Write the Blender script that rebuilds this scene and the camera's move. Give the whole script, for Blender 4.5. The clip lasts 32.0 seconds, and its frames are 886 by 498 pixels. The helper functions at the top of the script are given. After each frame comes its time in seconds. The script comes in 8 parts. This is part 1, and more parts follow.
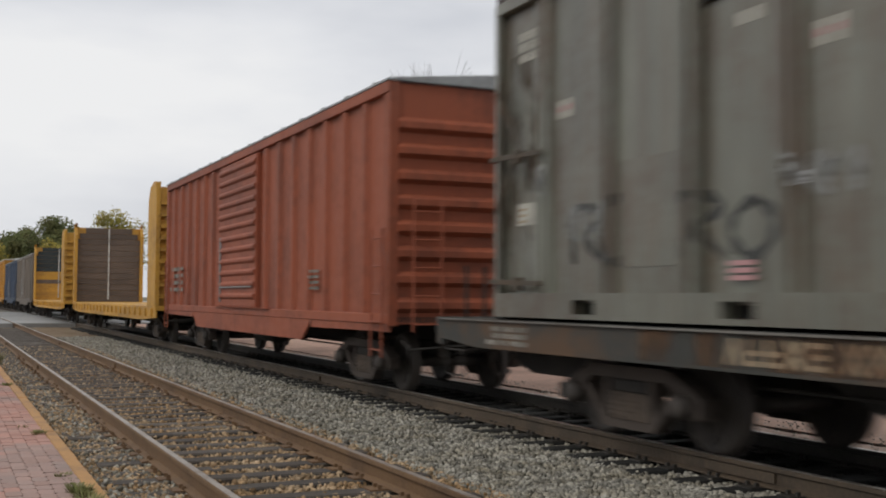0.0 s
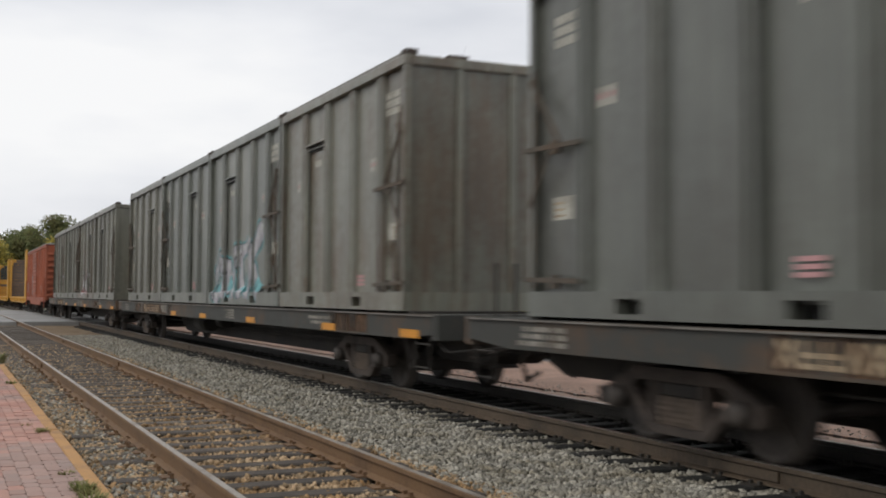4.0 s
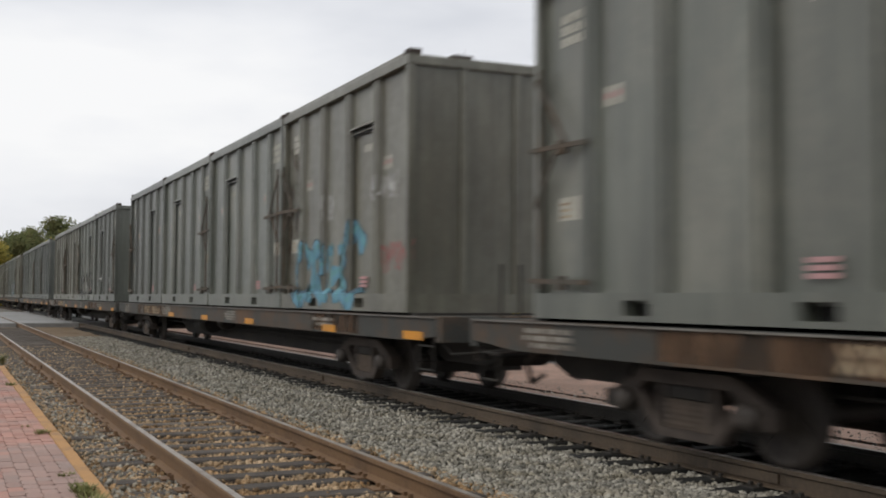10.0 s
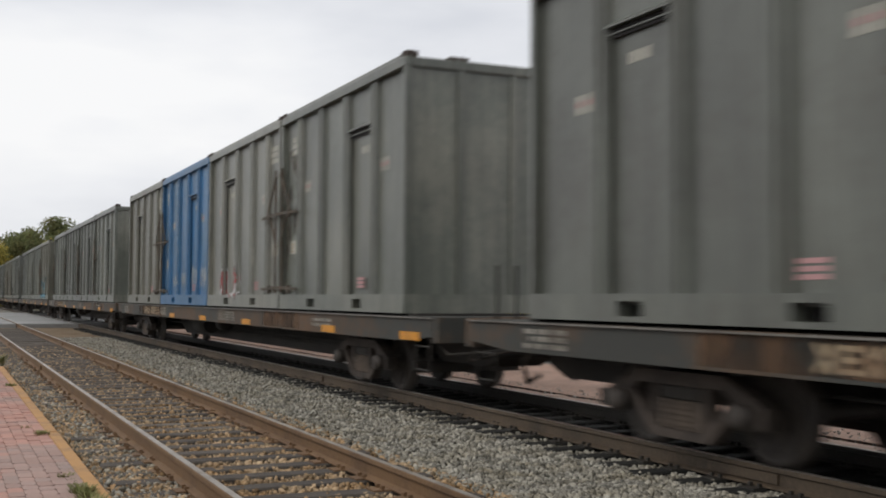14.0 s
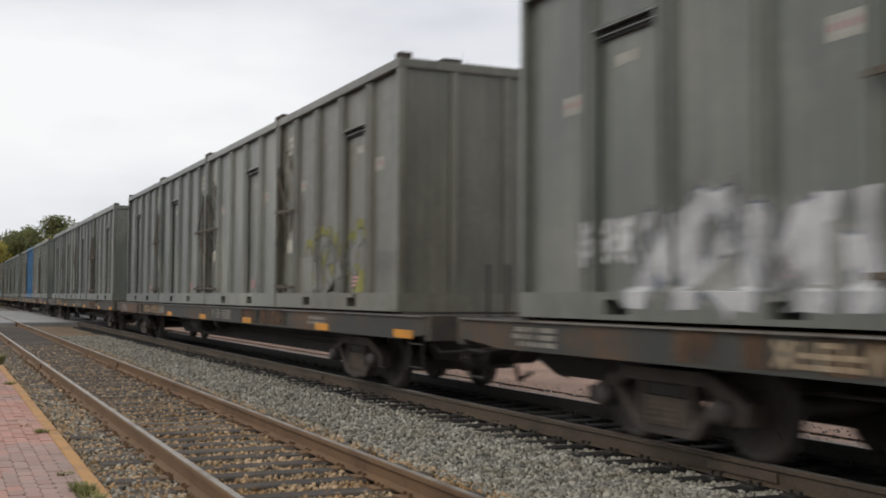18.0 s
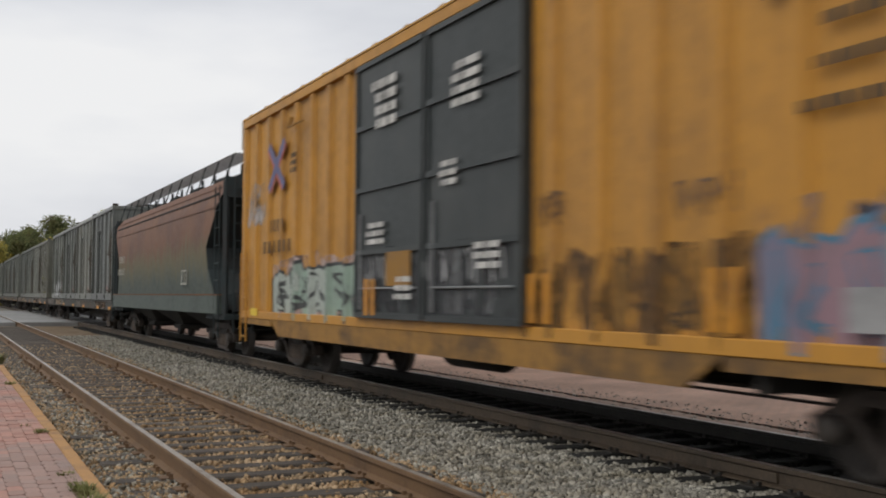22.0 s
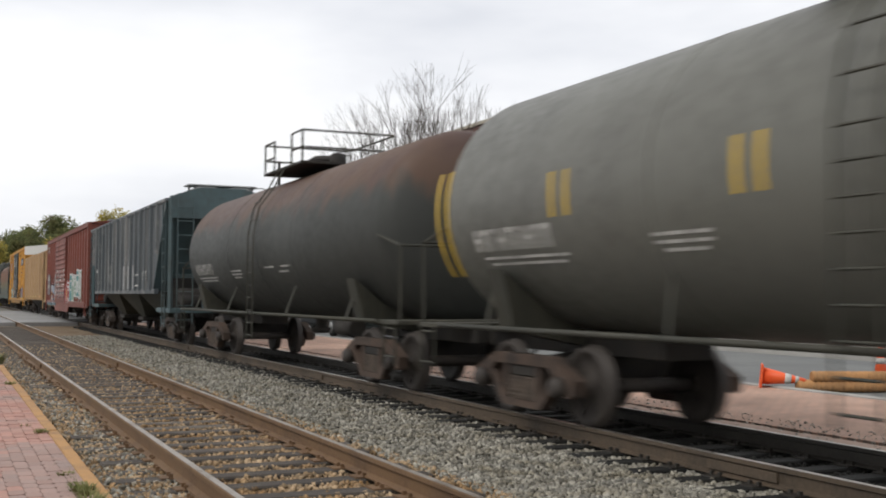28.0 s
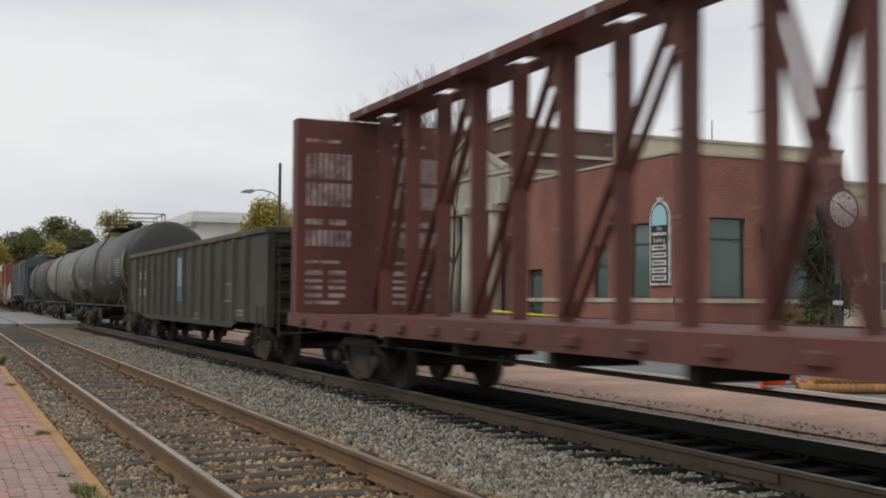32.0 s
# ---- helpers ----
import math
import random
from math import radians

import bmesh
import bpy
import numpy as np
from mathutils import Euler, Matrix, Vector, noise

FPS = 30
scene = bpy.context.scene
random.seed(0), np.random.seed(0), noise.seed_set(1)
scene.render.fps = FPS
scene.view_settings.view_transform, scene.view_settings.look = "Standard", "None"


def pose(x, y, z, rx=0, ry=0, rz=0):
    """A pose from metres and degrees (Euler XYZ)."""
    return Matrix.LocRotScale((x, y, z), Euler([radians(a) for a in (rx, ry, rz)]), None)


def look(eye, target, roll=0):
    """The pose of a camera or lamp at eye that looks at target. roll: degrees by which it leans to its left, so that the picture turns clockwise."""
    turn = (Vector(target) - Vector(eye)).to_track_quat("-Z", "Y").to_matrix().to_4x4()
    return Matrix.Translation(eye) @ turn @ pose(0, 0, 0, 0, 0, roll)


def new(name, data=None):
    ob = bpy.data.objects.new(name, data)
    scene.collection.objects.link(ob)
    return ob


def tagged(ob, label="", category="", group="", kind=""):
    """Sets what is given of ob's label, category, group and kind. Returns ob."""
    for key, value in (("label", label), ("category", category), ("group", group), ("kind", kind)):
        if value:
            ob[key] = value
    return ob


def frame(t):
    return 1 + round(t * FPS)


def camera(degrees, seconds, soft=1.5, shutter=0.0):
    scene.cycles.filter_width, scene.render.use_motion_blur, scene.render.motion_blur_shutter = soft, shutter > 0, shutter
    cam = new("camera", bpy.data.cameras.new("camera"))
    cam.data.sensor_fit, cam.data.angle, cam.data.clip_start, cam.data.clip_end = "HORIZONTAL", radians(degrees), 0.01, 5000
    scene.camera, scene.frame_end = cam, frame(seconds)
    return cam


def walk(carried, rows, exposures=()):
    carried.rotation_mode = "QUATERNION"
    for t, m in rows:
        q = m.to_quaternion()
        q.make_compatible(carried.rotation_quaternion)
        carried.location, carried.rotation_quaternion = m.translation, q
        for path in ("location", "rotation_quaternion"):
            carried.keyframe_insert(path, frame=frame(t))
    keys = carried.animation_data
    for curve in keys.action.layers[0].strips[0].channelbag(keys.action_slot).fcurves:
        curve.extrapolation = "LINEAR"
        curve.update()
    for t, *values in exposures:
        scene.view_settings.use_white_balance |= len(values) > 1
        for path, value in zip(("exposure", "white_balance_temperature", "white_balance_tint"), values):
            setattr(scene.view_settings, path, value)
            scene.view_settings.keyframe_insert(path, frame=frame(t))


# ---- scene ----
# Camera on a tripod on the platform, with the slight drift of its head.
FOV, EYE = 43.55, (-0.022, -0.042, 1.36)
HEAD, TILT, LEAN = 24.23, 2.495, 0.36
cam = camera(FOV, 32.0, soft=1.9, shutter=0.42)


def aim(dx, dy):
    """The head turned by a small drift, in units of a 1963th of a radian."""
    h, p = radians(HEAD) - dx / 1963, radians(TILT) + dy / 1963
    way = Vector((math.sin(h) * math.cos(p), math.cos(h) * math.cos(p), math.sin(p)))
    return look(EYE, Vector(EYE) + way, LEAN)


walk(cam, [(t, aim(dx, dy)) for t, dx, dy in (
    (0.0, -4, 1), (0.6, -4, 1), (1.0, -2.5, 1), (1.5, -1.5, -1), (2.0, 0, -2), (2.6, 1.5, -2), (3.5, 1.5, -2), (5.5, 1.5, -1),
    (6.0, 0, -1), (6.6, 0, 0.5), (9.0, 0, 0.8), (9.6, 1.5, 0.8), (10.6, 1.2, 0.8), (11.6, 0.8, -0.5), (12.4, 0.8, 0.6),
    (13.0, 0, 2), (14.5, 1, 2), (16.5, 0, 1), (17.6, 0, 0.4), (18.2, 0, -0.8), (22.9, 0, -0.8), (23.6, 0, 0.8), (24.5, 0, 0.8),
    (26.5, 0, -0.8), (28.4, 0, -0.8), (29.2, 0, 0.8), (30.6, 0, 0.8), (31.2, 1, 1), (32.0, 1.5, 1.5))],
     exposures=((0.0, -0.1), (1.0, 0.0), (7.0, 0.05), (17.0, 0.05), (20.5, 0.0), (22.0, -0.08), (23.4, -0.12), (24.2, -0.18), (24.6, -0.16), (26.5, 0.1), (27.2, 0.2), (28.0, 0.22), (29.0, 0.0), (31.0, 0.0), (32.0, -0.14)))

# Overcast sky with a broad, weak sun behind the cloud.
SUN_UP, SUN_TURN = 48, 250
world = bpy.data.worlds.new("overcast")
scene.world = world
world.use_nodes = True
wt = world.node_tree
for n in list(wt.nodes):
    wt.nodes.remove(n)


def put(tree, kind, **values):
    """A node with its inputs or settings given by name."""
    n = tree.nodes.new(kind)
    for key, v in values.items():
        spot = n.inputs.get(key.replace("_", " "))
        if spot is None:
            setattr(n, key, v)
        elif isinstance(v, bpy.types.NodeSocket):
            tree.links.new(v, spot)
        else:
            spot.default_value = v
    return n


def ramp(tree, fac, *stops):
    n = tree.nodes.new("ShaderNodeValToRGB")
    tree.links.new(fac, n.inputs[0])
    e = n.color_ramp.elements
    while len(e) < len(stops):
        e.new(0.5)
    for el, (at, c) in zip(e, stops):
        el.position, el.color = at, (c, c, c, 1) if isinstance(c, (int, float)) else (*c, 1)
    return n.outputs[0]


sky = put(wt, "ShaderNodeTexSky", sky_type="NISHITA", sun_disc=False, sun_elevation=radians(SUN_UP), sun_rotation=radians(SUN_TURN), air_density=1.0, dust_density=4.0)
wco = put(wt, "ShaderNodeTexCoord").outputs["Generated"]
wmap = put(wt, "ShaderNodeMapping", Vector=wco, Scale=(1.0, 1.0, 3.2), Location=(2.3, 0.7, 0.0)).outputs[0]
puffs = put(wt, "ShaderNodeTexNoise", Vector=wmap, Scale=2.1, Detail=5.0, Roughness=0.52).outputs[0]
cover = ramp(wt, puffs, (0.30, (0.70, 0.72, 0.77)), (0.47, (0.88, 0.89, 0.92)), (0.60, (0.985, 0.985, 0.99)))
b1 = put(wt, "ShaderNodeBackground", Color=sky.outputs[0], Strength=0.08)
b2 = put(wt, "ShaderNodeBackground", Color=cover, Strength=0.98)
wmix = put(wt, "ShaderNodeMixShader", Fac=0.93)
wt.links.new(b1.outputs[0], wmix.inputs[1])
wt.links.new(b2.outputs[0], wmix.inputs[2])
wout = put(wt, "ShaderNodeOutputWorld")
wt.links.new(wmix.outputs[0], wout.inputs[0])

sun = new("sun", bpy.data.lights.new("sun", "SUN"))
sun.data.energy, sun.data.angle, sun.data.color = 1.25, radians(25), (1.0, 0.97, 0.92)
a = radians(SUN_TURN)
sun.matrix_basis = look((0, 0, 60), (60 * math.cos(radians(SUN_UP)) * -math.sin(a), 60 * math.cos(radians(SUN_UP)) * -math.cos(a), 60 - 60 * math.sin(radians(SUN_UP))))

# Materials


def surface(name, base, other, rough=0.75, metal=0.0, big=0.5, small=14.0, amount=0.5, streak=0.0, bump=0.15, vary=0.0, island=0.0, dust=None, sw=2.6):
    """Paint, stone, steel or wood: a base colour stained by another at two scales, streaks down it, fine relief."""
    m = bpy.data.materials.new(name)
    m.use_nodes = True
    t = m.node_tree
    bsdf = t.nodes["Principled BSDF"]
    co = put(t, "ShaderNodeTexCoord").outputs["Object"]
    info = put(t, "ShaderNodeObjectInfo")
    shift = put(t, "ShaderNodeVectorMath", operation="SCALE", Scale=37.0)
    comb = put(t, "ShaderNodeCombineXYZ", X=info.outputs["Random"], Y=info.outputs["Random"])
    t.links.new(comb.outputs[0], shift.inputs[0])
    add = put(t, "ShaderNodeVectorMath", operation="ADD")
    t.links.new(co, add.inputs[0])
    t.links.new(shift.outputs[0], add.inputs[1])
    p = add.outputs[0]
    n1 = put(t, "ShaderNodeTexNoise", Vector=p, Scale=big, Detail=5.0, Roughness=0.6).outputs[0]
    n2 = put(t, "ShaderNodeTexNoise", Vector=p, Scale=small, Detail=4.0, Roughness=0.65).outputs[0]
    f = put(t, "ShaderNodeMath", operation="MULTIPLY_ADD")
    t.links.new(n2, f.inputs[0])
    f.inputs[1].default_value = 0.45
    t.links.new(n1, f.inputs[2])
    fac = ramp(t, f.outputs[0], (0.86 - 0.42 * amount, 0.0), (1.02 - 0.2 * amount, 1.0))
    if streak:
        sm = put(t, "ShaderNodeMapping", Vector=p, Scale=(sw, sw, 0.046 * sw)).outputs[0]
        n3 = put(t, "ShaderNodeTexNoise", Vector=sm, Scale=3.0, Detail=4.0, Roughness=0.6).outputs[0]
        s3 = ramp(t, n3, (0.47, 0.0), (0.72, 1.0))
        mx = put(t, "ShaderNodeMath", operation="MULTIPLY_ADD", use_clamp=True)
        t.links.new(s3, mx.inputs[0])
        mx.inputs[1].default_value = streak
        t.links.new(fac, mx.inputs[2])
        fac = mx.outputs[0]
    mix = put(t, "ShaderNodeMixRGB")
    t.links.new(fac, mix.inputs[0])
    mix.inputs[1].default_value, mix.inputs[2].default_value = (*base, 1), (*other, 1)
    col = mix.outputs[0]
    if dust:
        fine = ramp(t, n2, (0.56, 0.0), (0.72, 0.7))
        dm = put(t, "ShaderNodeMixRGB")
        t.links.new(fine, dm.inputs[0])
        t.links.new(col, dm.inputs[1])
        dm.inputs[2].default_value = (*dust, 1)
        col = dm.outputs[0]
    if vary or island:
        src = info.outputs["Random"] if vary else put(t, "ShaderNodeNewGeometry").outputs["Random Per Island"]
        w = vary or island
        rng = put(t, "ShaderNodeMapRange")
        t.links.new(src, rng.inputs[0])
        rng.inputs[3].default_value, rng.inputs[4].default_value = 1 - w, 1 + w
        hs = put(t, "ShaderNodeHueSaturation", Color=col, Value=rng.outputs[0])
        col = hs.outputs[0]
    t.links.new(col, bsdf.inputs["Base Color"])
    rr = put(t, "ShaderNodeMapRange")
    t.links.new(n2, rr.inputs[0])
    rr.inputs[3].default_value, rr.inputs[4].default_value = max(rough - 0.15, 0.03), min(rough + 0.15, 1)
    t.links.new(rr.outputs[0], bsdf.inputs["Roughness"])
    bsdf.inputs["Metallic"].default_value = metal
    bsdf.inputs["Specular IOR Level"].default_value = 0.35
    if bump:
        b = put(t, "ShaderNodeBump", Strength=bump, Distance=0.01, Height=n2)
        t.links.new(b.outputs[0], bsdf.inputs["Normal"])
    return m


def plain(name, base, rough=0.6, metal=0.0, glow=0.0):
    m = bpy.data.materials.new(name)
    m.use_nodes = True
    b = m.node_tree.nodes["Principled BSDF"]
    b.inputs["Base Color"].default_value, b.inputs["Roughness"].default_value, b.inputs["Metallic"].default_value = (*base, 1), rough, metal
    if glow:
        b.inputs["Emission Color"].default_value, b.inputs["Emission Strength"].default_value = (*base, 1), glow
    return m


GRIME = (0.045, 0.04, 0.035)
M = dict(
    ballast=surface("ballast", (0.20, 0.19, 0.165), (0.10, 0.09, 0.075), big=1.3, small=26, amount=0.5, bump=0.9, rough=0.9),
    ballast_old=surface("old_ballast", (0.17, 0.125, 0.078), (0.11, 0.068, 0.035), big=1.1, small=24, amount=0.6, bump=0.9, rough=0.9),
    stone=surface("ballast_stone", (0.24, 0.228, 0.195), (0.17, 0.15, 0.11), big=3, small=60, amount=0.55, bump=0.2, rough=0.9, island=0.62),
    stone_pale=surface("pale_gravel", (0.36, 0.31, 0.265), (0.24, 0.205, 0.175), big=3, small=60, amount=0.5, bump=0.2, rough=0.9, island=0.4),
    stone_old=surface("old_ballast_stone", (0.305, 0.225, 0.14), (0.215, 0.125, 0.052), big=2.2, small=60, amount=0.55, bump=0.2, rough=0.9, island=0.6),
    # Oily stones, bed and ties: the train's shade is put into the colour too.
    stone_oily_shade=surface("oily_shaded_ballast_stone", (0.022, 0.022, 0.019), (0.013, 0.013, 0.012), big=5, small=60, amount=0.5, bump=0.2, rough=0.8, island=0.5),
    ballast_oily_shade=surface("oily_shaded_ballast", (0.013, 0.013, 0.011), (0.010, 0.010, 0.009), big=1.3, small=26, amount=0.5, bump=0.6, rough=0.85),
    tie_oily_shade=surface("oily_shaded_tie", (0.011, 0.011, 0.010), (0.016, 0.015, 0.013), big=3, small=22, amount=0.5, bump=0.4, rough=0.8, vary=0.3),
    tie=surface("creosoted_tie", (0.060, 0.050, 0.042), (0.10, 0.085, 0.07), big=3, small=22, amount=0.5, bump=0.5, rough=0.85, vary=0.35),
    rail=surface("rusty_rail", (0.145, 0.085, 0.043), (0.098, 0.058, 0.032), big=1.5, small=30, amount=0.5, bump=0.2, rough=0.75),
    rail_main=surface("brown_main_rail", (0.088, 0.064, 0.043), (0.055, 0.042, 0.03), big=1.5, small=30, amount=0.5, streak=0.3, bump=0.15, rough=0.7),
    # Far main rail: greasy, and darkened in colour for the shade under the train.
    rail_oily_shade=surface("greasy_shaded_rail", (0.035, 0.031, 0.026), (0.022, 0.02, 0.017), big=1.5, small=30, amount=0.5, bump=0.15, rough=0.6),
    rail_top_dull=surface("dull_rail_top", (0.36, 0.33, 0.29), (0.20, 0.165, 0.13), big=2, small=40, amount=0.5, metal=0.6, rough=0.45, bump=0.05),
    rail_top=surface("polished_rail_top", (0.58, 0.55, 0.51), (0.34, 0.30, 0.26), big=2, small=40, amount=0.35, metal=0.85, rough=0.33, bump=0.05),
    kerb=surface("worn_yellow_kerb", (0.39, 0.215, 0.085), (0.25, 0.15, 0.08), big=2.5, small=22, amount=0.5, bump=0.4, rough=0.85, dust=(0.30, 0.21, 0.13)),
    paver=surface("red_paver", (0.37, 0.195, 0.152), (0.29, 0.19, 0.16), big=0.9, small=26, amount=0.62, bump=0.3, rough=0.85, vary=0.1),
    paver_dusty=surface("dusty_grey_paver", (0.315, 0.205, 0.172), (0.255, 0.195, 0.175), big=0.9, small=26, amount=0.6, bump=0.3, rough=0.9, vary=0.1),
    paver_joint=surface("paver_bed", (0.045, 0.038, 0.03), (0.03, 0.027, 0.02), big=2, small=30, bump=0.4, rough=0.95),
    paver_far=surface("red_paving", (0.45, 0.315, 0.245), (0.37, 0.265, 0.21), big=0.7, small=9, amount=0.5, bump=0.4, rough=0.85, dust=(0.48, 0.385, 0.32)),
    asphalt=surface("asphalt", (0.15, 0.155, 0.15), (0.11, 0.112, 0.112), big=0.4, small=40, amount=0.5, bump=0.3, rough=0.85),
    road=surface("worn_road", (0.25, 0.25, 0.245), (0.17, 0.168, 0.162), big=0.25, small=12, amount=0.5, bump=0.3, rough=0.85),
    concrete=surface("concrete", (0.36, 0.35, 0.325), (0.26, 0.25, 0.235), big=0.8, small=20, amount=0.5, bump=0.2, rough=0.85),
    earth=surface("weedy_ground", (0.10, 0.10, 0.06), (0.12, 0.095, 0.07), big=0.3, small=6, amount=0.5, bump=0.5, rough=0.95),
    grass=surface("grass_blade", (0.13, 0.145, 0.045), (0.21, 0.185, 0.08), big=8, small=30, amount=0.5, bump=0.0, rough=0.8, island=0.3),
    hopper_tan=surface("tan_paint", (0.395, 0.258, 0.134), (0.262, 0.165, 0.086), big=0.35, small=5, amount=0.5, streak=0.6, bump=0.05, rough=0.6),
    box_red=surface("faded_red_paint", (0.268, 0.072, 0.034), (0.165, 0.05, 0.028), big=0.4, small=6, amount=0.45, streak=0.4, bump=0.06, rough=0.62),
    box_maroon=surface("maroon_paint", (0.165, 0.045, 0.030), (0.118, 0.036, 0.026), big=0.4, small=6, amount=0.4, streak=0.3, bump=0.06, rough=0.6),
    yellow_dirty=surface("grimy_yellow", (0.30, 0.155, 0.035), (0.10, 0.06, 0.028), big=0.9, small=7, amount=0.5, streak=0.35, bump=0.05, rough=0.7),
    rust_edge=surface("rusted_edge", (0.17, 0.075, 0.032), (0.10, 0.05, 0.028), big=1.2, small=9, amount=0.5, bump=0.1, rough=0.8),
    yellow=surface("boxcar_yellow", (0.46, 0.222, 0.034), (0.31, 0.155, 0.036), big=0.4, small=6, amount=0.45, streak=0.45, bump=0.05, rough=0.55),
    bulk_yellow=surface("bulkhead_yellow", (0.49, 0.26, 0.04), (0.30, 0.16, 0.04), big=0.6, small=6, amount=0.45, streak=0.3, bump=0.05, rough=0.6),
    door_black=surface("black_door_paint", (0.025, 0.031, 0.031), (0.048, 0.052, 0.050), big=0.6, small=8, amount=0.4, streak=0.25, bump=0.05, rough=0.5),
    hopper_teal=surface("teal_grey_paint", (0.075, 0.10, 0.092), (0.15, 0.078, 0.045), big=0.3, small=4, amount=0.3, streak=0.3, bump=0.06, rough=0.6),
    hopper_grey=surface("weathered_grey_paint", (0.062, 0.072, 0.078), (0.21, 0.205, 0.195), big=0.35, small=5, amount=0.12, streak=0.95, bump=0.06, rough=0.6, sw=0.95),
    hopper_blue=surface("blue_green_paint", (0.065, 0.10, 0.108), (0.055, 0.07, 0.07), big=0.5, small=5, amount=0.45, streak=0.3, bump=0.05, rough=0.6),
    tank_black=surface("black_tank_paint", (0.030, 0.033, 0.030), (0.046, 0.043, 0.037), big=0.4, small=6, amount=0.4, streak=0.2, bump=0.04, rough=0.46),
    tank_grey=surface("grey_tank_paint", (0.125, 0.125, 0.108), (0.088, 0.087, 0.075), big=0.4, small=6, amount=0.4, streak=0.3, bump=0.04, rough=0.5),
    gon=surface("dark_gondola_paint", (0.032, 0.032, 0.024), (0.058, 0.054, 0.040), big=0.5, small=6, amount=0.45, streak=0.55, bump=0.06, rough=0.65),
    gon_rim=surface("worn_brown_rim", (0.095, 0.075, 0.055), (0.06, 0.05, 0.04), big=1, small=9, amount=0.5, bump=0.1, rough=0.7),
    flat=surface("dark_grey_flatcar_paint", (0.040, 0.041, 0.037), (0.105, 0.058, 0.030), big=0.42, small=5, amount=0.4, streak=0.0, bump=0.08, rough=0.7, dust=(0.07, 0.06, 0.05)),
    beam_red=surface("centerbeam_red", (0.128, 0.046, 0.037), (0.088, 0.038, 0.031), big=0.5, small=6, amount=0.45, streak=0.3, bump=0.06, rough=0.65),
    under=surface("dark_underframe", (0.022, 0.020, 0.018), (0.04, 0.034, 0.028), big=1.5, small=12, amount=0.5, bump=0.15, rough=0.8),
    truck=surface("dusty_truck_iron", (0.060, 0.047, 0.039), (0.028, 0.023, 0.02), big=2.5, small=16, amount=0.5, bump=0.2, rough=0.85),
    spring=surface("dusty_spring_steel", (0.105, 0.082, 0.064), (0.06, 0.048, 0.04), big=4, small=16, amount=0.5, bump=0.2, rough=0.85),
    latch=surface("rusty_latch", (0.075, 0.066, 0.054), (0.095, 0.066, 0.044), big=2, small=12, amount=0.5, bump=0.1, rough=0.8),
    wheel=surface("oily_wheel_steel", (0.05, 0.042, 0.036), (0.028, 0.024, 0.022), big=4, small=20, amount=0.5, bump=0.1, rough=0.65),
    tread=plain("bright_tread", (0.36, 0.35, 0.34), 0.32, 0.9),
    galv=surface("galvanised_steel", (0.30, 0.31, 0.31), (0.20, 0.20, 0.2), big=2, small=15, metal=0.5, rough=0.5, bump=0.05),
    white=surface("stencil_white", (0.56, 0.55, 0.52), (0.26, 0.255, 0.24), big=3, small=25, amount=0.55, bump=0.0, rough=0.7),
    worn_white=surface("worn_stencil", (0.25, 0.235, 0.205), (0.09, 0.08, 0.065), big=3, small=25, amount=0.6, bump=0.0, rough=0.8),
    label=surface("weathered_label", (0.40, 0.39, 0.34), (0.24, 0.235, 0.2), big=4, small=25, amount=0.5, bump=0.0, rough=0.75),
    pink=surface("faded_pink_label", (0.42, 0.235, 0.235), (0.32, 0.21, 0.205), big=5, small=30, amount=0.4, bump=0.0),
    sign_yellow=surface("reflector_yellow", (0.53, 0.225, 0.018), (0.36, 0.165, 0.03), big=3, small=20, amount=0.4, bump=0.0, rough=0.5),
    worn_letter=surface("worn_letter_paint", (0.34, 0.27, 0.18), (0.16, 0.09, 0.05), big=1.5, small=12, amount=0.55, bump=0.0, rough=0.8),
    sill_edge=surface("pale_sill_edge", (0.16, 0.15, 0.135), (0.07, 0.06, 0.05), big=1.0, small=9, amount=0.5, bump=0.05, rough=0.6),
    stripe_yellow=surface("stripe_yellow", (0.50, 0.33, 0.03), (0.36, 0.25, 0.05), big=3, small=20, amount=0.4, bump=0.0, rough=0.5),
    black=plain("black_letter", (0.02, 0.02, 0.022), 0.7),
    # Near-black that stands in for the shade inside slots and pockets.
    recess_shade=plain("painted_recess_black", (0.012, 0.012, 0.012), 0.9),
    lumber=surface("weathered_planks", (0.125, 0.092, 0.072), (0.085, 0.066, 0.054), big=0.8, small=8, amount=0.5, bump=0.1, rough=0.75, vary=0.12),
    brick=surface("red_wall_brick", (0.225, 0.082, 0.055), (0.17, 0.066, 0.048), big=0.5, small=18, amount=0.5, bump=0.2, rough=0.85),
    brick_dark=surface("dark_wall_brick", (0.12, 0.062, 0.05), (0.09, 0.05, 0.042), big=0.5, small=18, amount=0.5, bump=0.2, rough=0.85),
    brick_piece=surface("wall_brick_piece", (0.23, 0.084, 0.056), (0.18, 0.07, 0.05), big=2, small=18, amount=0.5, bump=0.2, rough=0.85, vary=0.2),
    cream=surface("cream_render", (0.55, 0.49, 0.37), (0.48, 0.42, 0.31), big=0.4, small=9, amount=0.45, streak=0.25, bump=0.1, rough=0.8),
    limestone=surface("limestone_trim", (0.42, 0.385, 0.32), (0.30, 0.27, 0.23), big=0.8, small=10, amount=0.45, streak=0.25, bump=0.15, rough=0.8),
    white_wall=surface("white_painted_wall", (0.66, 0.65, 0.62), (0.55, 0.54, 0.52), big=0.4, small=9, amount=0.4, bump=0.1, rough=0.7),
    trim_dark=plain("dark_window_trim", (0.035, 0.045, 0.042), 0.5),
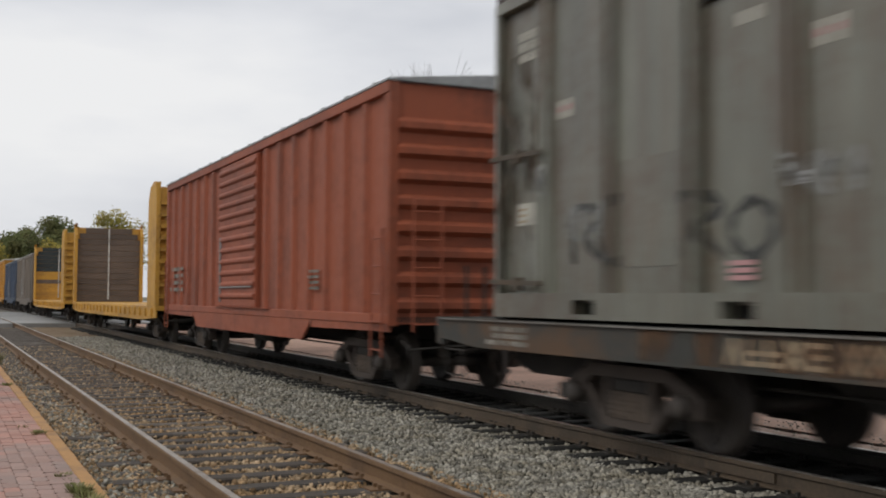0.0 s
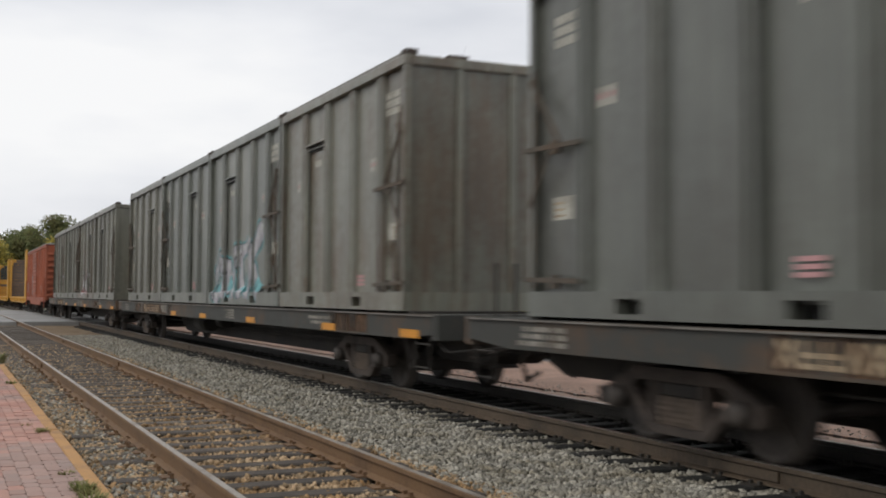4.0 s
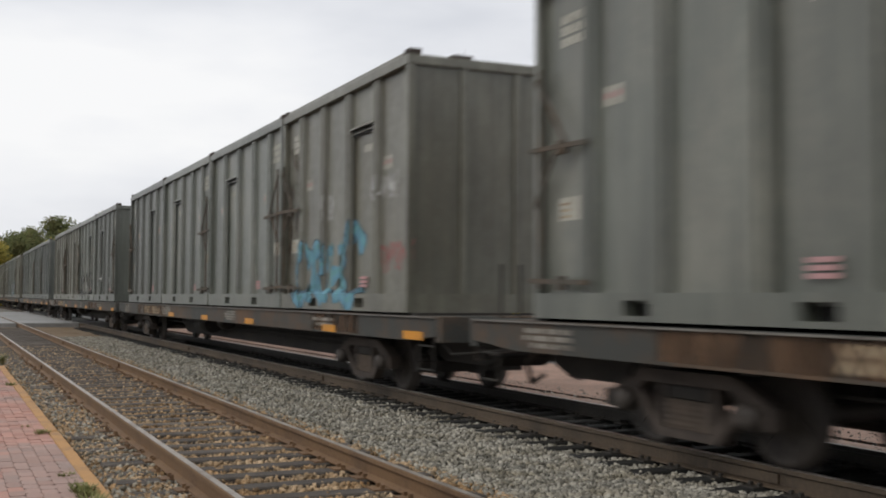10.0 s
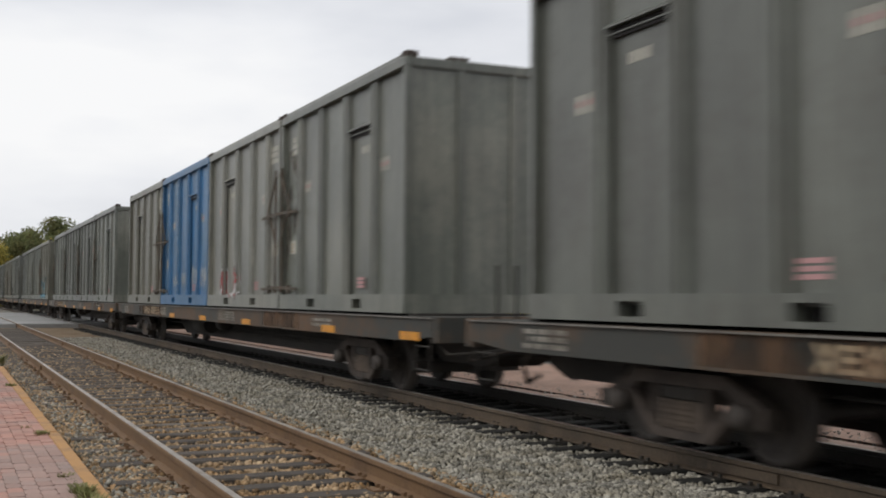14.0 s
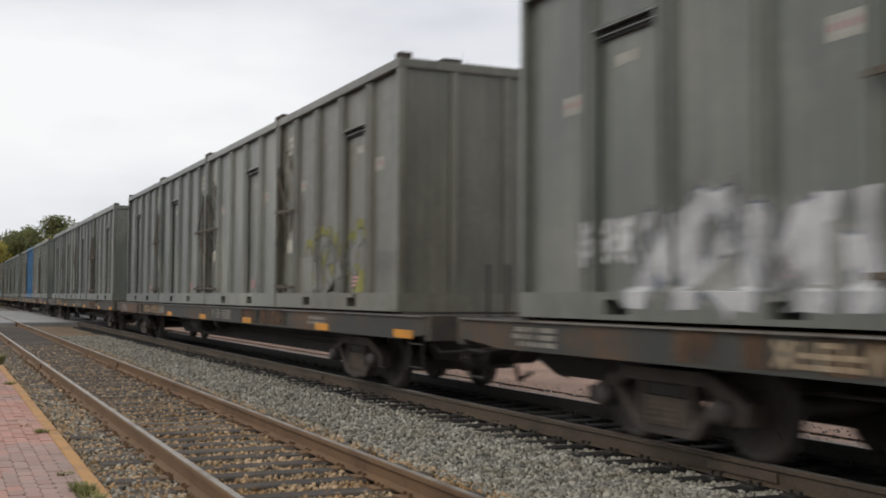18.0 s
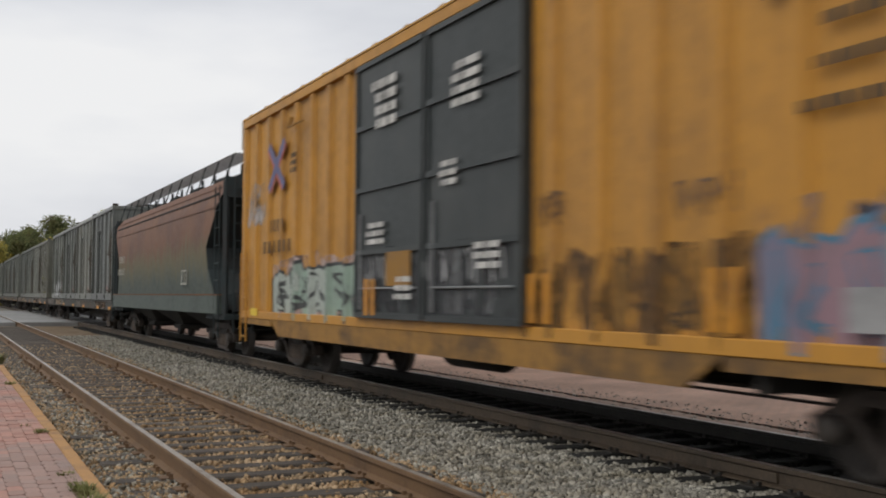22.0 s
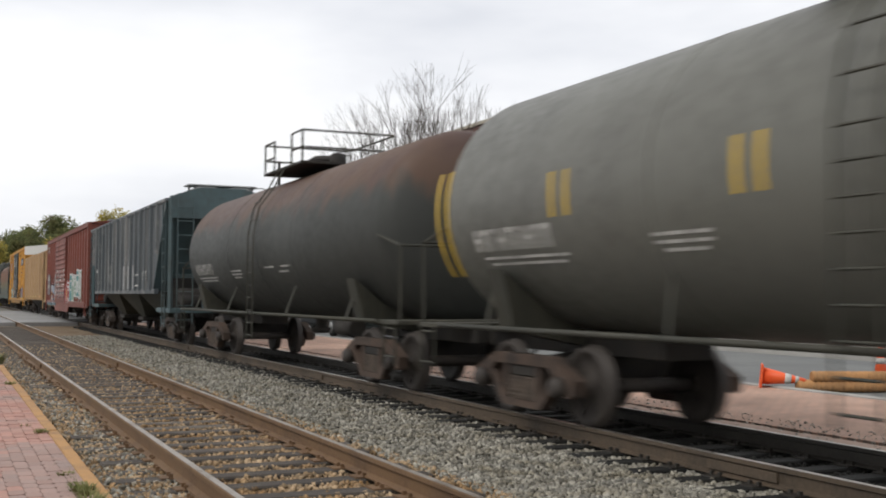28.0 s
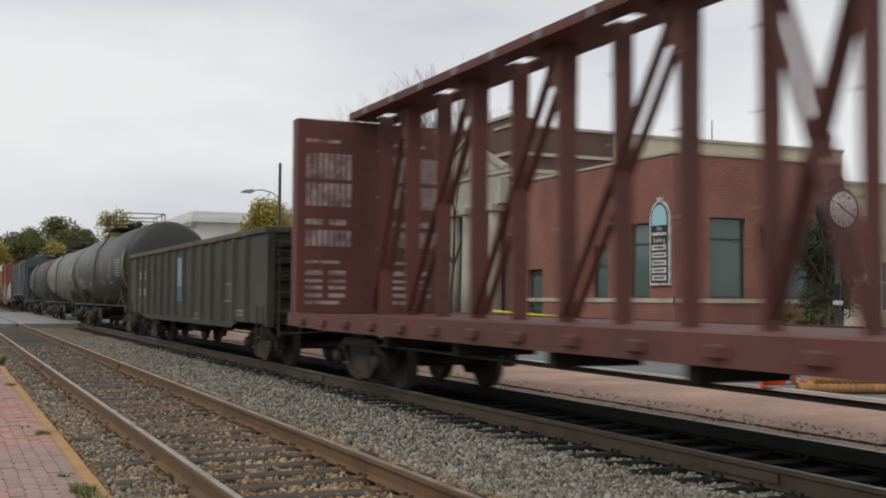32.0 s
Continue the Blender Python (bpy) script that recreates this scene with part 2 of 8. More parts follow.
    iron=surface("black_cast_iron", (0.018, 0.019, 0.019), (0.03, 0.03, 0.03), big=3, small=20, amount=0.4, bump=0.05, rough=0.4),
    dial=plain("white_dial", (0.75, 0.76, 0.76), 0.4),
    orange=surface("orange_plastic", (0.75, 0.11, 0.03), (0.62, 0.09, 0.03), big=3, small=20, amount=0.3, bump=0.0, rough=0.45),
    rubber=plain("black_rubber", (0.02, 0.02, 0.02), 0.8),
    straw=surface("netted_roll", (0.42, 0.22, 0.09), (0.30, 0.17, 0.08), big=6, small=30, amount=0.5, bump=0.4, rough=0.9),
    red_lamp=plain("red_signal_lens", (0.45, 0.03, 0.01), 0.25),
    bark=surface("grey_bark", (0.085, 0.072, 0.062), (0.055, 0.047, 0.04), big=3, small=25, amount=0.5, bump=0.4, rough=0.9),
    leaf=surface("green_leaf", (0.125, 0.145, 0.055), (0.15, 0.135, 0.05), big=0.5, small=5, amount=0.5, bump=0.0, rough=0.7, island=0.35),
    leaf_gold=surface("golden_leaf", (0.36, 0.29, 0.06), (0.22, 0.215, 0.06), big=0.5, small=4, amount=0.5, bump=0.0, rough=0.7, island=0.35),
    leaf_dark=surface("evergreen_leaf", (0.055, 0.068, 0.035), (0.09, 0.08, 0.045), big=0.8, small=6, amount=0.5, bump=0.0, rough=0.75, island=0.35),
    car_paint=plain("dark_car_paint", (0.02, 0.024, 0.022), 0.25, 0.2),
)
for key in ("leaf", "leaf_gold", "leaf_dark"):
    t = M[key].node_tree
    bsdf = t.nodes["Principled BSDF"]
    thru = put(t, "ShaderNodeBsdfTranslucent", Color=bsdf.inputs["Base Color"].links[0].from_socket)
    both = put(t, "ShaderNodeMixShader", Fac=0.45)
    t.links.new(bsdf.outputs[0], both.inputs[1])
    t.links.new(thru.outputs[0], both.inputs[2])
    t.links.new(both.outputs[0], t.nodes["Material Output"].inputs[0])
glass = bpy.data.materials.new("window_glass")
glass.use_nodes = True
gb = glass.node_tree.nodes["Principled BSDF"]
gb.inputs["Base Color"].default_value, gb.inputs["Roughness"].default_value = (0.085, 0.125, 0.11, 1), 0.12
M["glass"] = glass


def container_paint(name, base, stain, s=0.5, sheen=0.8):
    """Sprayed steel paint, chalked in blotches, with long dirt runs and pin-points of rust."""
    base, stain = (tuple(q * k for q, k in zip(v, (1.0, 1.0, 0.95))) for v in (base, stain))
    m = surface(name, tuple(0.74 * v for v in base), tuple(0.80 * v for v in stain), rough=0.40, big=0.35, small=7, amount=0.42, streak=s, bump=0.04, vary=0.13)
    t = m.node_tree
    bsdf = t.nodes["Principled BSDF"]
    bsdf.inputs["Specular IOR Level"].default_value = sheen
    paint = bsdf.inputs["Base Color"].links[0].from_socket
    co = put(t, "ShaderNodeTexCoord").outputs["Object"]
    away = put(t, "ShaderNodeVectorMath", operation="SCALE", Scale=53.0)
    rnd3 = put(t, "ShaderNodeCombineXYZ", X=put(t, "ShaderNodeObjectInfo").outputs["Random"], Z=put(t, "ShaderNodeObjectInfo").outputs["Random"])
    t.links.new(rnd3.outputs[0], away.inputs[0])
    p = put(t, "ShaderNodeVectorMath", operation="ADD")
    t.links.new(co, p.inputs[0])
    t.links.new(away.outputs[0], p.inputs[1])
    tall = put(t, "ShaderNodeMapping", Vector=p.outputs[0], Scale=(1.0, 1.0, 0.4)).outputs[0]
    blotch = put(t, "ShaderNodeTexNoise", Vector=tall, Scale=1.3, Detail=8.0, Roughness=0.68).outputs[0]
    run = put(t, "ShaderNodeMapping", Vector=p.outputs[0], Scale=(5.0, 5.0, 0.16)).outputs[0]
    runs = put(t, "ShaderNodeTexNoise", Vector=run, Scale=2.2, Detail=5.0, Roughness=0.6).outputs[0]
    tone = put(t, "ShaderNodeMath", operation="MULTIPLY")
    for src, k, lo, hi in ((blotch, 0, 0.70, 1.22), (runs, 1, 0.80, 1.14)):
        r = put(t, "ShaderNodeMapRange")
        t.links.new(src, r.inputs[0])
        r.inputs[1].default_value, r.inputs[2].default_value, r.inputs[3].default_value, r.inputs[4].default_value = 0.3, 0.7, lo, hi
        t.links.new(r.outputs[0], tone.inputs[k])
    dirty = put(t, "ShaderNodeHueSaturation", Color=paint, Value=tone.outputs[0])
    pit = put(t, "ShaderNodeTexNoise", Vector=tall, Scale=6.0, Detail=8.0, Roughness=0.75).outputs[0]
    rusty = put(t, "ShaderNodeMixRGB", Fac=ramp(t, pit, (0.63, 0.0), (0.74, 0.55)))
    t.links.new(dirty.outputs[0], rusty.inputs[1])
    rusty.inputs[2].default_value = (0.085, 0.06, 0.038, 1)
    t.links.new(rusty.outputs[0], bsdf.inputs["Base Color"])
    return m


CONT = [container_paint("container_grey_a", (0.115, 0.126, 0.110), (0.185, 0.186, 0.162)),
        container_paint("container_grey_b", (0.122, 0.132, 0.118), (0.085, 0.086, 0.075)),
        container_paint("container_olive", (0.160, 0.158, 0.128), (0.108, 0.10, 0.076), 0.75),
        container_paint("container_pale", (0.155, 0.162, 0.145), (0.235, 0.228, 0.195), 0.6),
        container_paint("container_slate", (0.092, 0.102, 0.099), (0.165, 0.168, 0.15)),
        container_paint("container_rusty", (0.178, 0.182, 0.150), (0.118, 0.086, 0.058), 0.85)]
CONT_BLUE = container_paint("container_blue", (0.034, 0.150, 0.345), (0.050, 0.140, 0.26), 0.5, 0.45)

# Mesh helpers


def box(bm, x0, x1, y0, y1, z0, z1):
    v = [bm.verts.new((x, y, z)) for x in (x0, x1) for y in (y0, y1) for z in (z0, z1)]
    for q in ((0, 1, 3, 2), (4, 6, 7, 5), (0, 4, 5, 1), (2, 3, 7, 6), (0, 2, 6, 4), (1, 5, 7, 3)):
        bm.faces.new([v[i] for i in q])
    return bm


def soft(bm, r=0.01, seg=1):
    """Rounded edges on what the mesh holds."""
    bmesh.ops.bevel(bm, geom=list(bm.edges), offset=r, segments=seg, affect="EDGES", clamp_overlap=True)
    return bm


def tube(bm, a, b, r, r2=None, seg=8, caps=True):
    """A round bar from a to b."""
    a, b = Vector(a), Vector(b)
    r2 = r if r2 is None else r2
    w = (b - a).normalized()
    s = w.orthogonal().normalized()
    u = w.cross(s)
    rings = []
    for c, q in ((a, r), (b, r2)):
        rings.append([bm.verts.new(c + q * (math.cos(k * 2 * math.pi / seg) * s + math.sin(k * 2 * math.pi / seg) * u)) for k in range(seg)])
    for k in range(seg):
        f = bm.faces.new((rings[0][k], rings[0][(k + 1) % seg], rings[1][(k + 1) % seg], rings[1][k]))
        f.smooth = seg > 6
    if caps:
        bm.faces.new(rings[0][::-1])
        bm.faces.new(rings[1])
    return bm


def beam(bm, a, b, w, h, up=(0, 0, 1)):
    """A straight bar of w by h from a to b."""
    a, b = Vector(a), Vector(b)
    d = (b - a).normalized()
    s = d.cross(Vector(up))
    s = s.normalized() if s.length > 1e-4 else d.orthogonal().normalized()
    u = s.cross(d)
    v = [bm.verts.new(c + i * s * w / 2 + j * u * h / 2) for c in (a, b) for i, j in ((-1, -1), (1, -1), (1, 1), (-1, 1))]
    for q in ((3, 2, 1, 0), (4, 5, 6, 7), (0, 1, 5, 4), (1, 2, 6, 5), (2, 3, 7, 6), (3, 0, 4, 7)):
        bm.faces.new([v[i] for i in q])
    return bm


def prism(bm, outline, axis, a, b):
    """An outline drawn out along an axis; the outline's two numbers are the other axes in x, y, z order."""
    def at(p, s):
        q = list(p)
        q.insert("xyz".index(axis), s)
        return q
    n = len(outline)
    lo, hi = [bm.verts.new(at(p, a)) for p in outline], [bm.verts.new(at(p, b)) for p in outline]
    for k in range(n):
        bm.faces.new((lo[k], lo[(k + 1) % n], hi[(k + 1) % n], hi[k]))
    bm.faces.new(lo[::-1])
    bm.faces.new(hi)
    bmesh.ops.recalc_face_normals(bm, faces=bm.faces)
    return bm


def lathe(bm, profile, centre, axis="x", seg=28, smooth=True):
    """A profile of (radius, along) turned round an axis through the centre."""
    c = Vector(centre)
    rings = []
    for r, s in profile:
        ring = []
        for k in range(seg):
            g = 2 * math.pi * k / seg
            p = {"x": (s, r * math.cos(g), r * math.sin(g)), "y": (r * math.cos(g), s, r * math.sin(g)), "z": (r * math.cos(g), r * math.sin(g), s)}[axis]
            ring.append(bm.verts.new(c + Vector(p)))
        rings.append(ring)
    for p, q in zip(rings, rings[1:]):
        for k in range(seg):
            bm.faces.new((p[k], p[(k + 1) % seg], q[(k + 1) % seg], q[k])).smooth = smooth
    bm.faces.new(rings[0])
    bm.faces.new(rings[-1])
    bmesh.ops.recalc_face_normals(bm, faces=bm.faces)
    return bm


def mesh_of(name, bm, material=None):
    me = bpy.data.meshes.new(name)
    bm.to_mesh(me)
    bm.free()
    me.materials.append(material)
    return me


def part(name, bm, material, parent, label="", at=None):
    """Links a bmesh, or a mesh that others share, as one mesh object under a thing or a part."""
    me = bm if isinstance(bm, bpy.types.Mesh) else mesh_of(name, bm, material)
    ob = new(name, me)
    ob.parent = parent
    if at is not None:
        ob.matrix_basis = at if isinstance(at, Matrix) else pose(*at)
    if me.materials[0] != material:
        ob.material_slots[0].link = "OBJECT"
        ob.material_slots[0].material = material
    return tagged(ob, label)


def thing(name, label, category, group="", kind="", at=None):
    ob = new(name)
    ob.empty_display_size = 0.3
    if at is not None:
        ob.matrix_basis = at if isinstance(at, Matrix) else pose(*at)
    return tagged(ob, label, category, group, kind)


def solo(name, bm, material, label, category="", kind="", group="", at=None):
    ob = part(name, bm, material, None, label, at)
    return tagged(ob, label, category, group, kind)


def B():
    return bmesh.new()


def raw(name, verts, faces, material):
    me = bpy.data.meshes.new(name)
    me.from_pydata(verts, [], faces)
    me.materials.append(material)
    return me

# Plan: x across the tracks, y along them, z up from the rail tops.
NEAR, MAIN, HALF = 2.584, 6.959, 0.7525
ROAD0, ROAD1 = 58.0, 98.0
rnd = random.Random(4)

# Ground and tracks
solo("ground", box(B(), -1500, 1500, -1500, 1500, -0.9, -0.45), M["earth"], "weedy bare ground around the railway", "ground", "structure")


def bed(name, x0, x1, y0, y1, step, low, rough_by, material, label):
    """A ballast bed with an uneven top."""
    nx, ny = int((x1 - x0) / step) + 1, int((y1 - y0) / step) + 1
    verts = []
    for j in range(ny):
        for i in range(nx):
            x, y = x0 + i * step, y0 + j * step
            z = low + rough_by * (noise.noise((x * 2.1, y * 2.1, 0.3)) + 0.7 * noise.noise((x * 7, y * 7, 2.0)))
            verts.append((x, y, z))
    faces = [(j * nx + i, j * nx + i + 1, (j + 1) * nx + i + 1, (j + 1) * nx + i) for j in range(ny - 1) for i in range(nx - 1)]
    return solo(name, raw(name, verts, faces, material), material, label, "ballast", "structure")


bed("ballast_bed_main", 3.6, 6.2, 4.0, 40.0, 0.1, -0.225, 0.028, M["ballast"], "grey crushed stone ballast beside the main track")
# Bed colour holds both the oil and the shade under the cars.
bed("ballast_bed_oily", 6.2, 7.9, 4.0, 40.0, 0.1, -0.225, 0.02, M["ballast_oily_shade"], "oily ballast between the main rails, coloured darker for the train's shade")
bed("ballast_bed_edge", 7.9, 8.5, 4.0, 40.0, 0.1, -0.07, 0.012, M["paver_far"], "dusty broken brick edge of the far paving")
bed("ballast_bed_near", 1.1, 3.6, 4.0, 40.0, 0.1, -0.225, 0.026, M["ballast_old"], "brown old ballast in the siding")
bed("ballast_bed_far", 1.1, 8.5, 40.0, ROAD0, 0.5, -0.225, 0.03, M["ballast_old"], "brown ballast before the road crossing")
bed("ballast_bed_beyond", -2.0, 9.0, ROAD1, 260, 2.0, -0.225, 0.03, M["ballast"], "grey ballast beyond the road crossing")
bed("ballast_bed_behind", 1.1, 8.5, -40.0, 4.0, 1.0, -0.225, 0.03, M["ballast"], "grey ballast behind")

RAIL = [(-0.036, -0.004), (-0.032, 0.0), (0.032, 0.0), (0.036, -0.004), (0.036, -0.036), (0.012, -0.048), (0.009, -0.14), (0.07, -0.158), (0.07, -0.17),
        (-0.07, -0.17), (-0.07, -0.158), (-0.009, -0.14), (-0.012, -0.048), (-0.036, -0.036)]
TIE_LEN, TIE_W, TIE_STEP = 2.6, 0.23, 0.53
tie_mesh = mesh_of("tie", soft(box(B(), -TIE_LEN / 2, TIE_LEN / 2, -TIE_W / 2, TIE_W / 2, -0.16, 0.0), 0.015), M["tie"])
pb = B()
for s in (-1, 1):
    box(pb, s * HALF - 0.17, s * HALF + 0.17, -0.09, 0.09, 0.001, 0.014)
    for d in (-1, 1):
        for e in (-0.06, 0.05):
            box(pb, s * HALF + d * 0.085 - 0.016, s * HALF + d * 0.085 + 0.016, e - 0.014, e + 0.014, 0.014, 0.045)
plate_mesh = mesh_of("tie_plates", pb, M["rail"])


def track(name, cx, y0, y1, rail_mat, tie_mat, label, seed, near_mat=None):
    r = random.Random(seed)
    tr = thing(name, label, "railway track", kind="structure", at=(cx, 0, 0))
    for s in (-1, 1):
        part("rail", prism(B(), [(s * HALF + p, q) for p, q in RAIL], "y", y0, y1), near_mat if s < 0 and near_mat else rail_mat, tr)
        part("running_surface", box(B(), s * HALF - 0.026, s * HALF + 0.026, y0, y1, 0.0005, 0.003), M["rail_top"] if near_mat else M["rail_top_dull"], tr, "wheel-polished rail top")
    for i in range(-24, 96):
        y = 5.2 + TIE_STEP * i + r.uniform(-0.03, 0.03)
        tie = part("tie", tie_mesh, tie_mat, tr, at=(r.uniform(-0.05, 0.05), y, -0.174 - r.uniform(0, 0.012), 0, r.uniform(-0.3, 0.3), r.uniform(-1.2, 1.2)))
        if y < 30:
            part("tie_plates", plate_mesh, rail_mat, tie, "tie plates with spikes")
    return tr


siding = track("siding_track", NEAR, -60, 300, M["rail"], M["tie"], "rusty siding track with brown rails on weathered ties", 1)
# Near rail keeps its lit brown; far rail and ties take shade-darkened colours.
main = track("main_track", MAIN, -60, 400, M["rail_oily_shade"], M["tie_oily_shade"], "main track with a brown near rail and a greasy, shade-darkened far rail on wooden ties", 2, M["rail_main"])
bm = B()
for dy in (7.55, 19.4, 31.3):
    for s in (-1, 1):
        box(bm, -HALF + s * 0.028 - 0.012, -HALF + s * 0.028 + 0.012, dy - 0.45, dy + 0.45, -0.13, -0.05)
part("joint_bars", bm, M["rail_main"], main, "bolted rail joint bars")
bm = B()
for dy in (24.2, 36.0):
    for s in (-1, 1):
        for g in (-1, 1):
            box(bm, g * HALF + s * 0.028 - 0.014, g * HALF + s * 0.028 + 0.014, dy - 0.45, dy + 0.45, -0.13, -0.05)
part("joint_bars", bm, M["rail"], siding, "rusty bolted joint bars")

# Road crossing, far paving, street
bm = box(B(), -120, NEAR - HALF - 0.05, ROAD0, ROAD1, -0.5, -0.02)
box(bm, NEAR - HALF + 0.1, NEAR + HALF - 0.1, ROAD0, ROAD1, -0.5, -0.02)
box(bm, NEAR + HALF + 0.05, MAIN - HALF - 0.05, ROAD0, ROAD1, -0.5, -0.02)
box(bm, MAIN - HALF + 0.1, MAIN + HALF - 0.1, ROAD0, ROAD1, -0.5, -0.02)
box(bm, MAIN + HALF + 0.05, 12.1, ROAD0, ROAD1, -0.5, -0.02)
solo("road_crossing", bm, M["road"], "pale worn asphalt road crossing both tracks", "road", "structure")


def block_paving(name, c1, c2, joint):
    """Small blocks laid flat, with recessed joints and dusty patches."""
    m = bpy.data.materials.new(name)
    m.use_nodes = True
    t = m.node_tree
    bsdf = t.nodes["Principled BSDF"]
    co = put(t, "ShaderNodeTexCoord").outputs["Object"]
    br = put(t, "ShaderNodeTexBrick", Vector=co, Color1=(*c1, 1), Color2=(*c2, 1), Mortar=(*joint, 1), Scale=1.0, Mortar_Size=0.007, Brick_Width=0.21, Row_Height=0.105)
    grit = put(t, "ShaderNodeTexNoise", Vector=co, Scale=7.0, Detail=6.0, Roughness=0.7).outputs[0]
    dust = put(t, "ShaderNodeMixRGB", Fac=ramp(t, grit, (0.5, 0.0), (0.75, 0.75)))
    t.links.new(br.outputs[0], dust.inputs[1])
    dust.inputs[2].default_value = (0.30, 0.235, 0.19, 1)
    wide = put(t, "ShaderNodeTexNoise", Vector=co, Scale=0.7, Detail=5.0).outputs[0]
    val = put(t, "ShaderNodeMapRange")
    t.links.new(wide, val.inputs[0])
    val.inputs[1].default_value, val.inputs[2].default_value, val.inputs[3].default_value, val.inputs[4].default_value = 0.3, 0.7, 0.78, 1.2
    hs = put(t, "ShaderNodeHueSaturation", Color=dust.outputs[0], Value=val.outputs[0])
    t.links.new(hs.outputs[0], bsdf.inputs["Base Color"])
    bsdf.inputs["Roughness"].default_value = 0.88
    b = put(t, "ShaderNodeBump", Strength=0.6, Distance=0.01, Height=br.outputs[1], invert=True)
    t.links.new(b.outputs[0], bsdf.inputs["Normal"])
    return m


M["paver_far"] = block_paving("far_block_paving", (0.47, 0.285, 0.205), (0.39, 0.245, 0.18), (0.25, 0.185, 0.145))
solo("pavement_far", box(B(), 8.5, 12.1, -40, ROAD0, -0.6, -0.06), M["paver_far"], "red brick paving beside the main track", "pavement", "structure")
solo("road_street", box(B(), 12.1, 20.4, -200, 300, -0.6, -0.13), M["asphalt"], "grey asphalt street behind the tracks", "road", "structure")
solo("kerb_street", soft(box(B(), 12.1, 12.28, -40, ROAD0, -0.5, -0.035), 0.015), M["concrete"], "concrete kerb along the street", "kerb", "structure")
solo("pavement_street", box(B(), 20.4, 70.0, -200, 300, -0.6, 0.04), M["concrete"], "concrete sidewalk before the buildings", "pavement", "structure")

# Platform at the camera's side
solo("platform_bed", box(B(), -14, 1.0, -40, ROAD0 - 4, -0.6, -0.105), M["paver_joint"], "dark joint sand under the platform pavers", "platform", "structure")
kerb = thing("platform_kerb", "worn yellow-painted concrete platform edge", "kerb", kind="structure")
y = -8.0
while y < 24.2:
    n = rnd.uniform(1.7, 2.3)
    j = rnd.uniform(-0.012, 0.012)
    part("kerb_stone", soft(box(B(), 1.0 + j, 1.12 + j, y + 0.008, min(y + n, 24.3) - 0.008, -0.5, -0.066 + rnd.uniform(-0.008, 0.006)), 0.012), M["kerb"], kerb)
    y += n


def tuft(at, h, n, seed, material=None):
    r = random.Random(seed)
    verts, faces = [], []
    for _ in range(n):
        g, d = r.uniform(0, 6.28), r.uniform(0, 1) ** 0.5
        bx, by = 0.11 * h / 0.15 * d * math.cos(g), 0.16 * h / 0.15 * d * math.sin(g)
        lean, hh, w = r.uniform(0.1, 0.9), h * r.uniform(0.45, 1), r.uniform(0.004, 0.008)
        tx, ty = bx + lean * hh * math.cos(g), by + lean * hh * math.sin(g)
        c = len(verts)
        ox, oy = -w * math.sin(g), w * math.cos(g)
        verts += [(bx - ox, by - oy, 0), (bx + ox, by + oy, 0), ((bx + tx) / 2 + ox, (by + ty) / 2 + oy, hh * 0.65), ((bx + tx) / 2 - ox, (by + ty) / 2 - oy, hh * 0.65), (tx, ty, hh)]
        faces += [(c, c + 1, c + 2, c + 3), (c + 3, c + 2, c + 4)]
    return solo("weed_tuft", raw("weed_tuft", verts, faces, M["grass"]), M["grass"], "low green weed tuft growing by the platform edge", "weed", group="weeds along the platform edge", at=at)


for i, (x, y, h, n) in enumerate(((0.93, 12.2, 0.085, 190), (0.83, 12.85, 0.07, 70), (0.98, 18.9, 0.10, 110), (0.9, 9.3, 0.07, 120), (0.93, 8.75, 0.07, 160), (0.95, 8.3, 0.09, 170), (0.9, 9.9, 0.05, 80), (0.93, 7.9, 0.12, 260), (0.94, 8.5, 0.10, 220), (0.95, 9.05, 0.055, 120), (0.96, 9.6, 0.05, 90), (0.95, 10.4, 0.045, 70), (0.92, 7.55, 0.12, 260), (0.72, 24.6, 0.26, 260), (0.98, 25.2, 0.28, 200))):
    tuft((x, y, -0.11), h, n, 20 + i)

# Brick and bank buildings across the street


def brickwork(name, c1, c2, mortar, w=0.215, h=0.075):
    m = bpy.data.materials.new(name)
    m.use_nodes = True
    t = m.node_tree
    bsdf = t.nodes["Principled BSDF"]
    co = put(t, "ShaderNodeTexCoord").outputs["Object"]
    sep = put(t, "ShaderNodeSeparateXYZ", Vector=co)
    along = put(t, "ShaderNodeMath", operation="ADD")
    t.links.new(sep.outputs[0], along.inputs[0])
    t.links.new(sep.outputs[1], along.inputs[1])
    uv = put(t, "ShaderNodeCombineXYZ", X=along.outputs[0], Y=sep.outputs[2])
    br = put(t, "ShaderNodeTexBrick", Vector=uv.outputs[0], Color1=(*c1, 1), Color2=(*c2, 1), Mortar=(*mortar, 1), Scale=1.0, Mortar_Size=0.006, Brick_Width=w, Row_Height=h)
    stain = put(t, "ShaderNodeTexNoise", Vector=co, Scale=0.6, Detail=5.0).outputs[0]
    val = put(t, "ShaderNodeMapRange")
    t.links.new(stain, val.inputs[0])
    val.inputs[1].default_value, val.inputs[2].default_value, val.inputs[3].default_value, val.inputs[4].default_value = 0.3, 0.7, 0.8, 1.15
    hs = put(t, "ShaderNodeHueSaturation", Color=br.outputs[0], Value=val.outputs[0])
    t.links.new(hs.outputs[0], bsdf.inputs["Base Color"])
    bsdf.inputs["Roughness"].default_value = 0.85
    b = put(t, "ShaderNodeBump", Strength=0.4, Distance=0.006, Height=br.outputs[1], invert=True)
    t.links.new(b.outputs[0], bsdf.inputs["Normal"])
    return m


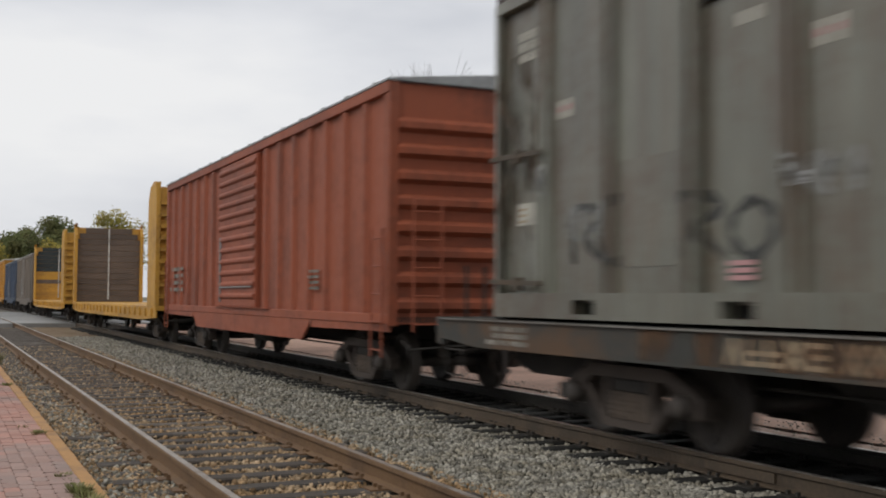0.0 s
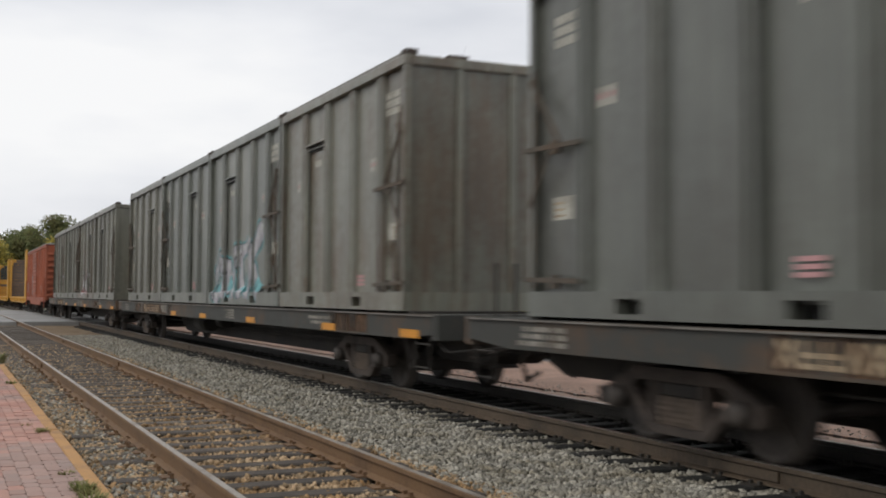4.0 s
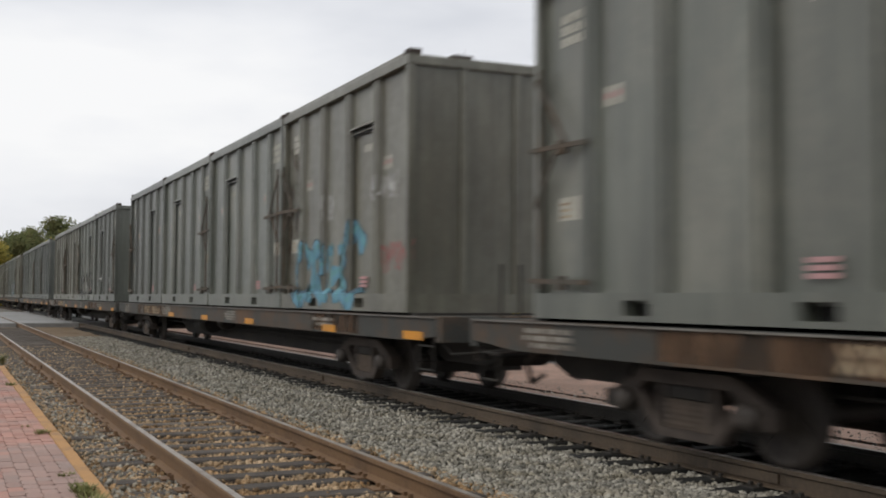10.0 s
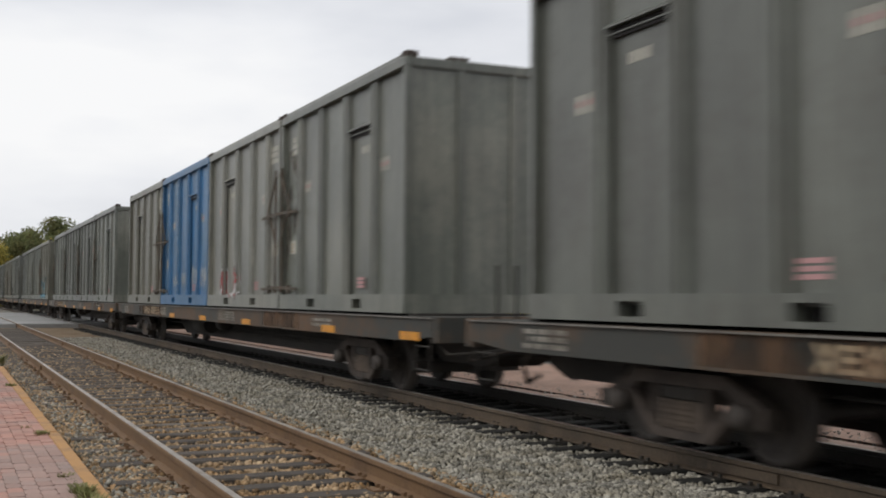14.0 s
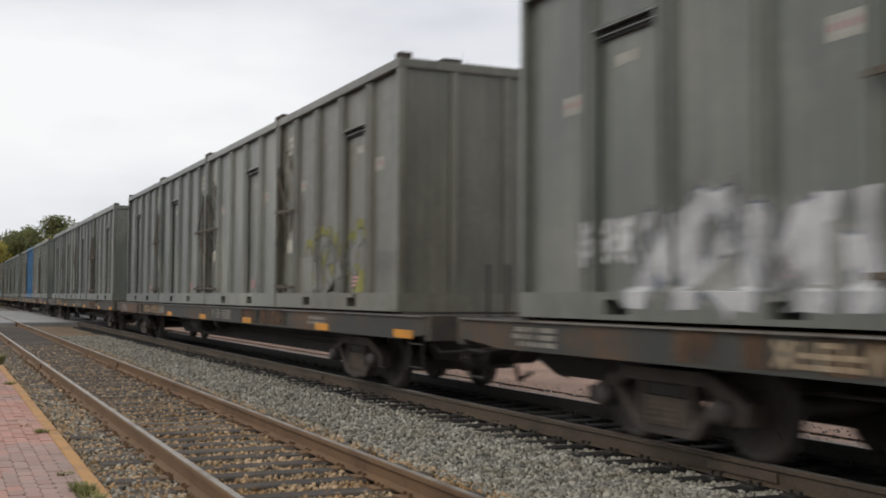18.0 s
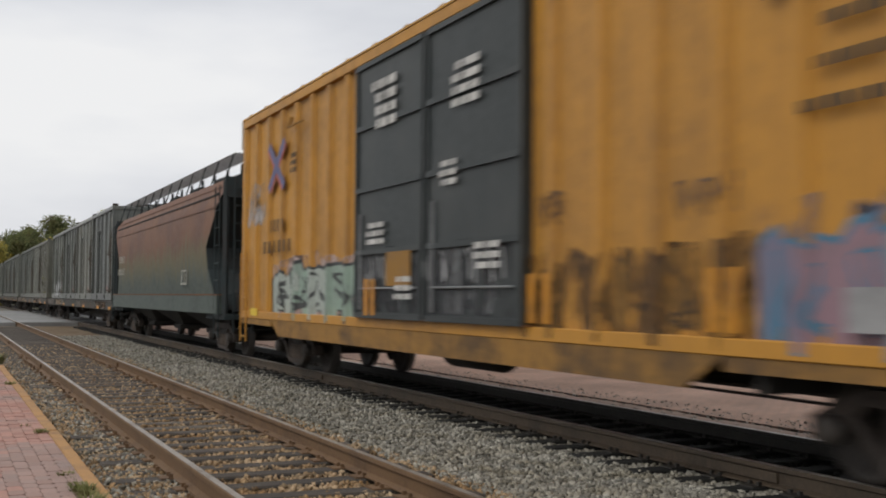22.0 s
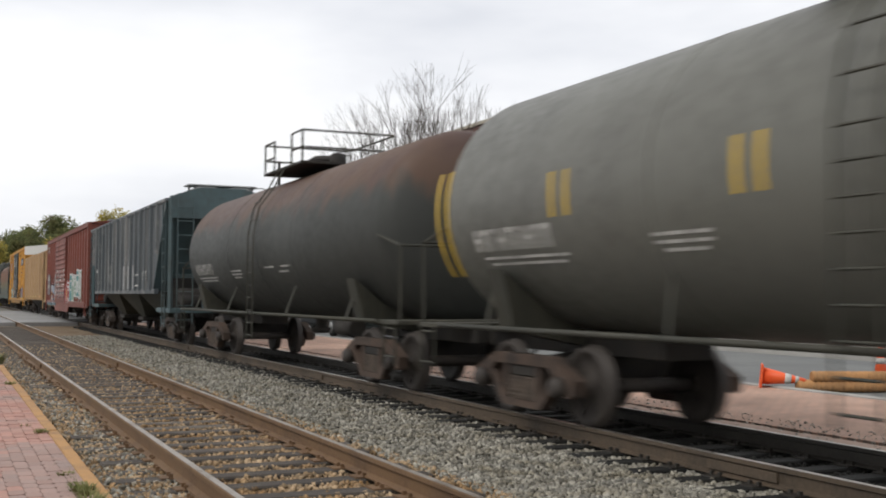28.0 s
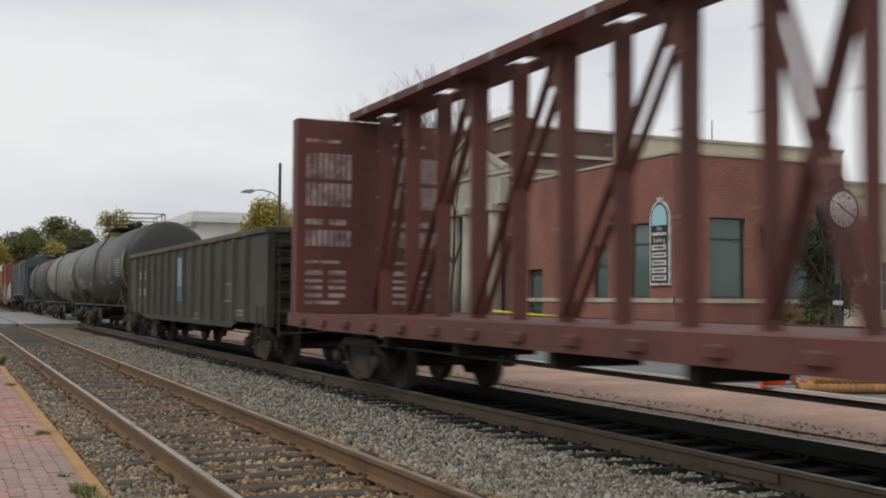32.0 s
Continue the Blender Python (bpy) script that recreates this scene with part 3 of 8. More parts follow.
M["brickwork"] = brickwork("brickwork_red", (0.235, 0.080, 0.052), (0.18, 0.062, 0.044), (0.26, 0.19, 0.16))
M["brickwork_dark"] = brickwork("brickwork_dark", (0.125, 0.060, 0.047), (0.095, 0.05, 0.042), (0.15, 0.12, 0.11))


def wall(bm, axis, at, thick, a0, a1, z0, z1, holes=()):
    """A wall on the plane axis = at, thick metres deep behind it, with openings (a0, a1, z0, z1) right through it."""
    aa = sorted({a0, a1, *(h[0] for h in holes), *(h[1] for h in holes)})
    zz = sorted({z0, z1, *(h[2] for h in holes), *(h[3] for h in holes)})
    for p, q in zip(aa, aa[1:]):
        run = None
        for lo, hi in zip(zz, zz[1:]):
            ca, cz = (p + q) / 2, (lo + hi) / 2
            if any(h[0] < ca < h[1] and h[2] < cz < h[3] for h in holes):
                run = None
                continue
            if axis == "x":
                box(bm, at, at + thick, p, q, lo, hi)
            else:
                box(bm, p, q, at, at + thick, lo, hi)
    bmesh.ops.remove_doubles(bm, verts=bm.verts, dist=1e-5)
    return bm


def window(parent, axis, at, a0, a1, z0, z1, bars_v=0, transom=None, depth=0.12, trim=None):
    """A framed window set into its opening."""
    def bx(bm, p, q, lo, hi, d0, d1):
        return box(bm, at + d0, at + d1, p, q, lo, hi) if axis == "x" else box(bm, p, q, at + d0, at + d1, lo, hi)
    w = part("window", bx(B(), a0, a1, z0, z1, depth + 0.05, depth + 0.07), M["glass"], parent, "dark window glass")
    f = B()
    for p, q, lo, hi in ((a0, a0 + 0.06, z0, z1), (a1 - 0.06, a1, z0, z1), (a0 + 0.06, a1 - 0.06, z0, z0 + 0.06), (a0 + 0.06, a1 - 0.06, z1 - 0.06, z1)):
        bx(f, p, q, lo, hi, depth, depth + 0.09)
    part("window_frame", f, trim or M["trim_dark"], w)
    for k in range(bars_v):
        c = a0 + (a1 - a0) * (k + 1) / (bars_v + 1)
        part("mullion", bx(B(), c - 0.025, c + 0.025, z0 + 0.06, z1 - 0.06, depth + 0.01, depth + 0.048), trim or M["trim_dark"], w)
    if transom:
        part("transom", bx(B(), a0 + 0.06, a1 - 0.06, transom - 0.03, transom + 0.03, depth + 0.005, depth + 0.047), trim or M["trim_dark"], w)
    return w


FX, C0, C1, C2 = 22.8, 31.4, 43.4, 51.8
bldg = thing("brick_building", "one-storey red brick building with a flat parapet and tall windows", "building")
holes_x = [(32.85, 34.15, 1.42, 4.1), (35.6, 36.6, 1.42, 3.4), (38.3, 39.0, 1.5, 3.0), (40.6, 41.9, 0.04, 2.6)]
holes_y = [(24.3, 25.85, 1.42, 4.25), (27.45, 28.9, 1.42, 4.25)]
part("front_wall", wall(B(), "x", FX, 0.35, C0, C1 - 0.01, 0.04, 6.4, holes_x), M["brickwork"], bldg)
part("side_wall", wall(B(), "y", C0, 0.35, FX + 0.352, 30.3, 0.04, 6.4, holes_y), M["brickwork"], bldg)
part("back_wall", wall(B(), "x", 29.95, 0.35, C0 + 0.352, C1 - 0.01, 0.04, 6.4), M["brickwork"], bldg)
part("roof", box(B(), FX + 0.35, 29.95, C0 + 0.35, C1 - 0.01, 5.9, 6.05), M["concrete"], bldg)
bm = box(B(), FX - 0.05, FX + 0.4, C0 - 0.05, C1 - 0.02, 6.402, 6.49)
box(bm, FX + 0.4, 30.35, C0 - 0.05, C0 + 0.4, 6.402, 6.49)
part("coping", bm, M["limestone"], bldg, "pale stone coping")
bm = box(B(), FX - 0.05, FX - 0.002, C0 - 0.05, C1 - 0.5, 1.25, 1.40)
box(bm, FX - 0.05, 30.3, C0 - 0.05, C0 - 0.002, 1.25, 1.40)
part("sill_band", bm, M["limestone"], bldg, "limestone sill band")
for h in holes_x[:3]:
    window(bldg, "x", FX, *h, transom=h[3] - 0.75)
for h in holes_y:
    window(bldg, "y", C0, *h, transom=3.5)
d = part("door", box(B(), FX + 0.2, FX + 0.26, 40.6, 41.9, 0.05, 2.58), M["trim_dark"], bldg, "dark glazed door")
part("pane", box(B(), FX + 0.19, FX + 0.198, 40.8, 41.7, 0.9, 2.3), M["glass"], d)
# slatted lantern on the side wall
la = solo("wall_lantern", prism(B(), [(26.55, 3.35), (26.95, 3.35), (27.02, 3.95), (26.75, 4.2), (26.48, 3.95)], "y", C0 - 0.45, C0 - 0.05), M["iron"], "dark metal box lantern mounted on the brick wall", "wall lamp")
part("bracket", box(B(), 26.66, 26.84, C0 - 0.06, C0 - 0.003, 3.1, 3.35), M["iron"], la)

# arch-topped sign board
sg = thing("building_sign", "black arch-topped sign board with white rim and name plates", "sign")


def arch(y0, y1, z0, z1, n=10):
    c, r = (y0 + y1) / 2, (y1 - y0) / 2
    zc = z1 - r * 1.15
    return [(y0, z0), (y1, z0), (y1, zc)] + [(c + r * math.cos(math.pi * k / n), zc + 1.15 * r * math.sin(math.pi * k / n)) for k in range(1, n)] + [(y0, zc)]


SY0, SY1, SZ0, SZ1 = 31.55, 32.72, 1.86, 4.82
part("rim", prism(B(), arch(SY0, SY1, SZ0, SZ1), "x", FX - 0.09, FX - 0.004), M["white"], sg, "white rim")
part("board", prism(B(), arch(SY0 + 0.08, SY1 - 0.08, SZ0 + 0.08, SZ1 - 0.08), "x", FX - 0.10, FX - 0.091), M["black"], sg, "black board")
part("emblem", prism(B(), arch(SY0 + 0.14, SY1 - 0.14, 3.95, SZ1 - 0.14), "x", FX - 0.108, FX - 0.101), plain("sky_blue_emblem", (0.30, 0.50, 0.55), 0.6), sg, "pale blue half-round emblem")
part("keystone", box(B(), FX - 0.11, FX - 0.004, (SY0 + SY1) / 2 - 0.13, (SY0 + SY1) / 2 + 0.13, SZ1 - 0.07, SZ1 + 0.1), M["white"], sg)
for k in range(5):
    z = 2.02 + k * 0.265
    pl = part("name_plate", soft(box(B(), FX - 0.112, FX - 0.1015, SY0 + 0.16, SY1 - 0.16, z, z + 0.19), 0.004), M["white"], sg)
    part("writing", box(B(), FX - 0.1165, FX - 0.1125, SY0 + 0.28, SY1 - 0.28, z + 0.07, z + 0.12), M["black"], pl)


def words(text, size, m, material, parent, label="white lettering"):
    cu = bpy.data.curves.new("lettering", "FONT")
    cu.body, cu.size, cu.align_x, cu.extrude = text, size, "CENTER", 0.002
    ob = bpy.data.objects.new("lettering", cu)
    scene.collection.objects.link(ob)
    bpy.context.view_layer.update()
    me = bpy.data.meshes.new_from_object(ob.evaluated_get(bpy.context.evaluated_depsgraph_get()))
    bpy.data.objects.remove(ob)
    me.materials.clear()
    me.materials.append(material)
    return part("lettering", me, material, parent, label, m)


for text, z, s in (("The", 3.77, 0.2), ("Building", 3.36, 0.22)):
    words(text, s, pose(FX - 0.104, (SY0 + SY1) / 2, z, 90, 0, -90), M["white"], sg)
part("writing", box(B(), FX - 0.106, FX - 0.1015, SY0 + 0.14, SY1 - 0.14, 3.60, 3.70), M["white"], sg)

bank = thing("bank_building", "old brick bank with limestone columns, pediment and cornices", "building")
part("front_wall", wall(B(), "x", FX, 0.4, C1, C2, 0.04, 8.6, [(45.4, 46.6, 0.04, 3.0), (47.6, 48.6, 1.6, 5.0), (49.6, 50.6, 1.6, 5.0)]), M["brickwork_dark"], bank)
part("flank_wall", wall(B(), "y", C1, 0.4, FX + 0.402, 28.1, 0.04, 9.0), M["brickwork_dark"], bank)
part("rear_wall", wall(B(), "x", 27.7, 0.4, C1 + 0.402, C2, 0.04, 8.6), M["brickwork_dark"], bank)
part("roof", box(B(), FX + 0.4, 27.7, C1 + 0.4, C2, 8.2, 8.35), M["concrete"], bank)
part("far_wall", wall(B(), "y", C2 + 0.002, 0.4, FX, 28.1, 0.04, 8.6), M["brickwork_dark"], bank)
bm = B()
for z0, z1, o in ((6.75, 6.95, 0.22), (6.95, 7.12, 0.32), (7.75, 7.9, 0.12)):
    bm = box(B(), FX - o, FX - 0.002, C1 - o, C2 + 0.1, z0, z1)
    box(bm, FX - 0.002, 28.05, C1 - o, C1 - 0.002, z0, z1)
    part("cornice", bm, M["limestone"], bank, "limestone cornice course")
bm = box(B(), FX - 0.08, FX + 0.45, C1 - 0.08, C1 + 1.6, 9.002, 9.13)
box(bm, FX + 0.45, 28.1, C1 - 0.08, C1 + 0.45, 9.002, 9.13)
part("coping", bm, M["limestone"], bank)
part("raised_parapet", wall(B(), "x", FX + 0.001, 0.4, C1 + 0.002, C1 + 6.6, 8.602, 9.45), M["brickwork_dark"], bank)
part("parapet_coping", box(B(), FX - 0.08, FX + 0.45, C1 - 0.06, C1 + 6.7, 9.452, 9.6), M["limestone"], bank)
part("parapet_return", box(B(), FX + 0.402, 24.0, C1 + 0.002, C1 + 0.4, 9.002, 9.45), M["brickwork_dark"], bank)
bm = prism(B(), [(43.7, 7.14), (51.4, 7.14), (47.55, 8.75)], "x", FX - 0.3, FX - 0.125)
part("pediment", bm, M["limestone"], bank, "weathered stone pediment")
bm = beam(B(), (FX - 0.25, 43.5, 7.2), (FX - 0.25, 47.55, 8.9), 0.3, 0.2)
beam(bm, (FX - 0.25, 51.6, 7.2), (FX - 0.25, 47.55, 8.9), 0.3, 0.2)
part("pediment_moulding", bm, M["limestone"], bank, "raking limestone moulding")
part("cartouche", lathe(B(), [(0.02, 0), (0.5, 0.02), (0.5, 0.08), (0.02, 0.12)], (FX - 0.42, 47.55, 7.75), "x", 16), M["limestone"], bank, "round stone shield")
part("entablature", box(B(), FX - 0.5, FX - 0.002, 43.5, 51.6, 5.6, 6.74), M["limestone"], bank, "limestone entablature")
for y in (44.2, 46.9, 48.3, 50.9):
    c = part("column", lathe(B(), [(0.36, 0.5), (0.33, 2.5), (0.29, 5.2), (0.29, 5.25)], (FX - 0.42, y, 0), "z", 18), M["limestone"], bank, "round limestone column")
    part("column_base", soft(box(B(), FX - 0.87, FX - 0.003, y - 0.45, y + 0.45, 0.04, 0.5), 0.02), M["limestone"], c)
    part("capital", soft(box(B(), FX - 0.82, FX - 0.003, y - 0.4, y + 0.4, 5.252, 5.598), 0.03), M["limestone"], c)
window(bank, "x", FX, 45.4, 46.6, 0.06, 3.0, bars_v=1)
window(bank, "x", FX, 47.6, 48.6, 1.6, 5.0, bars_v=1, transom=3.6)
window(bank, "x", FX, 49.6, 50.6, 1.6, 5.0, bars_v=1, transom=3.6)
cream = thing("cream_hall", "long cream-rendered hall with a flat coping", "building")
part("wall", wall(B(), "y", C1, 0.4, 28.102, 42.0, 0.04, 8.95), M["cream"], cream)
part("end_wall", wall(B(), "x", 41.6, 0.4, C1 + 0.402, 58.0, 0.04, 8.95), M["cream"], cream)
part("roof", box(B(), 28.1, 41.6, C1 + 0.4, 58.0, 8.4, 8.55), M["concrete"], cream)
part("coping", box(B(), 28.104, 42.06, C1 - 0.07, C1 + 0.45, 8.952, 9.1), M["limestone"], cream)
part("dish", lathe(B(), [(0.05, 0.0), (0.38, 0.05), (0.42, 0.2), (0.3, 0.28)], (41.0, C1 + 0.1, 9.75), "y", 16), M["galv"], cream, "grey roof dish on a pipe")
part("mast", tube(B(), (41.0, C1 + 0.3, 9.1), (41.0, C1 + 0.3, 9.75), 0.04), M["galv"], cream)
part("antenna", tube(B(), (33.9, C1 + 0.2, 9.1), (33.9, C1 + 0.2, 10.1), 0.03), M["galv"], cream)
shop = thing("cream_shop", "low cream building with white window frames", "building")
part("wall", wall(B(), "y", 44.0 - 6.0, 0.3, 33.6, 60.0, 0.04, 6.6, [(34.4, 35.4, 0.9, 3.2), (36.4, 37.4, 0.9, 3.2), (38.6, 39.8, 0.9, 3.2)]), M["cream"], shop)
part("side_wall", wall(B(), "x", 33.3, 0.3, 38.0, 43.2, 0.04, 6.6), M["cream"], shop)
part("coping", box(B(), 33.2, 60.0, 37.9, 38.35, 6.602, 6.75), M["limestone"], shop)
for p in ((34.4, 35.4), (36.4, 37.4), (38.6, 39.8)):
    window(shop, "y", 38.0, *p, 0.9, 3.2, bars_v=1, transom=2.2, trim=M["white_wall"])

hall = thing("white_building", "distant white building with a heavy dentilled cornice", "building")
part("front_wall", wall(B(), "x", 20.5, 0.4, 100.0, 117.0, 0.04, 8.05, [(102 + 3.6 * k, 103.6 + 3.6 * k, 4.4, 6.4) for k in range(4)]), M["white_wall"], hall)
part("side_wall", wall(B(), "y", 99.6, 0.4, 20.5, 40.0, 0.04, 8.05, [(23.0 + 4 * k, 24.4 + 4 * k, 4.4, 6.4) for k in range(4)]), M["white_wall"], hall)
part("cornice", box(B(), 19.9, 40.4, 99.0, 117.5, 8.052, 8.5), M["white_wall"], hall)
part("attic", box(B(), 20.1, 40.2, 99.2, 117.2, 8.502, 9.0), M["white_wall"], hall)
for k in range(24):
    part("dentil", box(B(), 19.98, 20.4, 99.8 + k * 0.72, 100.1 + k * 0.72, 7.8, 8.048), M["white_wall"], hall)
for k in range(4):
    window(hall, "x", 20.5, 102 + 3.6 * k, 103.6 + 3.6 * k, 4.4, 6.4, bars_v=1)
    window(hall, "y", 99.6, 23.0 + 4 * k, 24.4 + 4 * k, 4.4, 6.4, bars_v=1)

# Street furniture
ck = thing("street_clock", "black cast-iron street clock with a white dial on a post", "clock", at=(22.04, 22.98, 0.04))
part("post", lathe(B(), [(0.15, 0.5), (0.13, 0.62), (0.085, 0.7), (0.075, 1.7), (0.10, 1.72), (0.10, 1.8), (0.07, 1.84), (0.062, 2.95), (0.10, 3.0), (0.12, 3.1), (0.05, 3.2)], (0, 0, 0), "z", 16), M["iron"], ck)
part("plinth", lathe(B(), [(0.34, 0.0), (0.34, 0.08), (0.24, 0.14), (0.2, 0.4), (0.24, 0.46), (0.16, 0.52)], (0, 0, 0), "z", 8), M["iron"], ck)
part("post_rings", lathe(B(), [(0.125, 1.2), (0.13, 1.22), (0.13, 1.30), (0.125, 1.32)], (0, 0, 0), "z", 16), M["white"], ck, "pale painted ring")
hd = part("head", lathe(B(), [(0.44, -0.24), (0.57, -0.22), (0.57, -0.16), (0.52, -0.13), (0.52, 0.13), (0.57, 0.16), (0.57, 0.22), (0.44, 0.24)], (0, 0, 3.78), "y", 32), M["iron"], ck, "round black clock case")
dl = part("dial", lathe(B(), [(0.01, -0.246), (0.475, -0.246), (0.475, -0.2415)], (0, 0, 3.78), "y", 32), M["dial"], hd, "white dial with black hour marks")
bm = B()
for k in range(12):
    g = math.radians(30 * k)
    beam(bm, (0.34 * math.sin(g), -0.249, 3.78 + 0.34 * math.cos(g)), (0.43 * math.sin(g), -0.249, 3.78 + 0.43 * math.cos(g)), 0.035, 0.004, up=(0, 1, 0))
part("hour_marks", bm, M["black"], hd)
for name, g, n, w in (("minute_hand", 118, 0.38, 0.03), ("hour_hand", 308, 0.26, 0.05)):
    g = math.radians(g)
    part(name, beam(B(), (-0.07 * math.sin(g), -0.253, 3.78 - 0.07 * math.cos(g)), (n * math.sin(g), -0.253, 3.78 + n * math.cos(g)), w, 0.004, up=(0, 1, 0)), M["black"], hd)
part("crest", prism(B(), [(-0.36, 4.27), (-0.2, 4.33), (-0.13, 4.5), (-0.17, 4.6), (0, 4.72), (0.17, 4.6), (0.13, 4.5), (0.2, 4.33), (0.36, 4.27), (0.2, 4.22), (-0.2, 4.22)], "y", -0.1, 0.1), M["iron"], ck)
part("finial", lathe(B(), [(0.02, 4.7), (0.07, 4.76), (0.02, 4.84), (0.01, 4.92)], (0, 0, 0), "z", 10), M["iron"], ck)

lp = thing("street_lamp", "grey steel street lamp with curved arm on dark pole", "street lamp", at=(21.0, 74.4, 0.04))
part("pole", tube(B(), (0, 0, 0), (0, 0, 10.6), 0.14, 0.10, 10), M["iron"], lp)
bm = B()
pts = [(0, 0, 8.1), (-0.5, 0, 8.5), (-1.2, 0, 8.68), (-1.9, 0, 8.62)]
for p, q in zip(pts, pts[1:]):
    tube(bm, p, q, 0.04)
part("arm", bm, M["galv"], lp)
part("lamp_head", soft(prism(B(), [(-2.75, 8.42), (-2.6, 8.6), (-1.9, 8.7), (-1.8, 8.55), (-2.0, 8.42)], "y", -0.17, 0.17), 0.03), M["galv"], lp)

sm = thing("railway_signal", "railway signal mast with dark heads and red lens", "railway signal", at=(9.9, 101.5, -1.85))
part("mast", tube(B(), (0, 0, 0), (0, 0, 7.8), 0.09), M["galv"], sm)
for x, z in ((-0.05, 6.7), (1.1, 7.0)):
    h = part("signal_head", soft(box(B(), x - 0.28, x + 0.28, -0.36, -0.13, z, z + 1.15), 0.03), M["black"], sm)
    if x < 0:
        part("lens", lathe(B(), [(0.01, -0.40), (0.16, -0.39), (0.16, -0.365)], (x, 0, z + 0.55), "y", 14), M["red_lamp"], h, "red lens")
part("bracket", beam(B(), (0, -0.1, 6.9), (1.2, -0.1, 6.9), 0.08, 0.1), M["galv"], sm)


def cone(at):
    c = thing("traffic_cone", "orange plastic traffic cone tipped over on the brick paving", "traffic cone", "orange traffic cones", at=at)
    part("base", soft(box(B(), -0.19, 0.19, -0.19, 0.19, 0.0, 0.035), 0.01), M["orange"], c)
    part("body", lathe(B(), [(0.14, 0.036), (0.035, 0.7), (0.02, 0.705)], (0, 0, 0), "z", 20), M["orange"], c)
    for z0, z1 in ((0.38, 0.48), (0.54, 0.6)):
        r0, r1 = 0.143 - 0.158 * z0, 0.143 - 0.158 * z1
        part("sleeve", lathe(B(), [(r0 + 0.001, z0), (r0 + 0.004, z0), (r1 + 0.004, z1), (r1 + 0.001, z1)], (0, 0, 0), "z", 20), M["white"], c, "white reflective sleeve")
    return c


cone((12.0, 14.2, 0.13, 96, 0, 52))
cone((14.05, 12.6, -0.13, 0, 0, 20))
cone((14.8, 14.4, -0.13, 0, 0, 50))
rl = thing("netted_rolls", "stack of brown netted straw rolls lying on the paving", "roll", at=(13.2, 13.6, -0.13, 0, 0, -20))
for k in range(3):
    bm = lathe(B(), [p for j in range(16) for p in ((0.082, -0.75 + j * 0.094), (0.098, -0.73 + j * 0.094), (0.098, -0.68 + j * 0.094))], (0, 0, 0), "x", 10)
    part("roll", bm, M["straw"], rl, at=(0.12 * k - 0.06, (k % 2) * 0.21 - 0.05, 0.1 + 0.15 * (k == 2)))
tape = thing("barrier_tape", "yellow caution tape strung between two short stakes", "tape", at=(19.0, 35.2, -0.13))
part("tape", beam(B(), (-0.9, 0.8, 1.05), (1.1, -0.9, 0.85), 0.006, 0.07), plain("caution_yellow", (0.75, 0.62, 0.02), 0.5), tape)
for x, y in ((-0.9, 0.8), (1.1, -0.9)):
    part("stake", tube(B(), (x, y, 0), (x, y, 1.1), 0.025), M["bark"], tape)


def parked_car(at, paint, label):
    c = thing("parked_car", label, "car", at=at)
    side = [(-2.15, 0.45), (-2.2, 0.8), (-2.05, 0.95), (-1.2, 1.02), (-0.6, 1.5), (1.2, 1.52), (1.95, 1.05), (2.2, 0.95), (2.22, 0.5), (2.0, 0.3), (-1.95, 0.3)]
    body = part("body", soft(prism(B(), side, "x", -0.88, 0.88), 0.05, 2), paint, c)
    for s in (-1, 1):
        part("side_window", prism(B(), [(-0.95, 1.04), (-0.5, 1.42), (1.1, 1.44), (1.6, 1.08)], "x", s * 0.9 - 0.015, s * 0.9 + 0.015), M["glass"], body)
        for y in (-1.35, 1.4):
            w = part("wheel", lathe(B(), [(0.1, -0.1), (0.31, -0.1), (0.33, -0.05), (0.33, 0.05), (0.31, 0.1), (0.1, 0.1)], (s * 0.82, y, 0.33), "x", 20), M["rubber"], c)
            part("rim", lathe(B(), [(0.03, -0.11), (0.2, -0.115), (0.2, 0.115), (0.03, 0.11)], (s * 0.82, y, 0.33), "x", 16), M["galv"], w)
        part("headlight", soft(box(B(), s * 0.7 - 0.16, s * 0.7 + 0.16, -2.23, -2.1, 0.68, 0.82), 0.02), M["white"], c)
        part("tail_light", soft(box(B(), s * 0.75 - 0.1, s * 0.75 + 0.1, 2.13, 2.23, 0.75, 0.95), 0.02), plain("red_lens", (0.3, 0.01, 0.01), 0.3), c)
    return c


parked_car((14.1, 38.0, -0.13), M["car_paint"], "dark green car parked along the street")
parked_car((14.1, 45.5, -0.13), plain("grey_car_paint", (0.12, 0.125, 0.13), 0.3, 0.4), "grey car parked along the street")


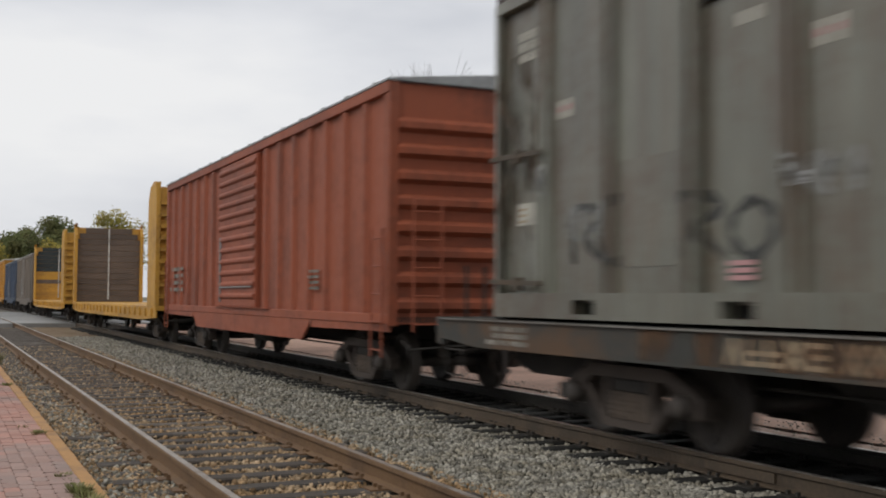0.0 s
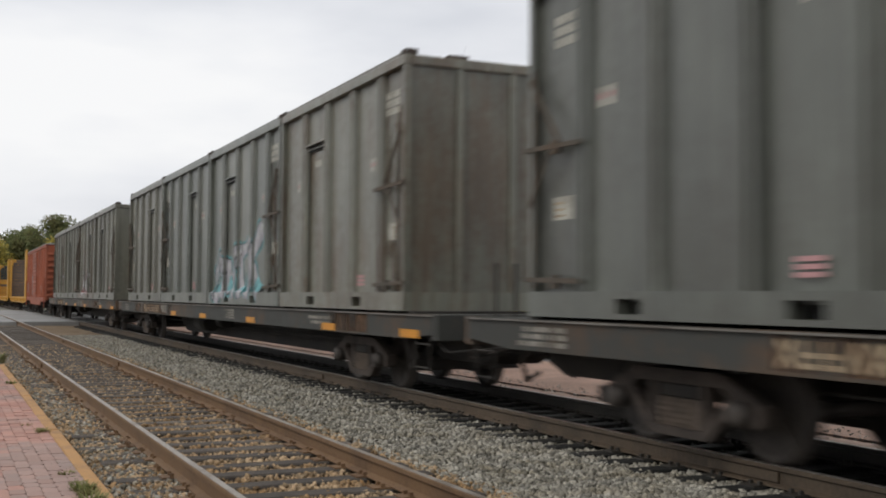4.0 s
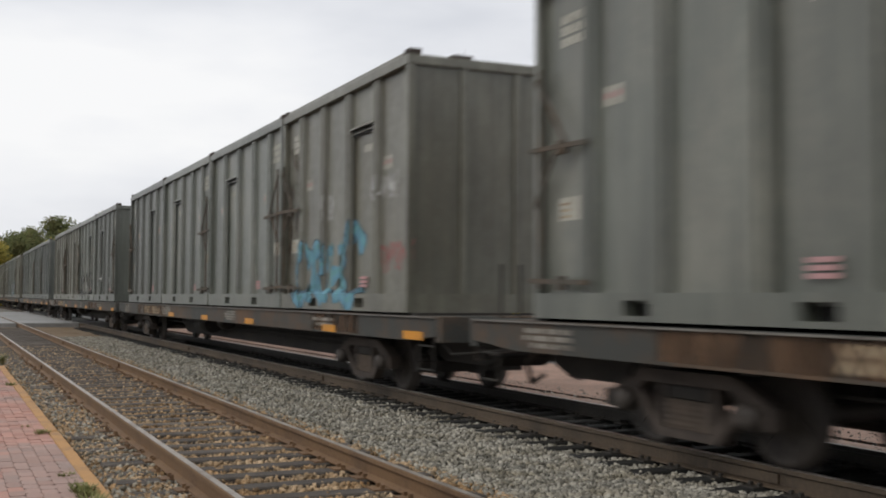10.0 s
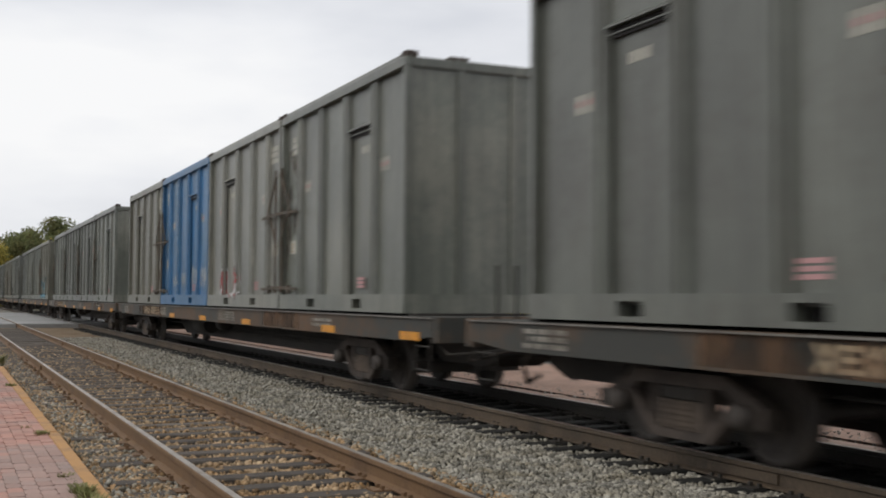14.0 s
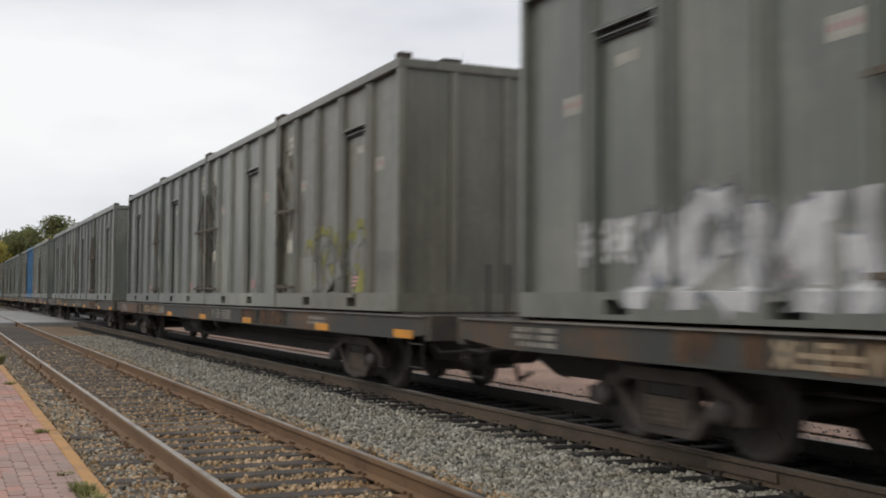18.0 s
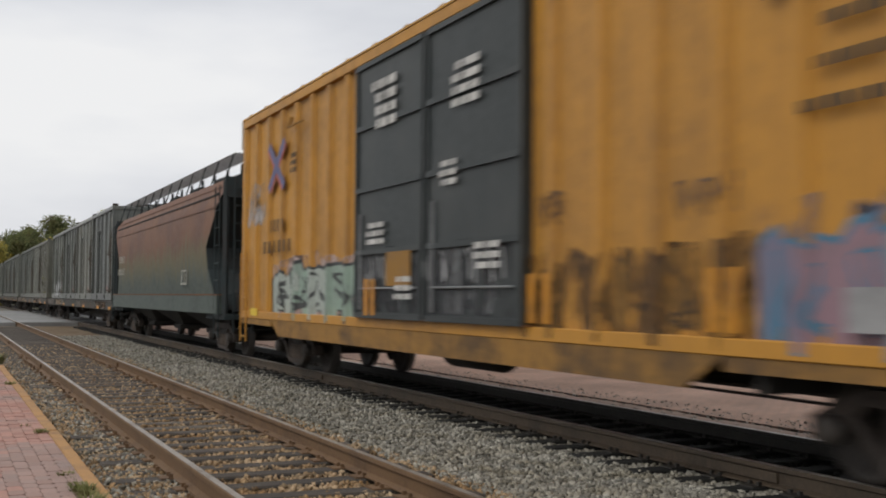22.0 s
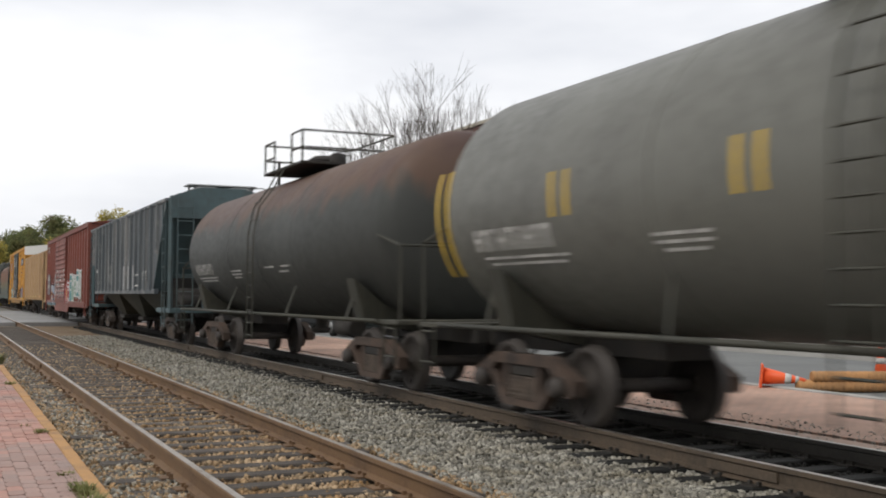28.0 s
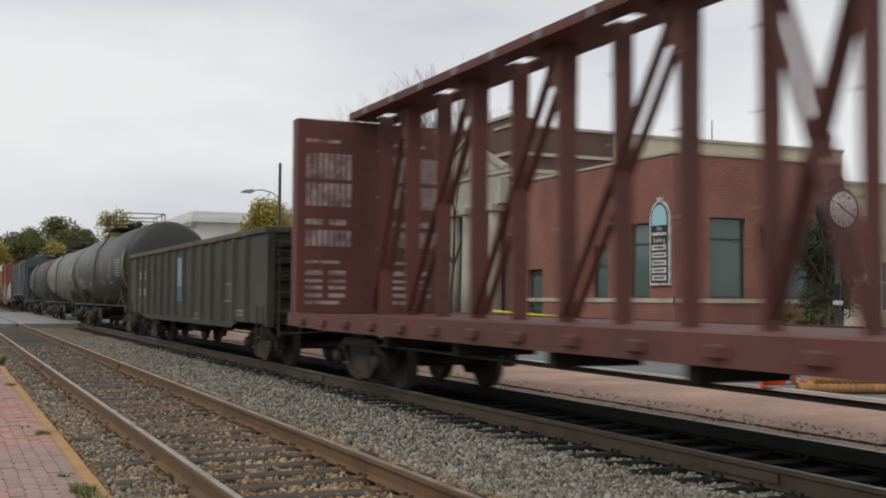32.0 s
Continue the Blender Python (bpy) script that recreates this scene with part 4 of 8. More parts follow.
# Trees
def leafy_tree(at, height, rx, rz, material, label, seed, n=2600, size=0.22, trunk=0.2, low=0.35):
    r = random.Random(seed)
    tr = thing("tree", label, "tree", at=at)
    bm = B()
    top = height * 0.72
    tube(bm, (0, 0, 0), (0.1, 0, height * 0.4), trunk, trunk * 0.7, 8)
    tube(bm, (0.1, 0, height * 0.4), (0.0, 0.1, top), trunk * 0.7, trunk * 0.2, 8)
    ends = []
    for k in range(11):
        g, z = r.uniform(0, 6.28), height * r.uniform(0.3, 0.62)
        e = (rx * 0.75 * math.cos(g), rx * 0.75 * math.sin(g), z + rz * r.uniform(0.3, 0.9))
        tube(bm, (0.07, 0.02, z), e, trunk * 0.35, trunk * 0.06, 6)
        ends.append(Vector(e))
    part("trunk", bm, M["bark"], tr, "grey bark trunk and limbs")
    cz = height - rz
    lumps = []
    for k in range(34):
        v = Vector((r.gauss(0, 1), r.gauss(0, 1), r.gauss(0, 1))).normalized() * r.uniform(0.45, 0.95)
        v = Vector((v.x * rx, v.y * rx, cz + v.z * rz))
        if v.z > height * low:
            lumps.append((v, r.uniform(0.28, 0.5) * min(rx, rz)))
    verts, faces = [], []
    for k in range(n):
        c, q = lumps[r.randrange(len(lumps))]
        v = Vector((r.gauss(0, 1), r.gauss(0, 1), r.gauss(0, 1))).normalized() * q * r.uniform(0.35, 1.08) + c
        a1 = Vector((r.gauss(0, 1), r.gauss(0, 1), r.gauss(0, 0.6))).normalized() * size * r.uniform(0.5, 1.1)
        a2 = a1.orthogonal().normalized() * size * r.uniform(0.35, 0.6)
        i = len(verts)
        verts += [v - a1, v + a2, v + a1, v - a2 + Vector((0, 0, size * 0.15))]
        faces.append((i, i + 1, i + 2, i + 3))
    part("crown", raw("crown", verts, faces, material), material, tr, "uneven leafy crown")
    return tr


leafy_tree((14.6, 108, -0.4), 9.3, 3.0, 3.6, M["leaf_gold"], "yellowing street tree beyond the crossing", 3, 8500, 0.17)
leafy_tree((24.3, 90, 0.04), 9.5, 2.6, 3.2, M["leaf_gold"], "yellow autumn tree behind the street lamp", 4, 7500, 0.18)
leafy_tree((10.8, 126, -0.4), 7.6, 2.4, 3.0, M["leaf_gold"], "small golden tree near the crossing", 5, 5000, 0.18)
for i, (x, y, h, w, mt) in enumerate(((2.0, 172, 12.2, 6.0, "leaf"), (15.8, 176, 14.6, 4.6, "leaf"), (9.6, 168, 12.6, 4.6, "leaf"), (-6.0, 170, 12.5, 6.5, "leaf"), (5.5, 160, 9.0, 4.5, "leaf_gold"), (20.4, 180, 12.6, 3.0, "leaf"), (-15, 180, 13, 7, "leaf"))):
    leafy_tree((x, y, -0.4), 0.9 * h, w, h * 0.40, M[mt], "tall green deciduous tree beyond the road" if mt == "leaf" else "lower yellowing tree beyond the road", 30 + i, 21000, 0.27, 0.35, 0.12)
leafy_tree((23.7, 25.2, 0.04), 4.3, 1.15, 1.9, M["leaf_dark"], "dark evergreen shrub tree beside the clock", 50, 9000, 0.06, 0.08, 0.2)
leafy_tree((25.6, 26.6, 0.04), 4.6, 1.1, 2.1, M["leaf_dark"], "dark evergreen shrub tree by the brick wall", 51, 9000, 0.06, 0.08, 0.2)
for i, y in enumerate((27.5, 30.0, 52.5)):
    leafy_tree((21.3 if i == 2 else 26.5 + i, y if i == 2 else 29.5, 0.04), 1.2, 0.8, 0.6, M["leaf"], "low green hedge plant by the sidewalk", 60 + i, 900, 0.09, 0.04, 0.05)


def bare_tree(at, height, spread, seed, label):
    r = random.Random(seed)
    tr = thing("bare_tree", label, "tree", at=at)
    stem, twigs = B(), B()

    def grow(p, way, length, rad, level):
        q = p + way * length
        tube(stem if level < 2 else twigs, p, q, rad, rad * 0.66, 6 if level < 2 else 3, caps=False)
        if level >= 7:
            return
        for k in range(3 if level in (0, 1, 5) else 2):
            w = (way + Vector((r.gauss(0, spread), r.gauss(0, spread), r.gauss(0.16, 0.16)))).normalized()
            grow(q, w, length * r.uniform(0.66, 0.88), rad * 0.64, level + 1)

    for k in range(3):
        g = k * 2.1 + 0.5
        grow(Vector((0.12 * math.cos(g), 0.12 * math.sin(g), 0)), Vector((0.20 * math.cos(g), 0.20 * math.sin(g), 1)).normalized(), height * 0.25, 0.10, 0)
    part("trunk", stem, M["bark"], tr)
    tagged(part("twigs", twigs, M["bark"], tr, "fine leafless twigs"), kind="stuff")
    return tr


bare_tree((21.8, 48.0, 0.04), 11.7, 0.28, 12, "leafless grey street tree with fine spreading twigs")
bare_tree((21.7, 54.0, 0.04), 11.0, 0.28, 15, "smaller leafless street tree")

# The train. Cars stand at their places at the clip's start; y is along the car, the far end ahead.
MOVING = []          # (thing, x, y, z, turn about z)
WHEELS = []          # (wheelset, its y on the truck)
WHEEL_R = 0.42


def riding(ob, y, z=0.0, turn=0.0):
    MOVING.append((ob, MAIN, y, z, turn))
    ob.matrix_basis = pose(MAIN, y, z, 0, 0, turn)
    return ob


# Truck pieces, shared by all cars
bm = prism(B(), [(-1.13, 0.34), (-1.15, 0.5), (-0.98, 0.58), (-0.62, 0.73), (0.62, 0.73), (0.98, 0.58), (1.15, 0.5), (1.13, 0.34), (1.02, 0.31), (1.02, 0.47), (0.76, 0.47), (0.76, 0.50), (0.60, 0.61), (-0.60, 0.61), (-0.76, 0.50), (-0.76, 0.47), (-1.02, 0.47), (-1.02, 0.31)], "x", -0.08, 0.08)
prism(bm, [(-0.80, 0.50), (-0.42, 0.14), (0.42, 0.14), (0.80, 0.50), (0.70, 0.54), (0.37, 0.22), (-0.37, 0.22), (-0.70, 0.54)], "x", -0.07, 0.07)
for s in (-1, 1):
    box(bm, -0.065, 0.065, s * 0.37 - 0.045, s * 0.37 + 0.045, 0.21, 0.615)
frame_mesh = mesh_of("side_frame", bm, M["truck"])
spring_mesh = mesh_of("spring", lathe(B(), [(0.05, 0.222)] + [(0.068 if k % 2 else 0.096, 0.225 + 0.25 * k / 10) for k in range(11)] + [(0.05, 0.478)], (0, 0, 0), "z", 10), M["spring"])
bolster_mesh = mesh_of("bogie", soft(prism(B(), [(-1.06, 0.482), (-0.6, 0.42), (0.6, 0.42), (1.06, 0.482), (1.06, 0.60), (0.3, 0.74), (-0.3, 0.74), (-1.06, 0.60)], "y", -0.28, 0.28), 0.015), M["under"])
cap_mesh = mesh_of("bearing_cap", lathe(B(), [(0.03, -0.09), (0.09, -0.085), (0.115, -0.03), (0.115, 0.05)], (0, 0, 0), "x", 14), M["wheel"])
bm = tube(B(), (-0.98, 0, 0), (0.98, 0, 0), 0.08, seg=12)
for s in (-1, 1):
    prof = [(0.10, 0.60), (0.16, 0.63), (0.33, 0.66), (0.36, 0.64), (0.447, 0.645), (0.447, 0.668), (0.425, 0.682), (0.415, 0.775), (0.355, 0.775), (0.335, 0.735), (0.16, 0.715), (0.10, 0.78)]
    lathe(bm, [(r, s * a) for r, a in prof], (0, 0, 0), "x", 30)
    for k in range(3):
        g = 2.09 * k
        beam(bm, (s * 0.70, 0.17 * math.cos(g), 0.17 * math.sin(g)), (s * 0.735, 0.31 * math.cos(g), 0.31 * math.sin(g)), 0.04, 0.03)
wheelset_mesh = mesh_of("wheelset", bm, M["wheel"])


def bogie(parent, y, iron=None):
    """A two-axle truck with side frames, springs, bearing caps and wheelsets."""
    b = part("bogie", bolster_mesh, M["under"], parent, "three-piece freight truck", at=(0, y, 0))
    for s in (-1, 1):
        part("side_frame", frame_mesh, iron or M["truck"], b, at=(s * 1.0, 0, 0))
        for q in (-0.21, 0.0, 0.21):
            part("spring", spring_mesh, M["spring"], b, at=(s * 1.0, q, 0))
        for a in (-1, 1):
            part("bearing_cap", cap_mesh, M["wheel"], b, at=(s * 1.1, a * 0.889, 0.42, 0, 0, 0 if s < 0 else 180))
    for a in (-1, 1):
        w = part("wheelset", wheelset_mesh, M["wheel"], b, "pair of flanged wheels on an axle", at=(0, a * 0.889, WHEEL_R))
        WHEELS.append((w, a * 0.889))
    return b


def couplers(car, half, reach, z=0.86):
    for s in (-1, 1):
        bm = soft(box(B(), -0.09, 0.09, *sorted((s * (half - 0.5), s * (half + reach - 0.12))), z - 0.1, z + 0.08), 0.015)
        box(bm, -0.16, 0.16, *sorted((s * (half + reach - 0.16), s * (half + reach - 0.005))), z - 0.15, z + 0.15)
        part("coupler", bm, M["under"], car, "dark knuckle coupler")
        bm = B()
        p = [(0.35, s * half, z - 0.05), (0.33, s * (half + 0.3), z - 0.35), (0.25, s * (half + reach * 0.9), z - 0.42)]
        for u, v in zip(p, p[1:]):
            tube(bm, u, v, 0.025, seg=6)
        part("air_hose", bm, M["rubber"], car)


def underframe(car, half, z0=0.55, z1=1.0, side_x=1.35, brake_y=1.0, inner=3.4, brake=True):
    part("centre_sill", soft(prism(B(), [(-half + 0.1, z1), (half - 0.1, z1), (half - 0.1, 0.74), (half - inner, 0.74), (half - inner - 1.2, z0), (-half + inner + 1.2, z0), (-half + inner, 0.74), (-half + 0.1, 0.74)], "x", -0.32, 0.32), 0.01), M["under"], car)
    bear = mesh_of("cross_bearer", box(B(), 0.33, side_x, -0.06, 0.06, z1 - 0.28, z1 - 0.01), M["under"])
    for k in range(-3, 4):
        for g in (0, 180):
            part("cross_bearer", bear, M["under"], car, at=Matrix.Translation((0, k * (half - 3.2) / 3.5, 0)) @ pose(0, 0, 0, 0, 0, g))
    if not brake:
        return
    bm = tube(B(), (-0.75, brake_y - 0.7, 0.66), (-0.75, brake_y + 0.7, 0.66), 0.22, seg=16)
    part("brake_reservoir", bm, M["under"], car)
    part("brake_cylinder", tube(B(), (-0.72, brake_y - 2.2, 0.72), (-0.72, brake_y - 1.6, 0.72), 0.16, seg=14), M["under"], car)
    part("train_pipe", tube(B(), (-0.5, -half + 2.5, 0.6), (-0.5, half - 2.5, 0.6), 0.02, seg=6), M["under"], car)
    part("brake_rod", tube(B(), (-0.62, brake_y - 1.6, 0.55), (-0.4, -half + 2.6, 0.5), 0.016, seg=6), M["under"], car)
    bm = B()
    for s in (-1, 1):
        pts = [(-1.3, s * (half - 0.05), 0.78), (-1.25, s * (half + 0.12), 0.66), (-0.4, s * (half + 0.2), 0.72)]
        for u, v in zip(pts, pts[1:]):
            tube(bm, u, v, 0.016, seg=5)
    part("uncoupling_lever", bm, M["under"], car)


def plate(bm, x, y0, y1, z0, z1, s=-1, t=0.004):
    """A flat painted mark standing t proud of a side at x."""
    return box(bm, *sorted((x, x + s * t)), y0, y1, z0, z1)


def text_rows(bm, x, y0, y1, z, h, rows, r, gap=0.6, word=0.35):
    """Rows of bars in place of stencilled writing, on the side facing minus x."""
    for k in range(rows):
        y, zz = y0, z - k * h * (1 + gap)
        stop = y1 - r.uniform(0, 0.25) * (y1 - y0)
        while y < stop:
            n = min(r.uniform(0.5, 1.3) * word, stop - y)
            if n > 0.04:
                plate(bm, x, y, y + n, zz, zz + h)
            y += n + word * 0.22
    return bm


def letters(bm, x, y0, y1, z, h, count):
    """Big unreadable characters as plain upright bars."""
    w = (y1 - y0) / count
    for k in range(count):
        a = y0 + k * w + 0.14 * w
        plate(bm, x, a, a + (0.50 if k % 3 else 0.34) * w, z, z + h)
    return bm


def smooth_line(pts, n=6):
    out = []
    for i in range(len(pts) - 1):
        p0, p1, p2, p3 = (Vector(pts[max(min(j, len(pts) - 1), 0)]) for j in (i - 1, i, i + 1, i + 2))
        for k in range(n):
            t = k / n
            out.append(0.5 * (2 * p1 + (p2 - p0) * t + (2 * p0 - 5 * p1 + 4 * p2 - p3) * t * t + (3 * p1 - p0 - 3 * p2 + p3) * t ** 3))
    return out + [Vector(pts[-1])]


def ribbon(bm, line, width, x, lift=0.0):
    """A flat painted stroke on a side; x is its plane, or gives the side's x at each y."""
    at = x if callable(x) else (lambda q: x)
    left, right = [], []
    for i, p in enumerate(line):
        d = (line[min(i + 1, len(line) - 1)] - line[max(i - 1, 0)])
        d = d.normalized() if d.length > 1e-6 else Vector((1, 0))
        n = Vector((-d.y, d.x)) * width * (0.75 + 0.25 * math.sin(i * 0.9))
        left.append(bm.verts.new((at(p.x + n.x) - lift, p.x + n.x, p.y + n.y)))
        right.append(bm.verts.new((at(p.x - n.x) - lift, p.x - n.x, p.y - n.y)))
    for i in range(len(line) - 1):
        bm.faces.new((left[i], left[i + 1], right[i + 1], right[i]))


def graffiti(parent, x, y0, y1, z0, z1, count, fill, line, seed, fat=0.10, halo=None):
    """Sprayed tangle of letter-like strokes: fat fills with outlines, on the side facing minus x."""
    r = random.Random(seed)
    w, h = (y1 - y0) / count, z1 - z0
    fills, edges, glows = B(), B(), B()
    for k in range(count):
        c, up = y0 + (k + 0.5) * w, z0 + r.uniform(0, 0.08) * h
        for j in range(3):
            a = r.uniform(-0.5, 0.5)
            pts = [(c + a * w + r.uniform(-0.25, 0.25) * w, up + h * q + r.uniform(-0.06, 0.06) * h) for q in ((0.05, 0.35, 0.6, 0.92) if j < 2 else (0.25, 0.6, 0.7, 0.35))]
            if r.random() < 0.6:
                pts.append((c + r.uniform(-0.55, 0.55) * w, up + h * r.uniform(0.5, 0.9)))
            ln = smooth_line(pts, 9)
            if halo:
                ribbon(glows, ln, fat * 1.5, x, 0.0025 + 0.0001 * j)
            ribbon(edges, ln, fat * 1.22, x, 0.004 + 0.0002 * j + 0.0007 * (k % 2))
            ribbon(fills, ln, fat, x, 0.006 + 0.0002 * j + 0.0007 * (k % 2))
    if halo:
        part("spray_halo", glows, halo, parent, "sprayed coloured halo")
    else:
        glows.free()
    tagged(part("spray_outline", edges, line, parent, "sprayed outline"), kind="stuff")
    tagged(part("spray_fill", fills, fill, parent, "sprayed lettering fill"), kind="stuff")


def box_side(half, w, n, zones=()):
    """The x of a boxcar's side at each y, over its posts and doors, and the places where it steps."""
    posts = [-half + 0.12 + (2 * half - 0.24) * i / n for i in range(n + 1)]

    def at(y):
        for a, b in zones:
            if a < y < b:
                return -(w + 0.045)
        d = min(abs(y - q) for q in posts)
        return -(w - 0.059) if d >= 0.10 else -(w + 0.01) if d <= 0.055 else -(w - 0.059) - 0.069 * (0.10 - d) / 0.045
    cuts = [q + d for q in posts if not any(a < q < b for a, b in zones) for d in (-0.101, -0.055, 0.055, 0.101)]
    return at, cuts + [v for z in zones for v in (z[0] - 0.001, z[0] + 0.001, z[1] - 0.001, z[1] + 0.001)]


def drape(bm, side):
    """Lays flat paint, drawn at minus its thickness in x, over a stepped side."""
    at, cuts = side[:2]
    bmesh.ops.triangulate(bm, faces=bm.faces)
    rail = max(side[2:], default=(-1.0, 0.0))
    if rail[0] > 0:
        bmesh.ops.bisect_plane(bm, geom=bm.verts[:] + bm.edges[:] + bm.faces[:], plane_co=(0, 0, rail[0]), plane_no=(0, 0, 1))
    lo, hi = min(v.co.y for v in bm.verts), max(v.co.y for v in bm.verts)
    for c in cuts:
        if lo < c < hi:
            bmesh.ops.bisect_plane(bm, geom=bm.verts[:] + bm.edges[:] + bm.faces[:], plane_co=(0, c, 0), plane_no=(0, 1, 0))
    for v in bm.verts:
        v.co.x += rail[1] if v.co.z < rail[0] + 1e-4 else at(v.co.y)
    return bm


LETTER = [(-0.5, 0.0), (-0.17, 0.02), (-0.12, 0.25), (0.10, 0.23), (0.16, 0.0), (0.5, 0.03), (0.46, 0.42), (0.56, 0.62), (0.44, 0.98), (0.14, 0.90), (0.05, 1.0), (-0.25, 0.95), (-0.52, 0.88), (-0.45, 0.5)]


def mural(parent, side, y0, y1, z0, z1, count, fills, line, seed, shine=None, spray=None, inner=3, thin=0.018):
    """A sprayed piece: crowded block letters, each with outline, fill, inner strokes and highlights, over an oversprayed ground."""
    r = random.Random(seed)
    w, h = (y1 - y0) / count, z1 - z0
    if spray:
        bm = B()
        pts = [(y0 - 0.15 * w, z0 + 0.02 * h), (y1 + 0.15 * w, z0 + 0.02 * h)]
        n = 3 * count
        for k in range(n + 1):
            pts.append((y1 + 0.15 * w - (y1 - y0 + 0.3 * w) * k / n, z1 + h * r.uniform(-0.12, 0.22)))
        bm.faces.new([bm.verts.new((-0.002, p, q)) for p, q in pts])
        part("overspray", drape(bm, side), spray, parent, "thin sprayed ground colour")
    for k in range(count):
        c, lean, tall = y0 + (k + 0.5) * w, r.uniform(-0.18, 0.18) * w, h * r.uniform(0.84, 1.0)
        flip = r.choice((-1, 1))
        pts = [(c + w * (1.05 * flip * u + r.uniform(-0.07, 0.07)) + lean * v, z0 + tall * min(max(v + r.uniform(-0.05, 0.05), 0), 1.05)) for u, v in LETTER]
        mc, mz = c + lean * 0.5, z0 + tall * 0.5
        for name, grow, lift, mat in (("letter_outline", 1.13, 0.0035 + 0.0006 * (k % 2), line), ("letter_fill", 1.0, 0.005 + 0.0006 * (k % 2), fills[k % len(fills)])):
            bm = B()
            bm.faces.new([bm.verts.new((-lift, mc + (p - mc) * grow, max(mz + (q - mz) * grow, z0))) for p, q in pts])
            part(name, drape(bm, side), mat, parent)
        bm = B()
        for j in range(inner):
            p = [(c + r.uniform(-0.4, 0.4) * w, z0 + tall * v) for v in sorted(r.uniform(0.1, 0.9) for _ in range(3))]
            ribbon(bm, smooth_line(p, 4), thin * r.uniform(0.6, 1.6), 0.0, 0.0072)
        part("letter_stroke", drape(bm, side), line, parent)
        if shine:
            bm = B()
            for j in range(2):
                a = c + r.uniform(-0.35, 0.35) * w
                ribbon(bm, smooth_line([(a, z0 + tall * r.uniform(0.45, 0.6)), (a + 0.05 * w, z0 + tall * r.uniform(0.75, 0.9)), (a + 0.2 * w, z0 + tall * 0.93)], 4), thin * 1.3, 0.0, 0.0082)
            part("letter_highlight", drape(bm, side), shine, parent)


STROKES = {  # sprayed letter-like shapes as strokes in a unit box, reading away from the far end
    "a": [[(0.9, 0.72), (0.5, 1.0), (0.1, 0.7), (0.05, 0.3), (0.4, 0.0), (0.9, 0.25)]],
    "b": [[(0.1, 0.0), (0.1, 0.9), (0.55, 1.0), (0.9, 0.78), (0.45, 0.48), (0.95, 0.0)]],
    "c": [[(0.15, 0.0), (0.2, 1.0)], [(0.8, 0.0), (0.75, 1.0)], [(0.2, 0.45), (0.8, 0.55)]],
    "d": [[(0.5, 0.0), (0.45, 0.95)], [(-0.05, 0.8), (1.05, 1.05)]],
    "e": [[(0.15, 0.0), (0.2, 0.95)], [(1.0, 1.1), (0.3, 0.55), (1.05, 0.05)]],
    "f": [[(0.95, 0.85), (0.45, 1.0), (0.12, 0.75), (0.75, 0.45), (0.85, 0.18), (0.4, 0.0), (0.02, 0.15)]],
    "g": [[(0.5, 1.0), (0.12, 0.7), (0.12, 0.3), (0.5, 0.0), (0.88, 0.3), (0.88, 0.7), (0.5, 1.0)]],
    "h": [[(0.05, 0.0), (0.15, 0.95), (0.5, 0.35), (0.85, 0.95), (0.95, 0.0)]],
}


def throwup(parent, side, far, near, z0, letters, fat, fill, line, halo=None, shine=None, halo_top=False, seed=1):
    """Overlapping sprayed letters from far to near: halo, dark outline, fill and highlight for each; letters is (stroke name, height) pairs."""
    r = random.Random(seed)
    w = (far - near) / len(letters)
    fat *= 1.6 if fat > 0.07 else 1.2
    for k, (kind, h) in enumerate(letters):
        base = far - k * w
        lean = r.uniform(-0.06, 0.06)
        layers = [("letter_halo", halo, fat + 0.11, 0.002), ("letter_outline", line, fat + 0.035, 0.0034), ("letter_fill", fill, fat, 0.0048), ("letter_shine", shine, fat * 0.26, 0.0064)]
        for name, mat, wide, lift in layers:
            if mat is None:
                continue
            bm = B()
            for j, st in enumerate(STROKES[kind]):
                pts = [(base - w * (0.04 + 1.02 * (u + lean * v)), z0 + h * v * 0.92 + 0.05) for u, v in st]
                if name == "letter_shine":
                    pts = [(p - 0.2 * fat, q + 0.25 * fat) for p, q in pts]
                if name == "letter_halo" and halo_top:
                    pts = [(p, q + 0.07) for p, q in pts]
                ribbon(bm, smooth_line(pts, 7), wide, 0.0, lift + 0.0002 * j + 0.0005 * (k % 2))
            for v in bm.verts:
                v.co.z = max(v.co.z, 0.01)
            part(name, drape(bm, side), mat, parent)


def overspray(name, colour, cover=0.5):
    """Thin spray through which the paint below still shows in patches."""
    m = surface(name, colour, tuple(0.7 * v for v in colour), big=2, small=12, amount=0.5, bump=0, rough=0.75)
    t = m.node_tree
    co = put(t, "ShaderNodeTexCoord").outputs["Object"]
    st = put(t, "ShaderNodeMapping", Vector=co, Scale=(1.0, 1.0, 0.5)).outputs[0]
    n = put(t, "ShaderNodeTexNoise", Vector=st, Scale=3.0, Detail=5.0, Roughness=0.6).outputs[0]
    t.links.new(ramp(t, n, (0.62 - 0.35 * cover, 0.0), (0.85 - 0.35 * cover, 0.9)), t.nodes["Principled BSDF"].inputs["Alpha"])
    return m


